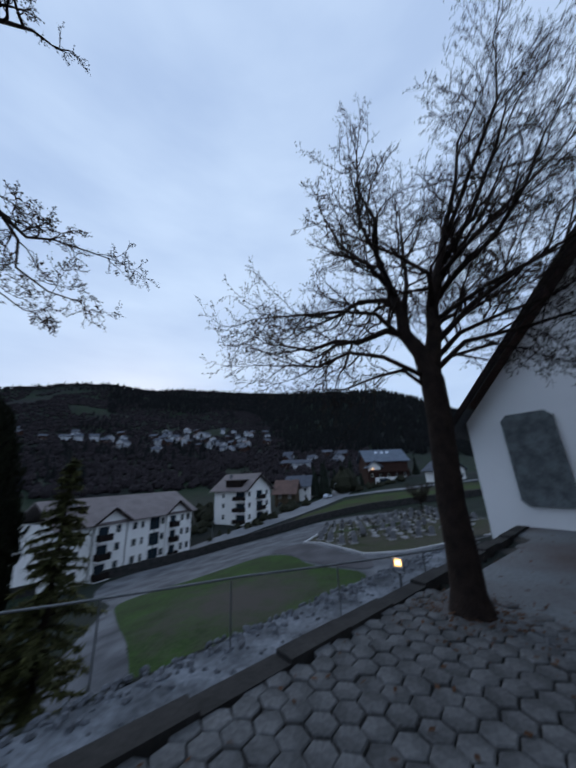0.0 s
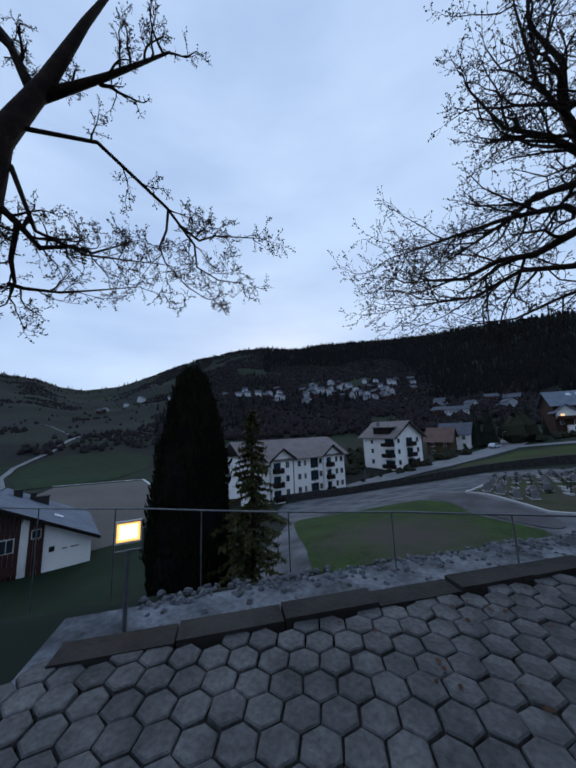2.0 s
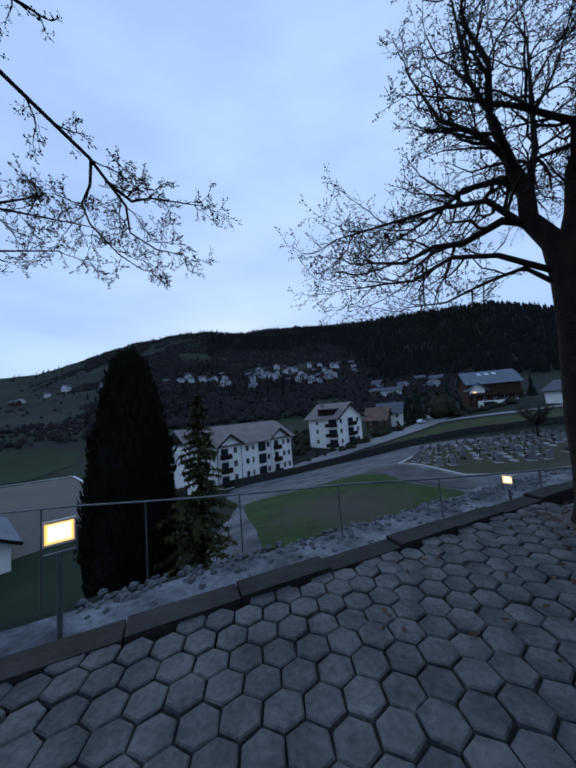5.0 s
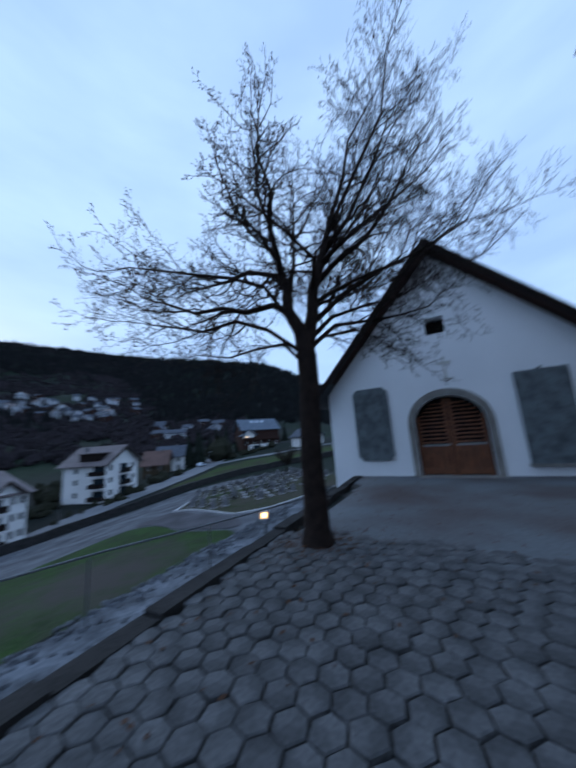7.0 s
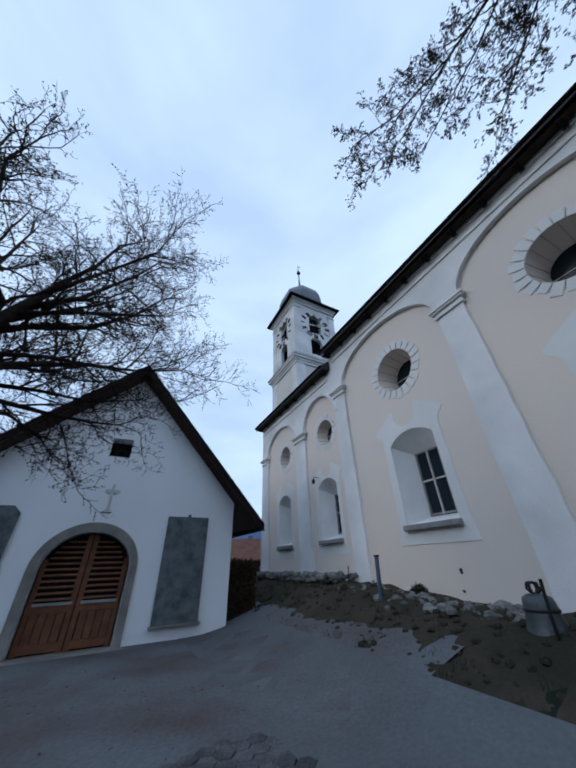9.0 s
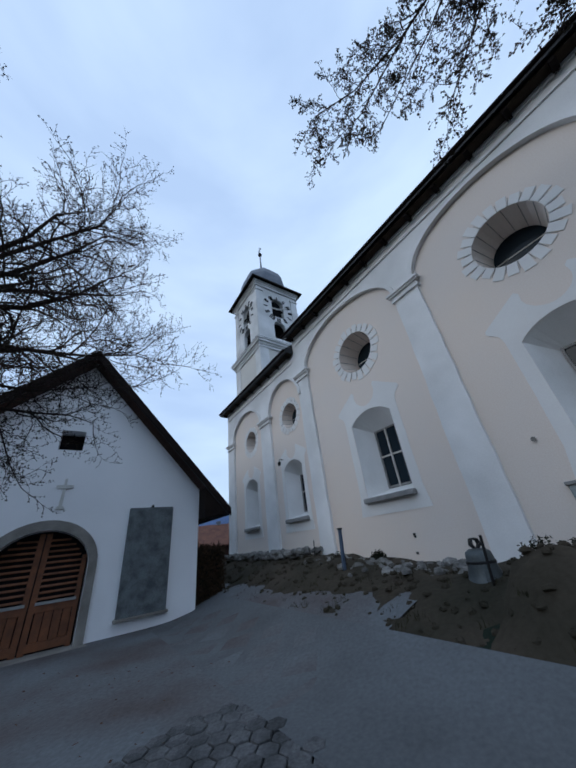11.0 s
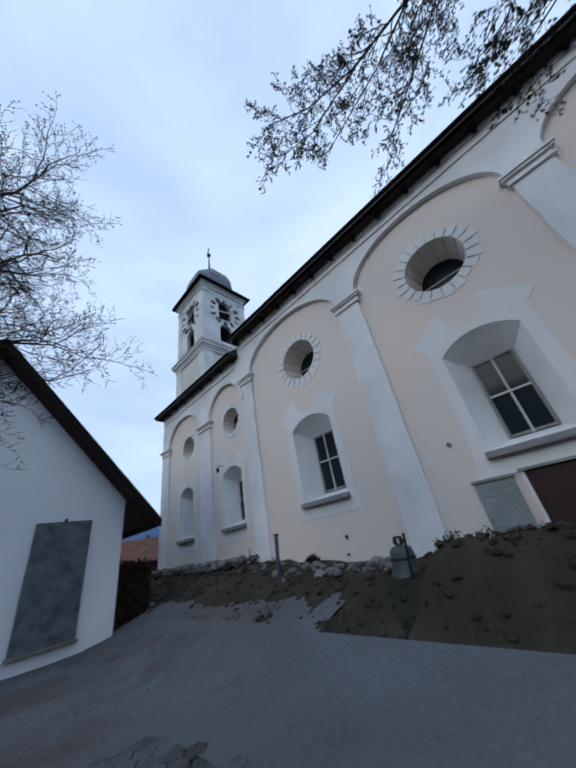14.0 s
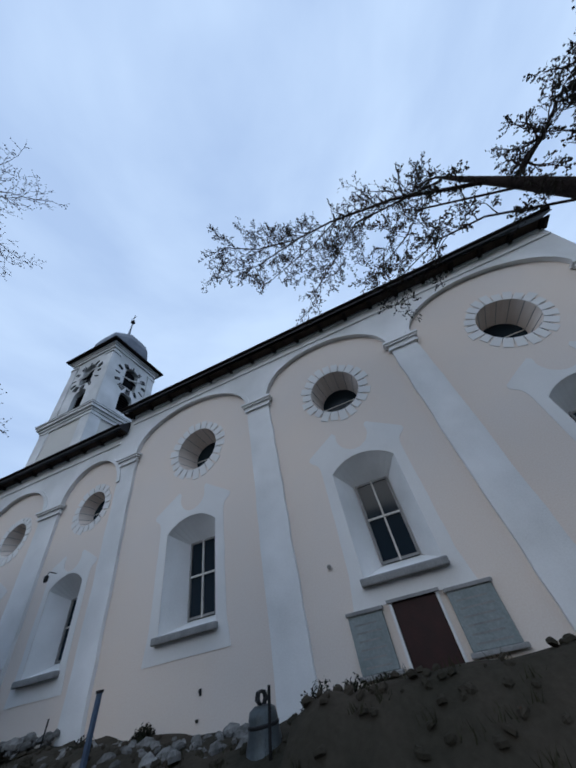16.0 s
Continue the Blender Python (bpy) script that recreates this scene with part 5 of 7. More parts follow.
def yard_tree():
    t = Tree(3, cap=(0.2, 0.27, 0.62, 1.3), dense=1.12, fine=0.0036)
    t.stem([(1.50, 4.34, -0.15), (1.50, 4.34, 0.02), (1.50, 4.34, 0.2), (1.51, 4.33, 0.6), (1.50, 4.33, 1.2), (1.57, 4.33, 2.3), (1.58, 4.34, 2.9), (1.52, 4.38, 3.35), (1.34, 4.45, 3.75), (1.36, 4.47, 4.15), (1.28, 4.6, 4.75), (1.15, 4.6, 5.5)],
           [0.30, 0.25, 0.20, 0.185, 0.17, 0.165, 0.165, 0.13, 0.105, 0.095, 0.075, 0.05])
    t.stem([(1.57, 4.34, 2.7), (1.64, 4.36, 3.2), (1.77, 4.38, 3.7), (1.84, 4.42, 4.2), (2.08, 4.4, 4.9), (2.35, 4.3, 5.8)], [0.11, 0.125, 0.105, 0.095, 0.075, 0.045])
    for pts, r in ((V((1.36, 4.44, 3.70), (1.05, 4.42, 3.82), (0.57, 4.34, 3.62), (0.2, 4.3, 3.66), (-0.2, 4.2, 3.5), (-0.65, 4.12, 3.6)), 0.062),
                   (V((1.36, 4.47, 4.10), (1.22, 4.75, 4.60), (0.8, 5.05, 4.82), (0.4, 5.26, 4.70), (-0.3, 5.4, 4.5)), 0.066),
                   (V((1.28, 4.6, 4.75), (0.95, 4.52, 5.25), (0.53, 4.54, 5.7), (0.2, 4.5, 6.6)), 0.05),
                   (V((1.15, 4.6, 5.5), (1.2, 4.5, 6.2), (0.95, 4.4, 6.9), (1.0, 4.3, 7.7)), 0.048),
                   (V((1.30, 4.55, 4.5), (1.1, 4.2, 5.0), (0.8, 3.9, 5.5), (0.7, 3.7, 6.5)), 0.045),
                   (V((1.83, 4.40, 4.1), (1.75, 4.05, 4.55), (1.2, 3.85, 4.85), (0.56, 3.73, 5.2)), 0.055),
                   (V((1.84, 4.42, 4.2), (2.3, 4.5, 4.75), (3.0, 4.25, 5.3), (3.5, 3.98, 6.0), (3.8, 3.72, 6.7)), 0.06),
                   (V((2.08, 4.4, 4.9), (2.6, 4.2, 5.6), (3.0, 3.7, 6.5), (3.25, 3.5, 7.2)), 0.05),
                   (V((2.35, 4.3, 5.8), (2.6, 4.2, 6.5), (2.7, 4.0, 7.2), (3.1, 3.8, 7.9)), 0.042),
                   (V((1.70, 4.36, 3.45), (2.3, 4.2, 4.0), (3.1, 4.05, 4.5), (3.8, 3.8, 4.8), (4.4, 3.3, 5.1)), 0.05),
                   (V((1.60, 4.34, 3.0), (2.2, 4.4, 3.5), (3.1, 4.3, 3.62), (3.6, 4.2, 3.72), (4.0, 4.0, 3.8)), 0.045),
                   (V((1.66, 4.34, 3.2), (2.2, 4.5, 3.7), (2.9, 4.6, 4.0), (3.7, 4.5, 4.2), (4.3, 4.2, 4.5)), 0.045),
                   (V((1.9, 4.34, 3.25), (2.6, 4.4, 3.42), (3.1, 4.45, 3.3), (3.45, 4.5, 3.1)), 0.028),
                   (V((1.53, 4.34, 2.75), (1.2, 4.4, 3.12), (0.8, 4.55, 3.08), (0.31, 4.67, 2.95), (-0.2, 4.7, 3.0)), 0.034),
                   (V((1.40, 4.40, 3.5), (0.97, 4.58, 4.25), (0.4, 4.72, 4.45), (-0.3, 4.7, 4.45), (-1.0, 4.5, 4.35)), 0.048),
                   (V((1.5, 4.34, 2.95), (0.9, 4.2, 3.28), (0.4, 4.24, 3.42), (-0.1, 4.3, 3.25), (-0.45, 4.35, 3.32), (-0.8, 4.33, 3.34)), 0.04),
                   (V((1.4, 4.5, 4.2), (1.7, 4.95, 5.0), (1.9, 5.3, 6.2), (2.0, 5.4, 7.2)), 0.055),
                   (V((2.0, 4.4, 4.7), (2.6, 4.0, 5.2), (3.2, 3.58, 5.6), (3.8, 3.35, 6.1)), 0.042),
                   (V((2.2, 4.35, 5.3), (2.6, 3.9, 6.2), (2.95, 3.3, 7.0), (3.05, 3.15, 7.8)), 0.04),
                   (V((1.80, 4.40, 3.9), (2.6, 4.1, 4.3), (3.3, 3.8, 4.5), (3.8, 3.6, 4.6)), 0.04),
                   (V((1.95, 4.42, 4.5), (2.6, 4.6, 5.4), (3.2, 4.6, 6.2), (3.7, 4.4, 7.0)), 0.042),
                   (V((1.75, 4.4, 3.7), (2.2, 4.95, 4.2), (3.0, 5.4, 4.7), (3.6, 5.7, 5.2)), 0.045)):
        t.limb(pts, r, r * 0.26, 3)
    # two long sprigs past the gable
    t.limb(V((3.54, 2.87, 3.86), (3.86, 2.71, 4.01), (4.07, 2.52, 4.22), (4.26, 2.28, 4.47)), 0.012, 0.004, 1)
    t.limb(V((3.84, 2.76, 3.99), (3.96, 2.56, 4.24), (4.01, 2.36, 4.55), (4.02, 2.20, 4.82)), 0.009, 0.003, 0)
    return t.finish("bare spreading tree with dark trunk on the paved terrace")


def left_tree():
    t = Tree(8, bud=0.008, rise=0.2, cap=(0.09, 0.14, 0.28, 0.46), dense=1.2)
    t.curl = 0.3
    t.stem([(-3.75, 0.1, -1.2), (-3.72, 0.1, -0.9), (-3.72, 0.1, 0.3), (-3.72, 0.1, 2.2), (-3.66, 0.14, 3.4), (-3.6, 0.2, 4.4), (-3.45, 0.45, 5.2), (-3.3, 0.7, 6.2), (-3.1, 1.0, 7.2)], [0.30, 0.25, 0.2, 0.17, 0.15, 0.11, 0.08, 0.045, 0.012])
    for pts, r, lv in ((V((-3.62, 0.2, 3.75), (-3.5, 0.38, 3.6), (-3.65, 0.39, 3.27), (-3.74, 0.45, 3.10), (-3.84, 0.44, 2.95)), 0.035, 3),
                       (V((-3.62, 0.2, 3.8), (-3.50, 0.42, 3.55), (-3.61, 0.58, 3.48), (-3.64, 0.85, 3.66), (-3.68, 1.06, 3.70), (-3.64, 1.41, 4.0)), 0.035, 3),
                       (V((-3.70, 0.4, 3.05), (-3.63, 0.5, 3.02), (-3.66, 0.79, 3.10), (-3.66, 1.11, 3.25), (-3.57, 1.57, 3.45)), 0.022, 3),
                       (V((-3.55, 0.3, 4.6), (-3.3, 0.9, 4.8), (-2.97, 1.55, 4.25), (-2.98, 1.95, 3.99), (-3.04, 2.04, 3.74), (-2.94, 2.32, 3.64), (-2.82, 2.55, 3.66)), 0.024, 3),
                       (V((-2.972, 1.565, 4.235), (-3.05, 1.60, 4.02), (-3.21, 1.61, 3.88), (-3.26, 1.72, 3.74), (-3.19, 2.0, 3.5), (-3.12, 2.26, 3.40)), 0.016, 3),
                       (V((-2.95, 1.7, 4.1), (-2.82, 1.9, 3.95), (-2.82, 2.15, 4.16), (-2.47, 2.63, 4.24)), 0.02, 3),
                       (V((-3.6, 0.3, 4.2), (-3.45, 0.5, 3.55), (-3.51, 0.95, 3.55), (-3.28, 1.67, 3.7)), 0.025, 3),
                       (V((-3.5, 0.4, 5.0), (-3.2, 0.9, 5.6), (-2.8, 1.4, 6.2)), 0.06, 3),
                       (V((-3.5, 0.4, 5.0), (-4.0, 0.2, 6.0), (-4.4, -0.3, 6.8)), 0.06, 3),
                       (V((-3.6, 0.2, 4.3), (-4.3, -0.4, 4.9), (-5.0, -0.9, 5.3)), 0.05, 3)):
        t.limb(pts, r, max(r * 0.25, 0.006), lv)
    return t.finish("bare tree with knotted drooping branches and buds")


def rear_tree():
    t = Tree(21, bud=0.014, rise=0.08, cap=(0.08, 0.12, 0.3, 0.60), dense=1.3)
    t.stem([(-0.9, -4.4, -0.2), (-0.9, -4.4, 0.1), (-0.88, -4.4, 1.5), (-0.8, -4.35, 3.2), (-0.65, -4.25, 4.5), (-0.4, -4.1, 5.8), (-0.1, -3.9, 7.2)], [0.28, 0.23, 0.19, 0.17, 0.13, 0.075, 0.02])
    for pts, r, lv in ((V((-0.3, -4.05, 6.2), (0.5, -3.5, 7.5), (1.43, -3.02, 8.55), (2.13, -2.53, 8.85), (2.72, -1.75, 9.0), (2.98, -1.0, 9.1)), 0.032, 3),
                       (V((1.2, -3.1, 8.4), (2.0, -2.7, 8.2), (2.77, -1.88, 7.5)), 0.018, 3),
                       (V((-0.1, -3.9, 7.0), (1.1, -3.12, 7.6), (1.73, -2.89, 7.2), (2.19, -2.48, 6.5)), 0.022, 3),
                       (V((-0.4, -4.1, 5.6), (0.4, -3.4, 6.4), (0.74, -3.2, 5.99), (1.13, -3.02, 5.81)), 0.018, 3),
                       (V((-0.6, -4.2, 4.6), (0.1, -3.5, 5.2), (0.58, -3.22, 5.37), (1.13, -3.02, 5.3)), 0.018, 3),
                       (V((2.0, -2.6, 8.8), (2.95, -1.8, 8.6), (3.18, -1.14, 8.25)), 0.014, 3),
                       (V((-0.4, -4.1, 5.8), (-1.2, -4.9, 6.8), (-1.9, -5.4, 7.6)), 0.045, 3),
                       (V((-0.65, -4.25, 4.6), (-1.5, -4.0, 5.6), (-2.3, -4.1, 6.4)), 0.06, 3),
                       (V((-0.1, -3.9, 7.2), (0.1, -4.4, 8.4), (0.4, -4.9, 9.4)), 0.02, 3)):
        t.limb(pts, r, max(r * 0.25, 0.006), lv)
    return t.finish("tree with budding branches reaching over the church yard")


yard_tree()
left_tree()
rear_tree()


# ---- the slope below: lawn, paths, road, graveyard ----
patch("lawn", rounded([(-22.4, 31.4), (-16.6, 33.2), (-12.9, 36.0), (-9.2, 38.6), (-7.4, 38.0), (-4.4, 35.2), (-2.7, 31.8), (-0.1, 30.0), (3.0, 28.2), (1.0, 19), (-3, 11.4), (-7.5, 12.0), (-11.6, 18.2), (-17.5, 25.0)]), M_WORNLAWN, "green lawn worn brown in the middle", 0.07, category="lawn")
patch("gravel_yard", rounded([far(*p) for p in ((-24, 30), (-18.3, 25), (-17, 23.5), (-12, 12), (-8, 7.5), (0, 8), (4, 9.5), (10, 17), (16, 27), (16, 52), (-0.3, 57), (-9.3, 50), (-19.8, 47.5), (-28, 38))], 1), M_GRAVEL, "grey gravel yard and paths", 0.03, 1.6, category="gravel")
patch("meadow_strip", [far(*p) for p in ((-8, 61), (-4.7, 60.5), (0, 61), (6.7, 61.5), (14, 61), (24, 58), (34, 56), (40, 68), (30, 74), (18, 75), (11, 79), (3.5, 78), (-1, 71), (-6, 66))], M_LAWN, "fresh green meadow strip above the wall", 0.08, 2.0, category="meadow")
patch("car_park", [far(*p) for p in ((-83, 24), (-73, 39), (-55, 33), (-42, 24), (-34, 17), (-36, 8), (-60, 8))], M_DIRT, "wide empty pale gravel car park", 0.08, 3.0, category="car park")
strip("car_park_edge", [far(*p) for p in ((-84, 24.2), (-73.3, 39.4), (-56, 33.6))], [0.7, 0.7], M_FARWALL, "pale low edge of the car park", 0.35, "kerb")
strip("road", [far(*p) for p in ((-44, 30), (-33, 42), (-24.5, 51.5), (-17, 58.8), (-11, 66.5), (-5, 75.5), (0.2, 84.5), (3.2, 94), (4.4, 106), (6, 125))], [6.5, 6.5, 6.0, 6.5, 8, 9, 9.5, 8, 7, 6], M_ROAD, "pale asphalt village road climbing past houses", 0.12)
patch("green_field", [(-113, 23.5), (-122, 26), (-146, 30), (-166, 38), (-178, 46), (-186, 62), (-176, 82), (-150, 86), (-122, 66), (-106, 46)], M_FIELD, "dark green sloping field beside the farm track", 0.2, 4.0, category="meadow")
strip("field_path", [far(*p) for p in ((1.5, 86), (7, 85), (12, 83.5), (19, 79.5), (30, 77), (45, 75))], [4.5, 3.6, 3.2, 3.0], M_ROAD, "pale narrow lane above the green meadow", 0.13, "path")
strip("hill_track", [(-104, 15), (-121, 22.5), (-146, 26.5), (-168, 34.4), (-181, 42.5), (-203, 58.5), (-240, 77), (-272, 94), (-279, 96)], [1.6, 2.0, 2.4, 2.6], M_ROAD, "pale farm track winding up the hillside", 0.4, "path")
strip("hill_track", [(-279, 96), (-284, 90.5), (-330, 97), (-378, 104), (-407, 96)], [2.6, 2.6, 2.6], M_GRAVEL, "faint farm track on the upper hillside", 0.5, "path")


def build_yard_wall():
    """The dark retaining wall with its clipped hedge, in lengths of some metres."""
    rng = random.Random(4)
    line = [far(*p) for p in ((-36, 32), (-27.8, 39.6), (-19.8, 48.6), (-9.3, 52.0), (-0.1, 58.6), (6.7, 60.2), (13.3, 59.6), (24, 56), (34, 54))]
    w = thing("retaining_wall", pose(0, 0, 0), "long dark stone retaining wall below the road", "wall")
    for (ax, ay), (bx, by) in zip(line[:-1], line[1:]):
        n = max(1, round(math.hypot(bx - ax, by - ay) / 3.0))
        for i in range(n):
            x0, y0 = ax + (bx - ax) * i / n, ay + (by - ay) * i / n
            x1, y1 = ax + (bx - ax) * (i + 1) / n, ay + (by - ay) * (i + 1) / n
            d = Vector((x1 - x0, y1 - y0)).normalized()
            o = Vector((-d.y, d.x)) * 0.3
            z0, z1 = ground_z(x0, y0), ground_z(x1, y1)
            h = 1.45 + rng.uniform(-0.1, 0.1)
            lo = [(x0 - o.x, y0 - o.y, z0 - .6), (x1 - o.x, y1 - o.y, z1 - .6), (x1 + o.x, y1 + o.y, z1 - .6), (x0 + o.x, y0 + o.y, z0 - .6)]
            hi = [(a, b, c + .6 + h) for a, b, c in lo]
            part("wall_length", Shape().loft([lo, hi]), M_KERB, w)


build_yard_wall()


def build_graves():
    rng = random.Random(9)
    head = thing("gravestone", pose(*far(3, 34), ground_z(*far(3, 34))), "small dark granite headstone with planted bed", "grave", "graveyard rows")
    part("stone", Shape().plate(arch(-0.32, 0.32, 0.12, 0.85, 0.18, 8), -0.09, 0.09), M_GRAVE, head)
    part("plinth", Shape().box(-0.42, 0.42, -0.14, 0.14, -0.05, 0.13, 0.02), M_PALEGRAVE, head)
    part("bed_edge", Shape().box(-0.45, 0.45, -1.5, -0.15, -0.1, 0.10, 0.03), M_GRAVE, head)
    part("bed_planting", leaf_mass(rng, 150, lambda: (Vector((rng.uniform(-.38, .38), rng.uniform(-1.42, -.2), rng.uniform(.1, .4))), Vector((0, 0, 1))), 0.13), M_HEDGE, head)
    cross = thing("grave_cross", pose(*far(5, 37), ground_z(*far(5, 37))), "dark iron grave cross on a stone block", "grave", "graveyard rows")
    part("cross_post", Shape().box(-0.045, 0.045, -0.03, 0.03, 0.2, 1.25), M_IRON, cross)
    part("cross_arm", Shape().box(-0.30, 0.30, -0.025, 0.025, 0.85, 0.94), M_IRON, cross)
    part("block", Shape().box(-0.2, 0.2, -0.16, 0.16, -0.1, 0.24, 0.03), M_PALEGRAVE, cross)
    part("bed_edge", Shape().box(-0.4, 0.4, -1.4, -0.17, -0.1, 0.08, 0.02), M_GRAVE, cross)
    for row in range(9):
        for col in range(15):
            x, y = -1.6 + col * 1.15 + row * 0.1, 29.5 + row * 2.35 + col * 0.06
            if x < -2.4 + (34 - y) * 0.55 or x > 15 or rng.random() < 0.14 or (row == 4 and col < 9):
                continue
            gx, gy = far(x, y)
            copy_thing(head if rng.random() < 0.5 else cross, pose(gx, gy, ground_z(gx, gy) + 0.03, 0, 0, rng.uniform(-8, 8) + 186))
    patch("grave_ground", [far(*p) for p in ((-3.0, 33.8), (2.2, 25.9), (5.3, 25.4), (15.8, 28), (15.5, 50), (-0.4, 50))], M_BAREPATCH, "dark earth and moss of the graveyard", 0.06, 1.6)
    patch("worn_ground", rounded([(-8.6, 39.6), (-5.2, 43.6), (-1.8, 38.6), (0.8, 34.8), (3.4, 31.6), (3.2, 28.6), (-0.4, 30.6), (-3.2, 33.0), (-5.4, 36.6)], 2), M_GRAVEL2, "dark worn gravel between lawn and graveyard", 0.09, category="gravel")
    patch("grave_lawn", [far(*p) for p in ((-0.4, 39.5), (8, 38.8), (8.4, 41.2), (-0.2, 42))], M_LAWN, "narrow strip of grass between graves", 0.10, category="lawn")
    s = []
    for a, b in (((-3.1, 33.7), (2.2, 25.6)), ((2.2, 25.6), (5.3, 25.1)), ((5.3, 25.1), (16, 28)), ((-3.1, 33.7), (-0.6, 50))):
        (ax, ay), (bx, by) = far(*a), far(*b)
        e = thing("grave_edging", pose(0, 0, 0), "low pale stone edging round the graveyard", "edging", "graveyard edging")
        n = 10
        sh = Shape()
        d = Vector((bx - ax, by - ay)).normalized()
        o = Vector((-d.y, d.x)) * 0.12
        rings = []
        for i in range(n + 1):
            x, y = ax + (bx - ax) * i / n, ay + (by - ay) * i / n
            z = ground_z(x, y)
            rings.append([(x - o.x, y - o.y, z - .1), (x + o.x, y + o.y, z - .1), (x + o.x, y + o.y, z + .22), (x - o.x, y - o.y, z + .22)])
        part("edge", sh.loft(rings), M_PALEGRAVE, e)


build_graves()


# ---- houses ----
def window(parent, x, z, w, h, y=0.0, lit=False):
    f = part("window", Shape().box(x - w / 2 - .08, x + w / 2 + .08, y - 0.05, y + 0.02, z - .08, z + h + .08), M_FRAME, parent)
    part("pane", Shape().box(x - w / 2, x - 0.03, y - 0.07, y - 0.045, z, z + h).box(x + 0.03, x + w / 2, y - 0.07, y - 0.045, z, z + h), M_GLOWWIN if lit else M_GLASS, f)
    return f


def balcony(parent, x0, x1, z, y=0.0, deep=1.3, mat=None):
    b = part("balcony", Shape().box(x0, x1, y - deep, y, z - 0.16, z), M_HOUSE, parent, "balcony with dark timber parapet")
    part("parapet", Shape().box(x0, x1, y - deep, y - deep + .06, z, z + 1.0).box(x0, x0 + .06, y - deep + .06, y, z, z + 1.0).box(x1 - .06, x1, y - deep + .06, y, z, z + 1.0), mat or M_DARKWOOD, b)
    part("opening", Shape().box(x0 + .25, x1 - .25, y - 0.05, y - 0.01, z, z + 2.1), M_GLASS, b)


def gable_roof(parent, x0, x1, y0, y1, z, rise, along="x", mat=None, over=0.7, thick=0.22, name="roof", label=""):
    """A saddle roof whose ridge runs along x or y."""
    if along == "x":
        c = (y0 + y1) / 2
        k = rise / ((y1 - y0) / 2)
        sec = [(y0 - over, z - over * k), (c, z + rise), (y1 + over, z - over * k), (y1 + over, z - over * k - thick), (c, z + rise - thick * 1.2), (y0 - over, z - over * k - thick)]
        s = Shape().loft([[(x0 - over, a, b) for a, b in sec], [(x1 + over, a, b) for a, b in sec]])
    else:
        c = (x0 + x1) / 2
        k = rise / ((x1 - x0) / 2)
        sec = [(x0 - over, z - over * k), (c, z + rise), (x1 + over, z - over * k), (x1 + over, z - over * k - thick), (c, z + rise - thick * 1.2), (x0 - over, z - over * k - thick)]
        s = Shape().loft([[(a, y0 - over, b) for a, b in sec], [(a, y1 + over, b) for a, b in sec]])
    return part(name, s, mat or M_ROOF, parent, label)


def chimney(parent, x, y, z, h=1.3):
    part("chimney", Shape().box(x - .35, x + .35, y - .3, y + .3, z - .8, z + h).box(x - .45, x + .45, y - .4, y + .4, z + h, z + h + .12), M_GRAVE, parent)


def site(a, b, lower=0.4):
    """The pose of a house whose front runs from a to b, as seen from the front; and the front's length."""
    (ax, ay), (bx, by) = far(*a), far(*b)
    z = min(ground_z(ax, ay), ground_z(bx, by))
    return pose(ax, ay, z, 0, 0, math.degrees(math.atan2(by - ay, bx - ax))), math.hypot(bx - ax, by - ay)


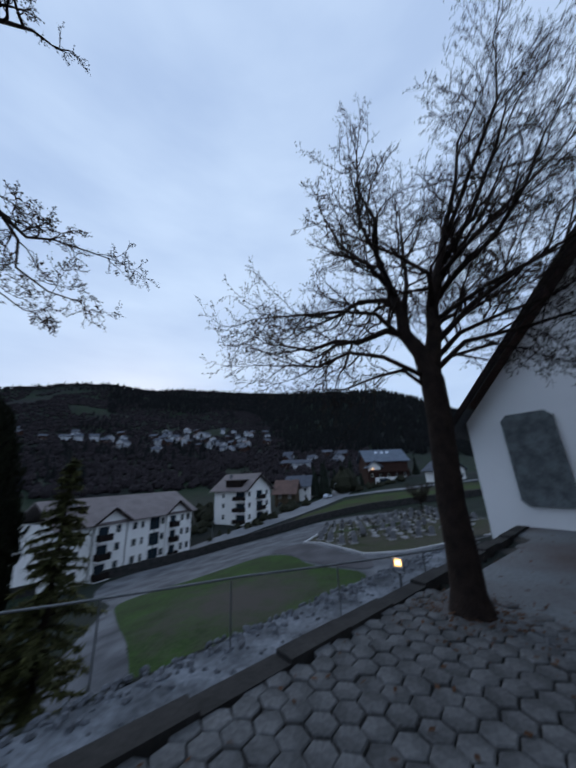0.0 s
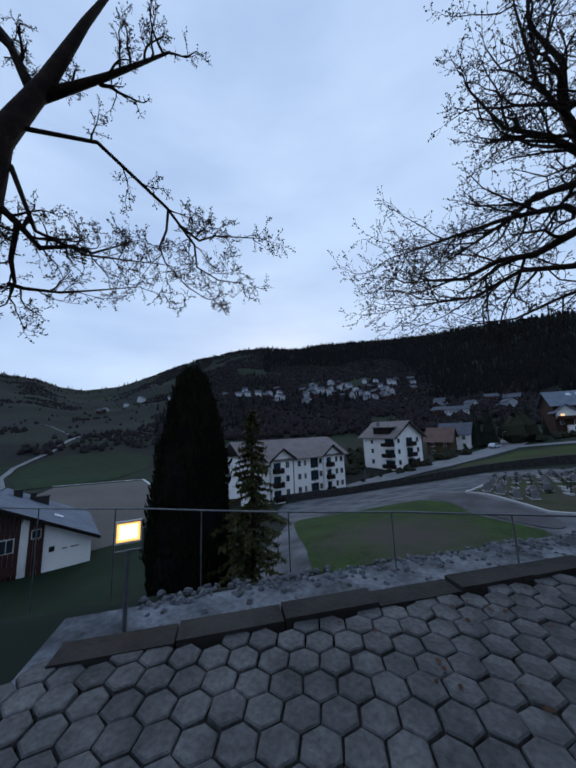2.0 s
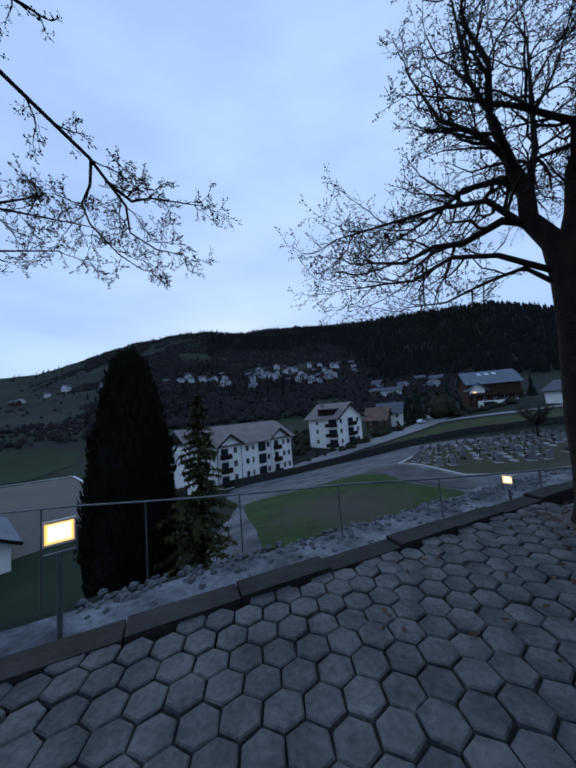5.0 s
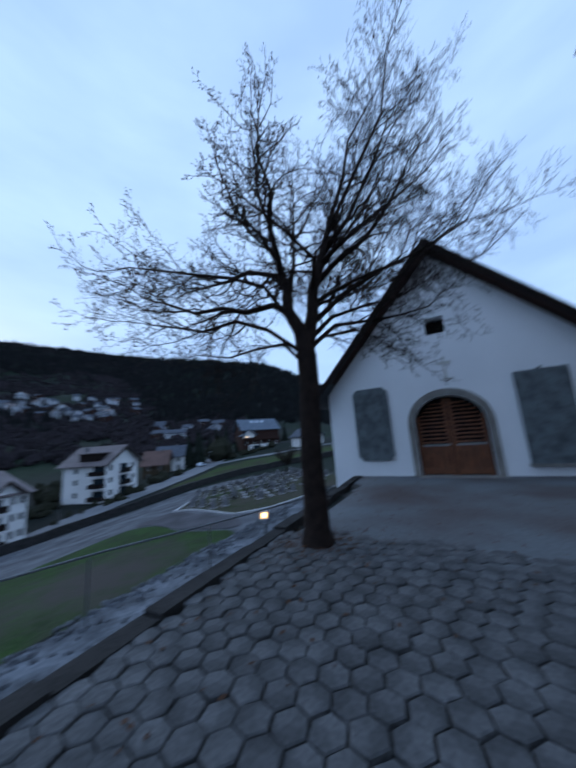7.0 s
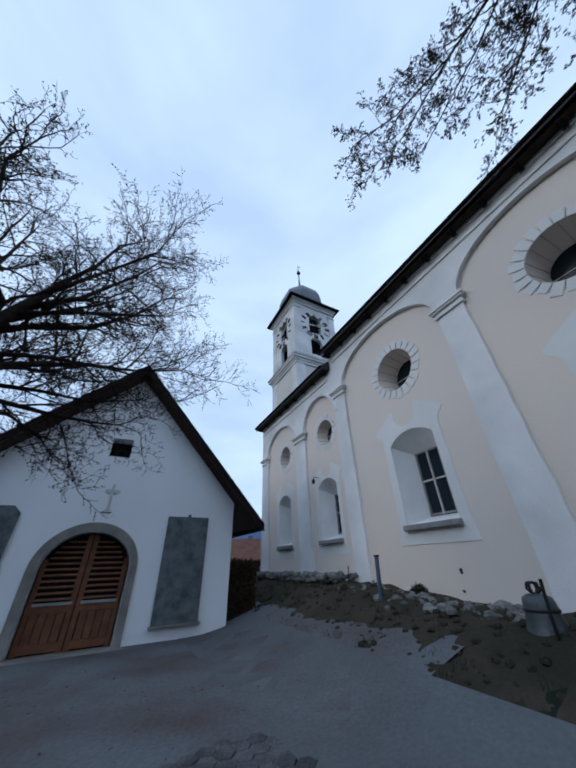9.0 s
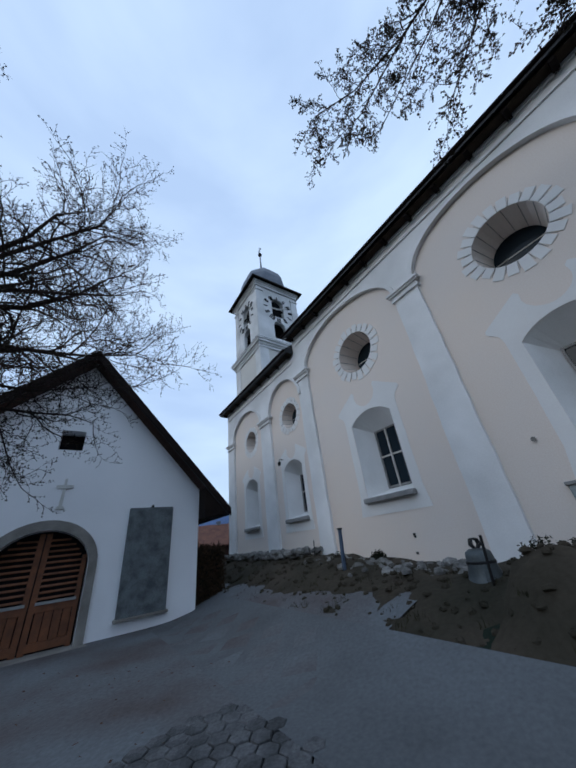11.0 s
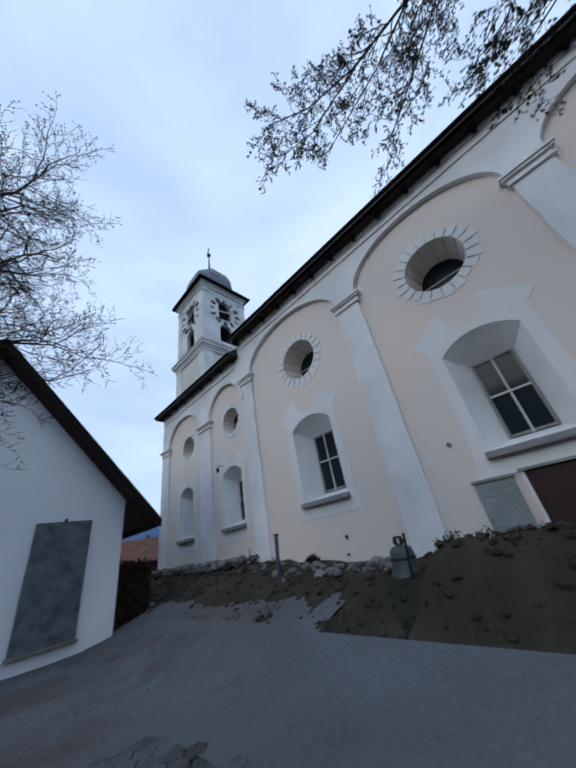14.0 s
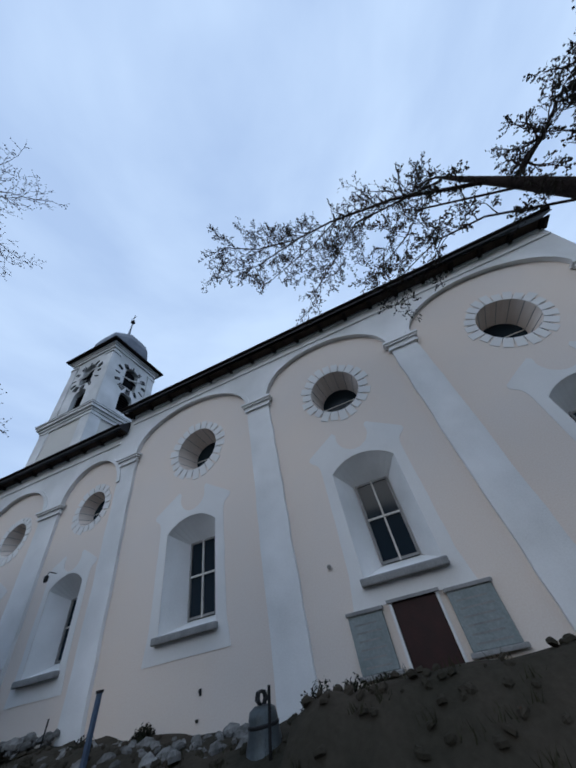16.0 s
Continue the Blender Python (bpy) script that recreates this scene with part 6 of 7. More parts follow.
def apartment_house():
    m, L = site((-31.6, 33.0), (-24.4, 52.2))
    m = pose(*m.translation[:2], -13.6, 0, 0, math.degrees(m.to_euler().z))
    h = thing("apartment_house", m, "white three-storey apartment house with grey-brown roof", "house")
    eave = 9.3
    part("wall", Shape().box(0, L, 0, 13, -1.0, eave), M_HOUSE, h)
    gable_roof(h, 0, L, 0, 13, eave, 3.6, "x", over=0.9)
    for cx, w in ((L * 0.30, 5.2), (L * 0.83, 5.0)):
        part("bay", Shape().plate([(cx - w / 2, -1), (cx + w / 2, -1), (cx + w / 2, eave), (cx, eave + 1.7), (cx - w / 2, eave)], -0.5, 4), M_HOUSE, h)
        k = 0.68
        sec = [(cx - w / 2 - .7, eave - .5), (cx, eave + 1.9), (cx + w / 2 + .7, eave - .5), (cx + w / 2 + .7, eave - .7), (cx, eave + 1.65), (cx - w / 2 - .7, eave - .7)]
        part("gable_roof", Shape().loft([[(a, -1.3, b) for a, b in sec], [(a, 6, b) for a, b in sec]]), M_ROOF, h)
        part("barge_board", Shape().plate([(cx - w / 2 - .75, eave - .75), (cx, eave + 1.6), (cx + w / 2 + .75, eave - .75), (cx + w / 2 + .75, eave - .35), (cx, eave + 2.0), (cx - w / 2 - .75, eave - .35)], -1.36, -1.3), M_DARKWOOD, h)
        for k, z in enumerate((0.6, 3.4, 6.2)):
            if cx > L * 0.5:
                balcony(h, cx - 1.9, cx - 0.1, z, -0.5, 1.1)
                window(h, cx + 1.4, z + 0.9, 0.7, 1.2, -0.5)
            else:
                balcony(h, cx - 2.4, cx - 0.2, z, -0.5, 1.2)
                window(h, cx + 1.3, z + 0.9, 0.8, 1.2, -0.5)
    for z in (0.9, 3.7, 6.5):
        for x in (1.4, 3.0, L * 0.48, L * 0.54, L * 0.71, L - 1.0):
            window(h, x, z + 0.5, 0.8 if x != L * 0.54 else 0.5, 1.15)
        part("stair_glazing", Shape().box(L * 0.60, L * 0.60 + 2.2, -0.06, 0.01, z - 0.2, z + 2.0), M_GLASS, h)
    part("rear_dormer", Shape().box(4, 5, 2.2, 4, eave + .6, eave + 2.4), M_DARKWOOD, h)
    chimney(h, 3.2, 3.4, eave + 2.2)
    for s in (5.2, 11.2, 17.0):
        part("downpipe", Shape().tube([(s, -0.08, 0), (s, -0.08, eave)], [0.06, 0.06], 6), M_IRON, h)


def corner_house():
    (cx, cy), (lx, ly) = far(-17.6, 62.8), far(-25.8, 66.6)
    ang = math.degrees(math.atan2(cy - ly, cx - lx))
    L = math.hypot(cx - lx, cy - ly)
    h = thing("white_house", pose(lx, ly, -10.7, 0, 0, ang), "white four-storey house with timber balconies", "house")
    eave, d = 9.4, 11.5
    part("wall", Shape().box(0, L, 0, d, -1.5, eave), M_HOUSE, h)
    # gable end towards the road
    part("gable", Shape().add([(L, 0, eave), (L, d, eave), (L, d / 2, eave + 3.9), (L - .3, 0, eave), (L - .3, d, eave), (L - .3, d / 2, eave + 3.9)], [(0, 1, 2), (5, 4, 3), (0, 2, 5, 3), (1, 4, 5, 2), (0, 3, 4, 1)]), M_HOUSE, h)
    roof = gable_roof(h, 0, L, 0, d, eave + 0.3, 3.9, "x", over=1.1)
    for s in (-1, 1):
        y_ = d / 2 + s * (d / 2 + 1.1)
        part("barge_board", Shape().add([(L + 1.12, d / 2, eave + 3.95), (L + 1.12, y_, eave - .7), (L + 1.12, y_, eave - 1.1), (L + 1.12, d / 2, eave + 3.45), (L + 1.18, d / 2, eave + 3.95), (L + 1.18, y_, eave - .7), (L + 1.18, y_, eave - 1.1), (L + 1.18, d / 2, eave + 3.45)],
                                      [(0, 1, 2, 3), (7, 6, 5, 4), (0, 4, 5, 1), (3, 2, 6, 7), (1, 5, 6, 2), (0, 3, 7, 4)]), M_DARKWOOD, roof)
    part("roof_terrace", Shape().box(4.2, 10.0, 0.2, 4.2, eave + 0.55, eave + 2.35), M_DARKWOOD, h, "dark roof loggia")
    part("roof_terrace_cover", Shape().box(3.9, 10.4, -0.2, 4.6, eave + 2.35, eave + 2.6), M_ROOF, h)
    for z in (1.5, 4.5):
        window(h, 3.6, z, 0.9, 1.2)
    window(h, 3.6, 7.2, 0.9, 1.0)
    for z in (0.7, 3.6, 6.5):
        balcony(h, L - 3.6, L + 0.0, z, 0.0, 1.5)
    for z in (0.9, 3.8, 6.7):
        b = part("balcony", Shape().box(L, L + 1.3, d * .40, d * .66, z - .16, z).box(L + 1.24, L + 1.3, d * .40, d * .66, z, z + 1.0), M_DARKWOOD, h)
        part("opening", Shape().box(L - .01, L + 0.05, d * .42, d * .64, z, z + 2.1), M_GLASS, b)
        for y_ in (1.6, d - 1.9):
            w = part("window", Shape().box(L - .02, L + .05, y_ - .55, y_ + .55, z + .7, z + 2.1), M_FRAME, h)
            part("pane", Shape().box(L + .04, L + .07, y_ - .45, y_ + .45, z + .8, z + 2.0), M_GLASS, w)
    chimney(h, 2.6, 4.0, eave + 2.6)


def plain_house(name, at, w, d, h, rise, turn, wall, roof, label, along="x", floors=2, cols=3, base=None, group=""):
    x, y = far(*at)
    t = thing(name, pose(x, y, ground_z(x, y) if base is None else base, 0, 0, turn), label, "house", group)
    part("wall", Shape().box(-w / 2, w / 2, 0, d, -2.5, h), wall, t)
    if along == "y":
        part("gable", Shape().plate([(-w / 2, h), (w / 2, h), (0, h + rise)], 0.0, d), wall, t)
    else:
        part("gable", Shape().add([(-w / 2, 0, h), (-w / 2, d, h), (-w / 2, d / 2, h + rise), (w / 2, 0, h), (w / 2, d, h), (w / 2, d / 2, h + rise)], [(0, 1, 2), (5, 4, 3), (0, 2, 5, 3), (1, 4, 5, 2), (0, 3, 4, 1)]), wall, t)
    gable_roof(t, -w / 2, w / 2, 0, d, h + 0.34, rise, along, roof, over=0.9)
    for f in range(floors):
        z = 0.9 + f * (h - 0.4) / floors
        for c in range(cols):
            window(t, -w / 2 + (c + 0.5) * w / cols, z, 0.9, 1.15)
    chimney(t, w * .2, d * .5, h + rise * .8)
    return t


def chalet():
    t = plain_house("chalet", (19.4, 101), 17.5, 13, 7.4, 4.6, 9, M_CHALET, M_PALEROOF, "large dark red timber chalet with pale grey roof", "x", 1, 5, base=-1.0)
    for x in (-3.5, -0.9, 1.6):
        part("skylight", Shape().add([(x, 3.9, 10.5), (x + 1.2, 3.9, 10.5), (x + 1.2, 5.1, 11.35), (x, 5.1, 11.35), (x, 3.8, 10.62), (x + 1.2, 3.8, 10.62), (x + 1.2, 5.0, 11.47), (x, 5.0, 11.47)], [(0, 3, 2, 1), (4, 5, 6, 7), (0, 1, 5, 4), (1, 2, 6, 5), (2, 3, 7, 6), (3, 0, 4, 7)]), M_ICE, t, "pale skylight")
    part("base_storey", Shape().box(-6, 7.0, -1.2, 0, -3.0, 0.6), M_HOUSE, t, "white rendered base storey")
    for x0, x1 in ((-4.5, -1.0), (2.0, 3.4)):
        part("opening", Shape().box(x0, x1, -1.27, -1.19, -1.5, 0.2), M_GLASS, t)
    part("balcony", Shape().box(-8.6, 8.6, -1.5, 0, 2.55, 2.75).box(-8.6, 8.6, -1.5, -1.42, 2.75, 3.7), M_CHALET, t)
    part("porch_gable", Shape().plate([(-8.4, 2.9), (-3.4, 2.9), (-3.4, 5.2), (-5.9, 7.2), (-8.4, 5.2)], -1.0, 3), M_HOUSE, t, "white front gable")
    sec = [(-9.4, 4.7), (-5.9, 7.7), (-2.4, 4.7), (-2.4, 4.45), (-5.9, 7.4), (-9.4, 4.45)]
    part("porch_roof", Shape().loft([[(a, -2.0, b) for a, b in sec], [(a, 4, b) for a, b in sec]]), M_PALEROOF, t)
    part("lit_window", Shape().box(-7.4, -6.4, -1.06, -0.99, 3.5, 4.3), M_GLOWWIN, t, "small lit window")


apartment_house()
corner_house()
chalet()
plain_house("ochre_house", (-12.3, 83.1), 7.4, 9, 5.3, 3.9, -6, M_YELLOW, M_BROWNROOF, "ochre rendered house with brown tile roof", "x", 2, 2, base=-9.2, group="lane houses")
plain_house("grey_roof_house", (-9.3, 89.2), 9, 9, 5.4, 3.4, -6, M_HOUSE, M_ROOF2, "white house with a pale grey roof", "x", 2, 3, base=-7.4, group="lane houses")
plain_house("timber_house", (31.5, 80), 8, 9, 3.6, 2.6, 25, M_HOUSE, M_ROOF2, "white and dark timber house behind the chapel", "y", 1, 3, group="lane houses")


def near_house():
    """The wide house at the foot of the slope: white gable end with brown boards, low grey roof."""
    h = thing("low_house", pose(-44.4, 7.5, -13.9, 0, 0, 74), "wide white house with brown boards and low grey roof", "house")
    half, eave, ridge, deep = 9.1, 3.75, 8.5, 12.5
    k = (ridge - eave) / half
    gable = [(-half, -2), (half, -2), (half, eave), (0, ridge), (-half, eave)]
    part("wall", Shape().plate(gable, 0.0, deep), M_HOUSE, h)
    e = half + 0.8
    sec = [(-e, eave - 0.8 * k + 0.3), (0, ridge + 0.3), (e, eave - 0.8 * k + 0.3), (e, eave - 0.8 * k + 0.05), (0, ridge + 0.02), (-e, eave - 0.8 * k + 0.05)]
    roof = part("roof", Shape().loft([[(a, -1.0, z) for a, z in sec], [(a, deep + 0.8, z) for a, z in sec]]), M_PALEROOF, h, "low pitched blue-grey roof")
    for sg in (-1, 1):
        brd = [(0, ridge + 0.34), (sg * e, eave - 0.8 * k + 0.34), (sg * e, eave - 0.8 * k - 0.06), (0, ridge - 0.1)]
        part("barge_board", Shape().plate(brd, -1.06, -1.0), M_DARKWOOD, roof)
        part("gutter", Shape().tube([(sg * (e + 0.06), -0.9, eave - 0.8 * k + 0.12), (sg * (e + 0.06), deep + 0.7, eave - 0.8 * k + 0.12)], [0.08, 0.08], 8), M_IRON, roof)
    for x0, x1 in ((3.25, 4.6), (-4.0, 2.55)):
        n = max(3, round((x1 - x0) / 0.4))
        for i in range(n):
            a, b = x0 + (x1 - x0) * i / n, x0 + (x1 - x0) * (i + 0.94) / n
            part("wall_board", Shape().plate([(a, -1.2), (b, -1.2), (b, ridge - k * max(abs(a), abs(b)) - 0.12), (a, ridge - k * max(abs(a), abs(b)) - 0.12)], -0.1, -0.01), M_REDDOOR, h, "dark red-brown vertical board" if i == 0 else "")
    window(h, 1.5, 3.6, 1.1, 1.3, -0.11)
    window(h, 3.9, 4.6, 0.7, 0.8, -0.11)
    part("house_sign", Shape().box(5.1, 5.6, -0.12, -0.01, 2.75, 3.3, 0.02), M_IRON, h, "small dark square sign")
    for x, w in ((6.3, 0.5), (7.1, 0.8)):
        part("faded_mark", Shape().box(x, x + w, -0.012, 0.004, 2.75, 2.9), M_GRAVE, h, "faint faded lettering as bars")
    part("rail", Shape().box(-4.5, 2.6, -1.2, -1.12, 1.6, 2.5), M_CHALET, h, "brown timber balcony rail")
    for x, y, w in ((1.5, 9.0, 0.45), (3.0, 10.0, 0.3), (4.0, 9.4, 0.75)):
        z = ridge - k * abs(x)
        part("chimney", Shape().box(x - w, x + w, y - .35, y + .35, z - .5, z + 1.1).box(x - w - .1, x + w + .1, y - .45, y + .45, z + 1.1, z + 1.22), M_KERB, roof)
    part("skylight", Shape().add([(5.4, 3.0, ridge - 5.4 * k + 0.33), (6.3, 3.0, ridge - 6.3 * k + 0.33), (6.3, 4.0, ridge - 6.3 * k + 0.33), (5.4, 4.0, ridge - 5.4 * k + 0.33), (5.4, 3.0, ridge - 5.4 * k + 0.42), (6.3, 3.0, ridge - 6.3 * k + 0.42), (6.3, 4.0, ridge - 6.3 * k + 0.42), (5.4, 4.0, ridge - 5.4 * k + 0.42)],
                                     [(0, 3, 2, 1), (4, 5, 6, 7), (0, 1, 5, 4), (1, 2, 6, 5), (2, 3, 7, 6), (3, 0, 4, 7)]), M_ICE, roof, "pale skylight")


near_house()


def parked_car():
    x, y = far(-0.6, 87.5)
    c = thing("parked_car", pose(x, y, ground_z(x, y) + 0.14, 0, 0, 62), "small pale car parked by the road", "car")
    prof = [(-2.0, 0.35), (2.0, 0.35), (2.05, 0.75), (1.2, 0.9), (0.6, 1.4), (-1.2, 1.45), (-1.9, 0.95), (-2.05, 0.8)]
    part("body", Shape().plate(prof, -0.82, 0.82), M_ICE, c)
    part("glazing", Shape().plate([(1.05, 0.93), (0.55, 1.33), (-1.15, 1.38), (-1.7, 0.96)], -0.84, 0.84), M_GLASS, c)
    for a in (-1.3, 1.3):
        for b in (-0.84, 0.66):
            w = part("wheel", Shape().loft([[(a + 0.32 * math.cos(t), y_, 0.32 + 0.32 * math.sin(t)) for t in [math.pi * i / 6 for i in range(12)]] for y_ in (b, b + 0.2)]), M_IRON, c)


parked_car()


def street_lamp(at):
    x, y = far(*at)
    l = thing("street_lamp", pose(x, y, ground_z(x, y)), "slim grey street lamp beside the road", "lamp", "street lamps")
    part("pole", Shape().tube([(0, 0, 0), (0, 0, 4.8), (0.4, 0, 5.0)], [0.06, 0.045, 0.04], 8), M_GALV, l)
    part("head", Shape().box(0.3, 0.95, -0.12, 0.12, 4.95, 5.08, 0.02), M_ICE, l)


street_lamp((-21.6, 55.2))
street_lamp((1.2, 85.0))


# ---- village on the far slope ----
def village():
    rng = random.Random(17)
    kinds = []
    for wall, roof, lab in ((M_FARWALL, M_ROOF2, "distant white village house with grey roof"), (M_FARWALL, M_ROOF, "distant white village house with brown roof"), (M_CHALET, M_ROOF2, "distant dark timber village house")):
        kinds.append(plain_house("village_house", (-180 - 6 * len(kinds), 330), 11, 10, 6.5, 3.4, 28, wall, roof, lab, "y" if len(kinds) % 2 else "x", 2, 3, group="hillside village"))
    spots = []
    for az0, az1, r0, r1, n in ((11, 19, 285, 440, 24), (19, 33, 290, 430, 36), (33, 44, 310, 400, 10), (45, 58, 330, 440, 10), (3, 8, 195, 260, 8), (-3, 2, 200, 260, 5), (62, 70, 430, 520, 4)):
        for _ in range(n):
            az, r = radians(rng.uniform(az0, az1)), rng.uniform(r0, r1)
            p = (-r * math.sin(az), r * math.cos(az))
            if all(math.hypot(p[0] - q[0], p[1] - q[1]) > 10 for q in spots):
                spots.append(p)
    for x, y in spots:
        gx, gy = far(x, y)
        az = math.degrees(math.atan2(-gx, gy))
        k = rng.uniform(0.6, 1.05)
        copy_thing(kinds[rng.choice((0, 0, 1, 2, 2))], pose(gx, gy, ground_z(gx, gy) + 0.5, 0, 0, az + rng.uniform(-60, 60)) @ Matrix.Diagonal((k, k * rng.uniform(0.8, 1.2), rng.uniform(0.6, 1.1), 1)))
    return spots


VILLAGE = village()
plain_house("hillside_flats", (-16.8, 191.6), 16, 10, 9.2, 2.6, 5, M_FARWALL, M_ROOF2, "terraced hillside flats with rows of windows", "x", 3, 6, base=2.6, group="hillside flats")
plain_house("hillside_flats", (4.9, 215), 8, 9, 9, 2.4, -4, M_FARWALL, M_ROOF2, "narrow pale hillside flats beside dark trees", "x", 3, 3, base=4.0, group="hillside flats")
plain_house("red_roof_house", (41, 17.5), 12, 10, 3.2, 3.0, -60, M_CHALET, M_REDROOF, "dark timber house with a red tile roof", "x", 1, 3, base=-0.6, group="lane houses")


def far_mountain():
    """A ridge far across the valley, beyond the church corner, its haze painted as blue."""
    s = Shape()
    n = 40
    for i in range(n):
        az = radians(-95 + 55 * i / (n - 1))
        h = 255 + 60 * noise.noise((i * 0.17, 3, 0)) + 40 * noise.noise((i * 0.6, 5, 0))
        for r, z in ((2300, -60), (2500, h * 0.5), (2700, h), (2900, -60)):
            s.v.append((-r * math.sin(az), r * math.cos(az), z))
    for i in range(n - 1):
        for k in range(3):
            a = i * 4 + k
            s.f.append((a, a + 4, a + 5, a + 1))
    tagged(quick("backdrop", s, M_HAZE, smooth=True), "mountain ridge across the valley, haze painted in as blue", "mountain", kind="structure")


far_mountain()


# ---- woods ----
def conifer_into(s, x, y, z, h, r, rng, tiers=3):
    n = 6
    ph = rng.uniform(0, 6)
    for k in range(tiers):
        z0 = z + h * (0.08 + 0.27 * k)
        z1 = z + h * (0.55 + 0.45 * (k + 1) / tiers)
        rr = r * (1 - 0.27 * k)
        base = [(x + rr * rng.uniform(.75, 1.15) * math.cos(ph + 2 * math.pi * i / n), y + rr * rng.uniform(.75, 1.15) * math.sin(ph + 2 * math.pi * i / n), z0 - rng.uniform(0, 0.06) * h) for i in range(n)]
        s.add([*base, (x, y, z1)], [(i, (i + 1) % n, n) for i in range(n)])


def scrub_into(s, x, y, z, h, r, rng):
    n = 6
    rings = []
    for f, k in ((0.0, 0.45), (0.35, 1.0), (0.7, 0.8), (1.0, 0.2)):
        rings.append([(x + r * k * rng.uniform(.7, 1.25) * math.cos(2 * math.pi * i / n), y + r * k * rng.uniform(.7, 1.25) * math.sin(2 * math.pi * i / n), z + h * f * rng.uniform(.85, 1.15)) for i in range(n)])
    s.loft(rings, caps=False)


def build_woods():
    rng = random.Random(31)
    fir, scrub = Shape(), Shape()
    n_fir = n_scrub = 0
    near_village = [far(*p) for p in VILLAGE]
    for _ in range(90000):
        az = rng.uniform(-36, 84)
        r = math.sqrt(rng.uniform(200 ** 2, 1190 ** 2))
        x, y = -r * math.sin(radians(az)), r * math.cos(radians(az))
        f = r / (SPREAD * (850 + 60 * math.sin(az / 9.0)))
        m = noise.noise((x / 150, y / 150, 7)) * 0.5 + noise.noise((x / 45, y / 45, 2)) * 0.25
        edge = 0.44 + 0.30 * smooth01(2, 22, az) + 0.25 * m
        want = 1.0 if f > edge + 0.12 * m and az < 40 else 0.0
        fray = az + 14 * m + 9 * (0.6 - f)
        if fray < 15 and f > 0.32 + 0.1 * m:
            want = max(want, 1.0 - smooth01(9, 15, fray))
        if f > 0.93 and az < 58:
            want = max(want, 0.55)
        if f > 0.9 and az >= 58:
            want = 0.12
        if 18 < az < 60 and f <= edge:
            want = 0.30 if m > 0.12 else 0.03
        if rng.random() < want and n_fir < 17000 and all(abs(x - a) + abs(y - b) > 11 for a, b in near_village):
            h = (rng.uniform(8, 17) if az < 45 else rng.uniform(5, 13)) * (0.7 if f > 0.93 and rng.random() < 0.4 else 1)
            conifer_into(fir, x, y, ground_z(x, y) - 1, h, h * rng.uniform(0.16, 0.24), rng)
            n_fir += 1
            continue
        ws = 0.0
        if 14 < az < 47 and 200 < r < 430 and m > -0.35:
            ws = 0.8
        elif 8 < az < 78 and m > -0.22 + 0.42 * smooth01(44, 70, az):
            ws = 0.6
        elif -8 < az <= 14 and r < 420:
            ws = 0.7
        elif az >= 60 and r > 260:
            ws = 0.55 if m > 0.14 else 0.012
        if rng.random() < ws and n_scrub < 17000 and all(abs(x - a) + abs(y - b) > 8.5 for a, b in near_village):
            h = rng.uniform(2.5, 6.5) if az < 60 else rng.uniform(2.0, 4.2)
            scrub_into(scrub, x, y, ground_z(x, y) - 0.8, h, h * rng.uniform(0.35, 0.6), rng)
            n_scrub += 1
    tagged(quick("fir_forest", fir, M_FOREST), "dark conifer forest covering the hillside", "forest", kind="stuff")
    tagged(quick("bare_woodland", scrub, M_SCRUB), "brown leafless woodland and scrub on the slopes", "woodland", kind="stuff")
    # trees and bushes between the near houses
    fir2, bush = Shape(), Shape()
    for x, y, h in ((-4.5, 93, 12.6), (-4.0, 94.5, 11.5), (-1.9, 93, 13.6), (-1.1, 94, 14.2), (-1.4, 95.5, 13), (-40, 140, 13), (-43, 146, 11), (6, 112, 12), (8.5, 116, 14), (-20, 76, 6), (10.5, 100, 7), (26, 104, 8), (5.2, 122, 13), (2.5, 125, 11), (30, 108, 10)):
        gx, gy = far(x, y)
        conifer_into(fir2, gx, gy, ground_z(gx, gy), h, h * 0.2, rng, 4)
    for x, y, h in ((-27, 64, 2.5), (-26.4, 61, 2), (-17, 61, 1.6), (-15.5, 63, 1.8), (-13.5, 66.6, 2.2), (-10.5, 74, 3), (-9, 76.5, 3), (-6.6, 80, 2.5), (-28, 70, 5), (-30, 72, 5), (-24, 73, 4), (4.2, 94, 8.5), (5.4, 95, 7.5), (9, 92, 2), (12, 92.5, 2.4), (15, 93, 2), (18, 93, 2.2), (8, 96, 3), (22, 94, 2.5), (-22.5, 56.2, 1.2), (-20.5, 58.8, 1.2), (-37, 60, 6), (-34, 66, 6), (-42, 62, 7), (-46, 55, 6)):
        gx, gy = far(x, y)
        for _ in range(4):
            scrub_into(bush, gx + rng.gauss(0, 0.8), gy + rng.gauss(0, 0.8), ground_z(gx, gy) - 0.3, h * rng.uniform(.7, 1.1), h * 0.5, rng)
    tagged(quick("garden_firs", fir2, M_CONIFER), "dark conifers among the houses", "trees", kind="stuff")
    tagged(quick("garden_bushes", bush, M_HEDGE), "dark bushes around the houses", "bushes", kind="stuff")


build_woods()


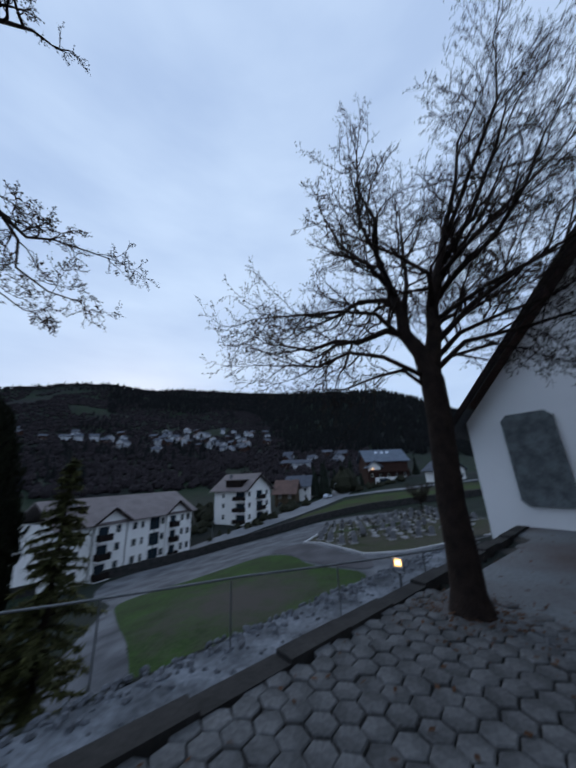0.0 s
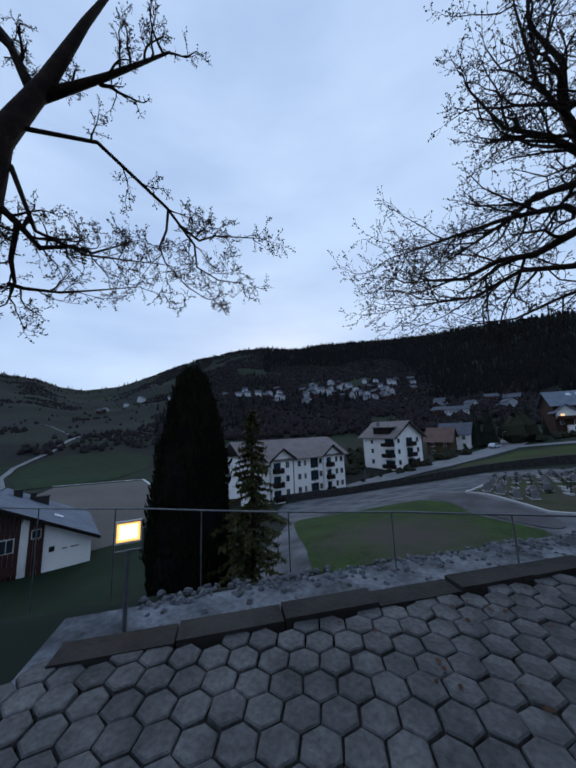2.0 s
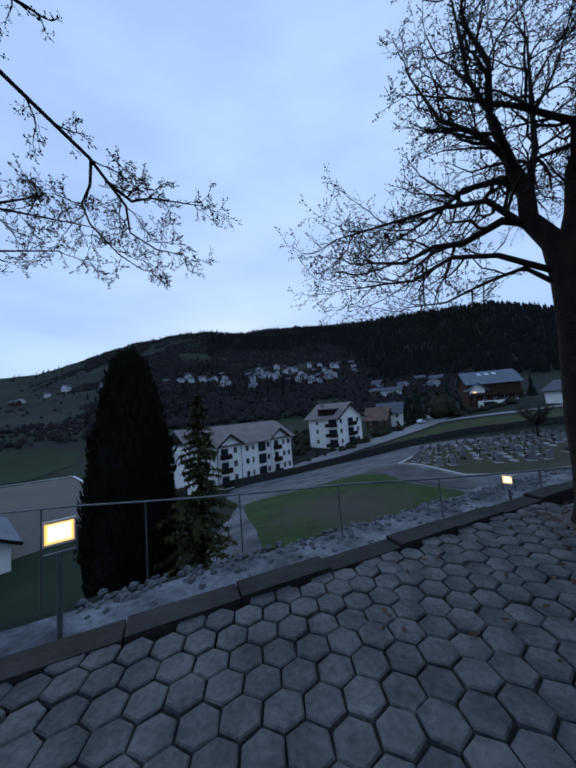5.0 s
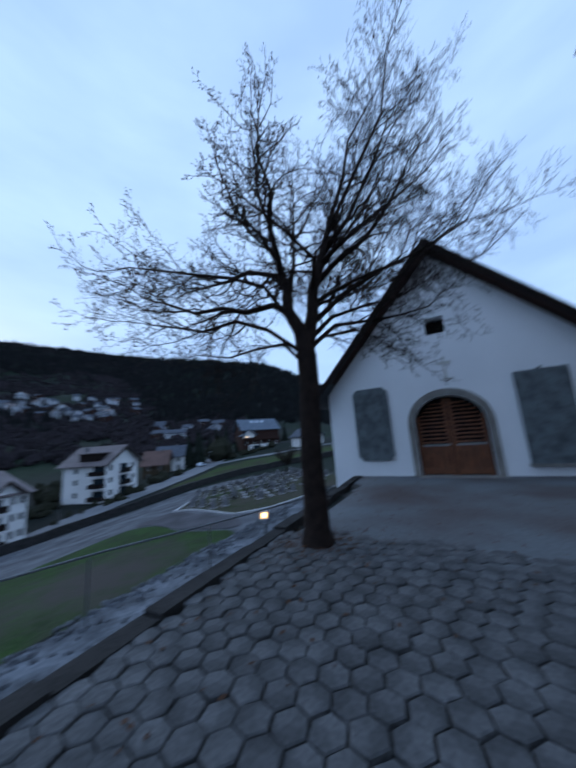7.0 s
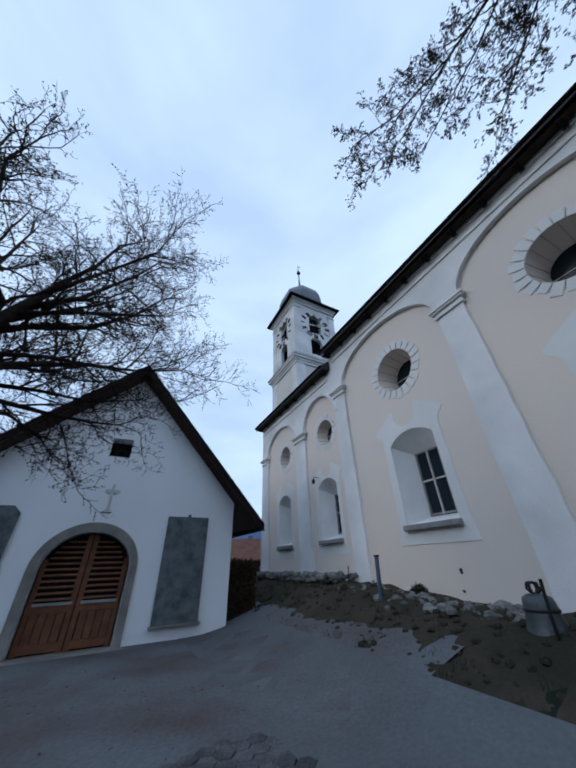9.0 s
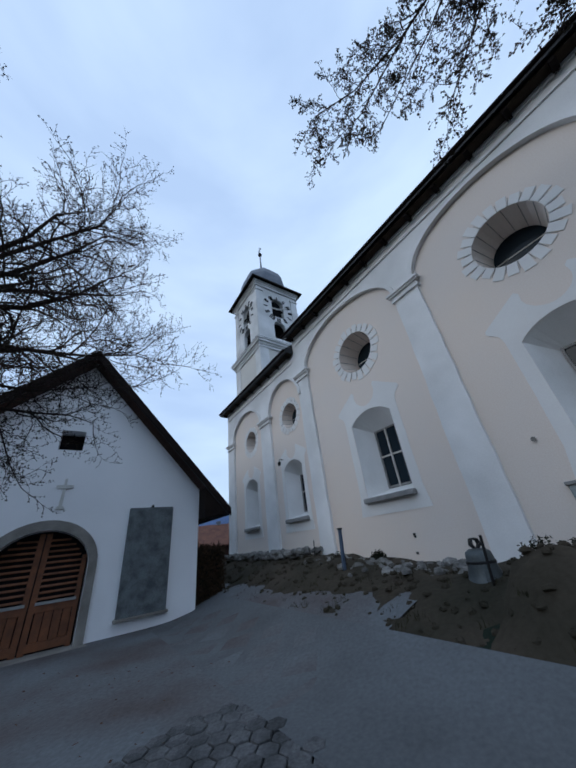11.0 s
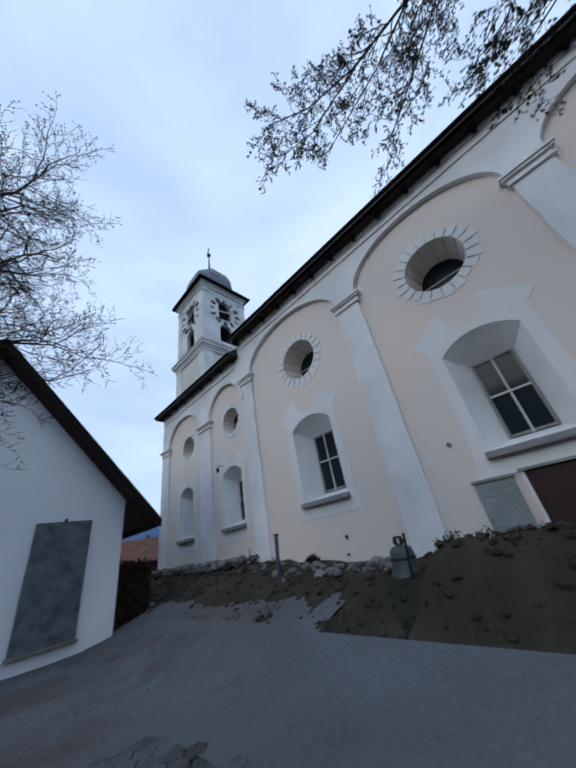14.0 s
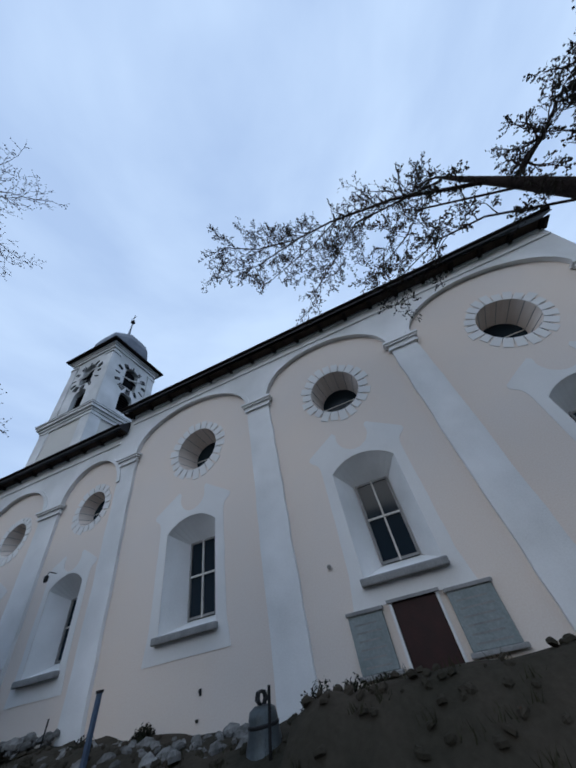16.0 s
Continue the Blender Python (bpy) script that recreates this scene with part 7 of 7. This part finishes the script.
def thuja(at, base, top, width, seed, label):
    """A dense columnar evergreen of upright sprays."""
    rng = random.Random(seed)
    x, y = at
    t = thing("thuja", pose(x, y, base), label, "tree", "garden evergreens")
    H = top - base
    part("trunk", Shape().tube([(0, 0, -0.3), (0, 0, H * 0.5)], [0.22, 0.12], 8), M_BARK, t)

    def prof(f):
        return width * float(np.interp(f, (0, 0.3, 0.5, 0.68, 0.74, 0.86, 0.95, 1), (0.95, 1.0, 0.98, 0.84, 0.72, 0.55, 0.42, 0.12)))
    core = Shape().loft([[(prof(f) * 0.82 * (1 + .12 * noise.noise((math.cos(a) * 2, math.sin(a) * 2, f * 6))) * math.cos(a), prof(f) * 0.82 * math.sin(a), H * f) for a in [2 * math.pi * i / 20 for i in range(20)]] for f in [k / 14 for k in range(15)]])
    # solid black filling paints the depth shade seen through gaps in the foliage
    part("inner_mass", core, M_BLACK, t, "black core painted as the shade between the sprays")
    s = Shape()
    for _ in range(16000):
        f, a = rng.random() ** 0.9, rng.uniform(0, 2 * math.pi)
        r = prof(f) * (0.86 + 0.22 * noise.noise((math.cos(a) * 3, math.sin(a) * 3, f * 9))) * rng.uniform(0.88, 1.08)
        p = Vector((r * math.cos(a), r * math.sin(a), H * f + rng.uniform(-.1, .2)))
        up = Vector((0.35 * math.cos(a), 0.35 * math.sin(a), 1)).normalized() * rng.uniform(0.12, 0.3)
        side = Vector((-math.sin(a), math.cos(a), 0)) * rng.uniform(0.02, 0.05)
        side.rotate(Matrix.Rotation(rng.uniform(-1.2, 1.2), 3, up.normalized()))
        s.add([p - side, p + side, p + up * 0.7 + side * 0.8, p + up, p + up * 0.7 - side * 0.8], [(0, 1, 2, 3, 4)])
    quick("foliage", s, M_THUJA, t, "very dark green scaly sprays")


def spruce(at, base, top, width, seed):
    """A thin young spruce with drooping tiers and gaps."""
    rng = random.Random(seed)
    t = thing("young_spruce", pose(*at, base), "thin yellowish-green young conifer with gaps", "tree", "garden evergreens")
    H = top - base
    part("trunk", Shape().tube([(0, 0, -0.3), (0, 0, H * .6), (0, 0, H)], [0.13, 0.07, 0.01], 8), M_BARK, t)
    s, br = Shape(), Shape()
    z = H * 0.12
    while z < H * 0.98:
        f = z / H
        L = width * (1 - f) ** 0.8 * rng.uniform(0.75, 1.2) + 0.08
        for k in range(8):
            if rng.random() < 0.12:
                continue
            a = rng.uniform(0, 2 * math.pi)
            d = Vector((math.cos(a), math.sin(a), 0.12))
            l = L * rng.uniform(0.6, 1.1)
            pts = [Vector((0, 0, z)) + d * l * u + Vector((0, 0, -0.35 * l * u * u + 0.18 * l * max(0, u - .7))) for u in (0, 0.33, 0.66, 1)]
            br.tube(pts, [0.018, 0.014, 0.01, 0.004], 4, caps=False)
            for _ in range(int(70 * l + 22)):
                u = rng.uniform(0.15, 1.0)
                i = min(int(u * 3), 2)
                p = pts[i].lerp(pts[i + 1], u * 3 - i)
                q = Vector((rng.gauss(0, 1), rng.gauss(0, 1), rng.gauss(-0.5, 0.6))).normalized() * rng.uniform(0.12, 0.26)
                o = q.cross(Vector((0, 0, 1)))  .normalized() * 0.04
                s.add([p - o, p + o, p + q], [(0, 1, 2)])
        z += H * 0.028
    tagged(quick("branch_growth", br, M_BARK, t), kind="stuff")
    quick("foliage", s, material("spruce_needles", (0.09, 0.088, 0.03), (0.04, 0.044, 0.018), 0.9, 1.5, 14, 0.0, random_tint=0.4), t, "yellowish-green needles")


thuja((-10.06, 7.15), -5.6, 4.0, 1.6, 2, "tall dense dark evergreen below the terrace")
spruce((-7.75, 8.15), -5.2, 2.6, 1.8, 6)


def small_red_tree():
    t = Tree(40, bud=0.03, rise=0.3, cap=(0.35, 0.45, 0.8, 1.4), dense=1.2, fine=0.011)
    x, y = far(12.6, 46)
    z = ground_z(x, y)
    t.stem([(x, y, z - .2), (x, y, z + 1.2), (x + .1, y, z + 2.2)], [0.16, 0.13, 0.11])
    for k in range(9):
        a = k * 2.4
        t.limb(V((x + .1, y, z + 2.0), (x + 1.0 * math.cos(a), y + 1.0 * math.sin(a), z + 3.2), (x + 1.9 * math.cos(a), y + 1.9 * math.sin(a), z + 4.6)), 0.06, 0.02, 2)
    t.finish("small bare reddish tree in the graveyard")


small_red_tree()


# ---- paving ----
def build_paving():
    rng = random.Random(1)
    pav = tagged(new("pavement"), "worn small grey six-sided paving stones round the tree", "pavement", kind="structure")
    R = 0.125
    hexes = []
    for v in range(3):
        s = Shape()
        j = [rng.uniform(0.93, 1.03) for _ in range(6)]
        ring = lambda k, z: [(R * k * j[i] * math.cos(math.pi / 3 * i), R * k * j[i] * math.sin(math.pi / 3 * i), z) for i in range(6)]
        hexes.append(s.loft([ring(0.95, -0.05), ring(0.95, -0.008), ring(0.86, 0.0)]))
    first = {}
    rest = Shape()
    spots = []
    for a in range(-12, 60):
        for b in range(-14, 72):
            x, y = -2.5 + a * R * 1.5, -2.6 + (b + 0.5 * (a % 2)) * R * math.sqrt(3)
            s = beyond_kerb(x, y)
            c = Vector((x - 7.650, y - 7.397))
            u, n = c.x * 0.695 - c.y * 0.719, c.x * 0.719 + c.y * 0.695
            cn = (x - 4.727) * 0.676 - (y + 5.156) * 0.737
            if s > -0.01 or (n > -0.2 and -4.4 < u < 3.9) or n > 1.5 or cn > -4.6 or math.hypot(x - 1.5, y - 4.34) < 0.33 or n > -6.1 + 0.5 * noise.noise((u * 0.8, 2, 0)):
                continue
            spots.append((math.hypot(x - 2.2, y - 4.6), x, y))
    spots.sort()
    for k, (_, x, y) in enumerate(spots):
        z = terrace_z(x, y) + rng.uniform(-0.012, 0.008)
        m = pose(x, y, z, rng.uniform(-1.2, 1.2), rng.uniform(-1.2, 1.2), 60 * rng.randrange(6))
        v = k % 3
        if k < 300:
            if v not in first:
                first[v] = part("paving_stone", hexes[v], M_PAVE, pav)
                first[v].matrix_basis = m
            else:
                twin(first[v], "paving_stone", m, pav)
        else:
            h = hexes[v]
            rest.add([m @ Vector(p) for p in h.v], h.f)
    quick("far_paving", rest, M_PAVE, pav)["kind"] = "stuff"
    bed = Shape()
    patch("paving_bed", [(-3.2, -3.2), (0.5, -6.0), (6.5, 0.6), (11.5, 4.2), (10.4, 4.6), (4.7, 10.3), (4.3, 9.0), (-0.6, 3.3), (-3.8, -0.2)], M_JOINT, "dark soil in the paving joints", 0.04, 0.8)


build_paving()
patch("yard_path", [tuple(on_church(u, n))[:2] for u, n in ((-20, -4.75), (7, -4.75), (7, -2.9), (-20, -2.6))], M_ASPHALT, "smooth grey asphalt path along the church", 0.075, 0.7, category="path")
patch("yard_surface", [(7.69 + u * 0.695 + n * 0.719, 7.354 - u * 0.719 + n * 0.695) for u, n in ((-4.5, 0.2), (-4.6, -6.6), (-2, -6.9), (2, -6.5), (5, -6.9), (7.2, -6.4), (6.2, -3.0), (5.2, 1.5), (3.7, 0.2))], M_YARD, "smooth worn grey asphalt before the chapel", 0.068, 0.7, category="yard")
# pale rubble path between the kerb and the rail
patch("lower_path", [tuple(KERB_A + KERB_D * a + Vector((-KERB_D.y, KERB_D.x)) * b) for a, b in ((-4.5, 0.24), (9.6, 0.24), (9.9, 2.9), (6.5, 2.95), (4.0, 2.9), (0.5, 2.8), (-4.5, 2.6))], M_STRIP, "pale grey rough stone path below the terrace", 0.03, 0.5, category="path")


def build_path_rubble():
    rng = random.Random(52)
    heap = thing("path_rubble", pose(0, 0, 0), "rough pale stones edging the lower path", "stones")
    first, loose = {}, Shape()
    side = Vector((-KERB_D.y, KERB_D.x))
    for i in range(620):
        p = KERB_A + KERB_D * rng.uniform(-3.5, 9.8) + side * (rng.gauss(2.72, 0.2) if i < 420 else rng.uniform(0.35, 2.6))
        m = pose(p.x, p.y, ground_z(p.x, p.y) + 0.03, rng.uniform(-15, 15), rng.uniform(-15, 15), rng.uniform(0, 360))
        if i >= 260:
            r = rubble(rng, rng.uniform(0.02, 0.06))
            loose.add([m @ Vector(q) for q in r.v], r.f)
        elif i % 6 not in first:
            first[i % 6] = part("stone", rubble(rng, rng.uniform(0.035, 0.085)), M_PATHSTONE, heap)
            first[i % 6].matrix_basis = m
        else:
            twin(first[i % 6], "stone", m, heap)
    tagged(quick("loose_stone", loose, M_PATHSTONE, heap), kind="stuff")


build_path_rubble()


def build_litter():
    """Fallen leaves round the trunk and over the paving and path."""
    rng = random.Random(77)
    s = Shape()
    for i in range(900):
        if i < 380:
            a, r = rng.uniform(0, 6.283), abs(rng.gauss(0.25, 0.35)) + 0.2
            x, y = 1.5 + r * math.cos(a), 4.34 + r * math.sin(a)
        else:
            x, y = rng.uniform(-1.5, 6.5), rng.uniform(2.0, 8.5)
        k = beyond_kerb(x, y)
        if k > -0.1 or (x - 7.65) * 0.719 + (y - 7.397) * 0.695 > -0.15:
            continue
        z = terrace_z(x, y) + 0.014
        a, l = rng.uniform(0, 6.283), rng.uniform(0.015, 0.04)
        d, o = Vector((math.cos(a), math.sin(a), rng.uniform(-.2, .2))) * l, Vector((-math.sin(a), math.cos(a), rng.uniform(0, .5))) * l * 0.5
        c = Vector((x, y, z))
        s.add([c - d, c + o, c + d, c - o], [(0, 1, 2, 3)])
    tagged(quick("leaf_litter", s, M_LEAF), "scattered brown fallen leaves round the trunk", "leaves", kind="stuff")


build_litter()
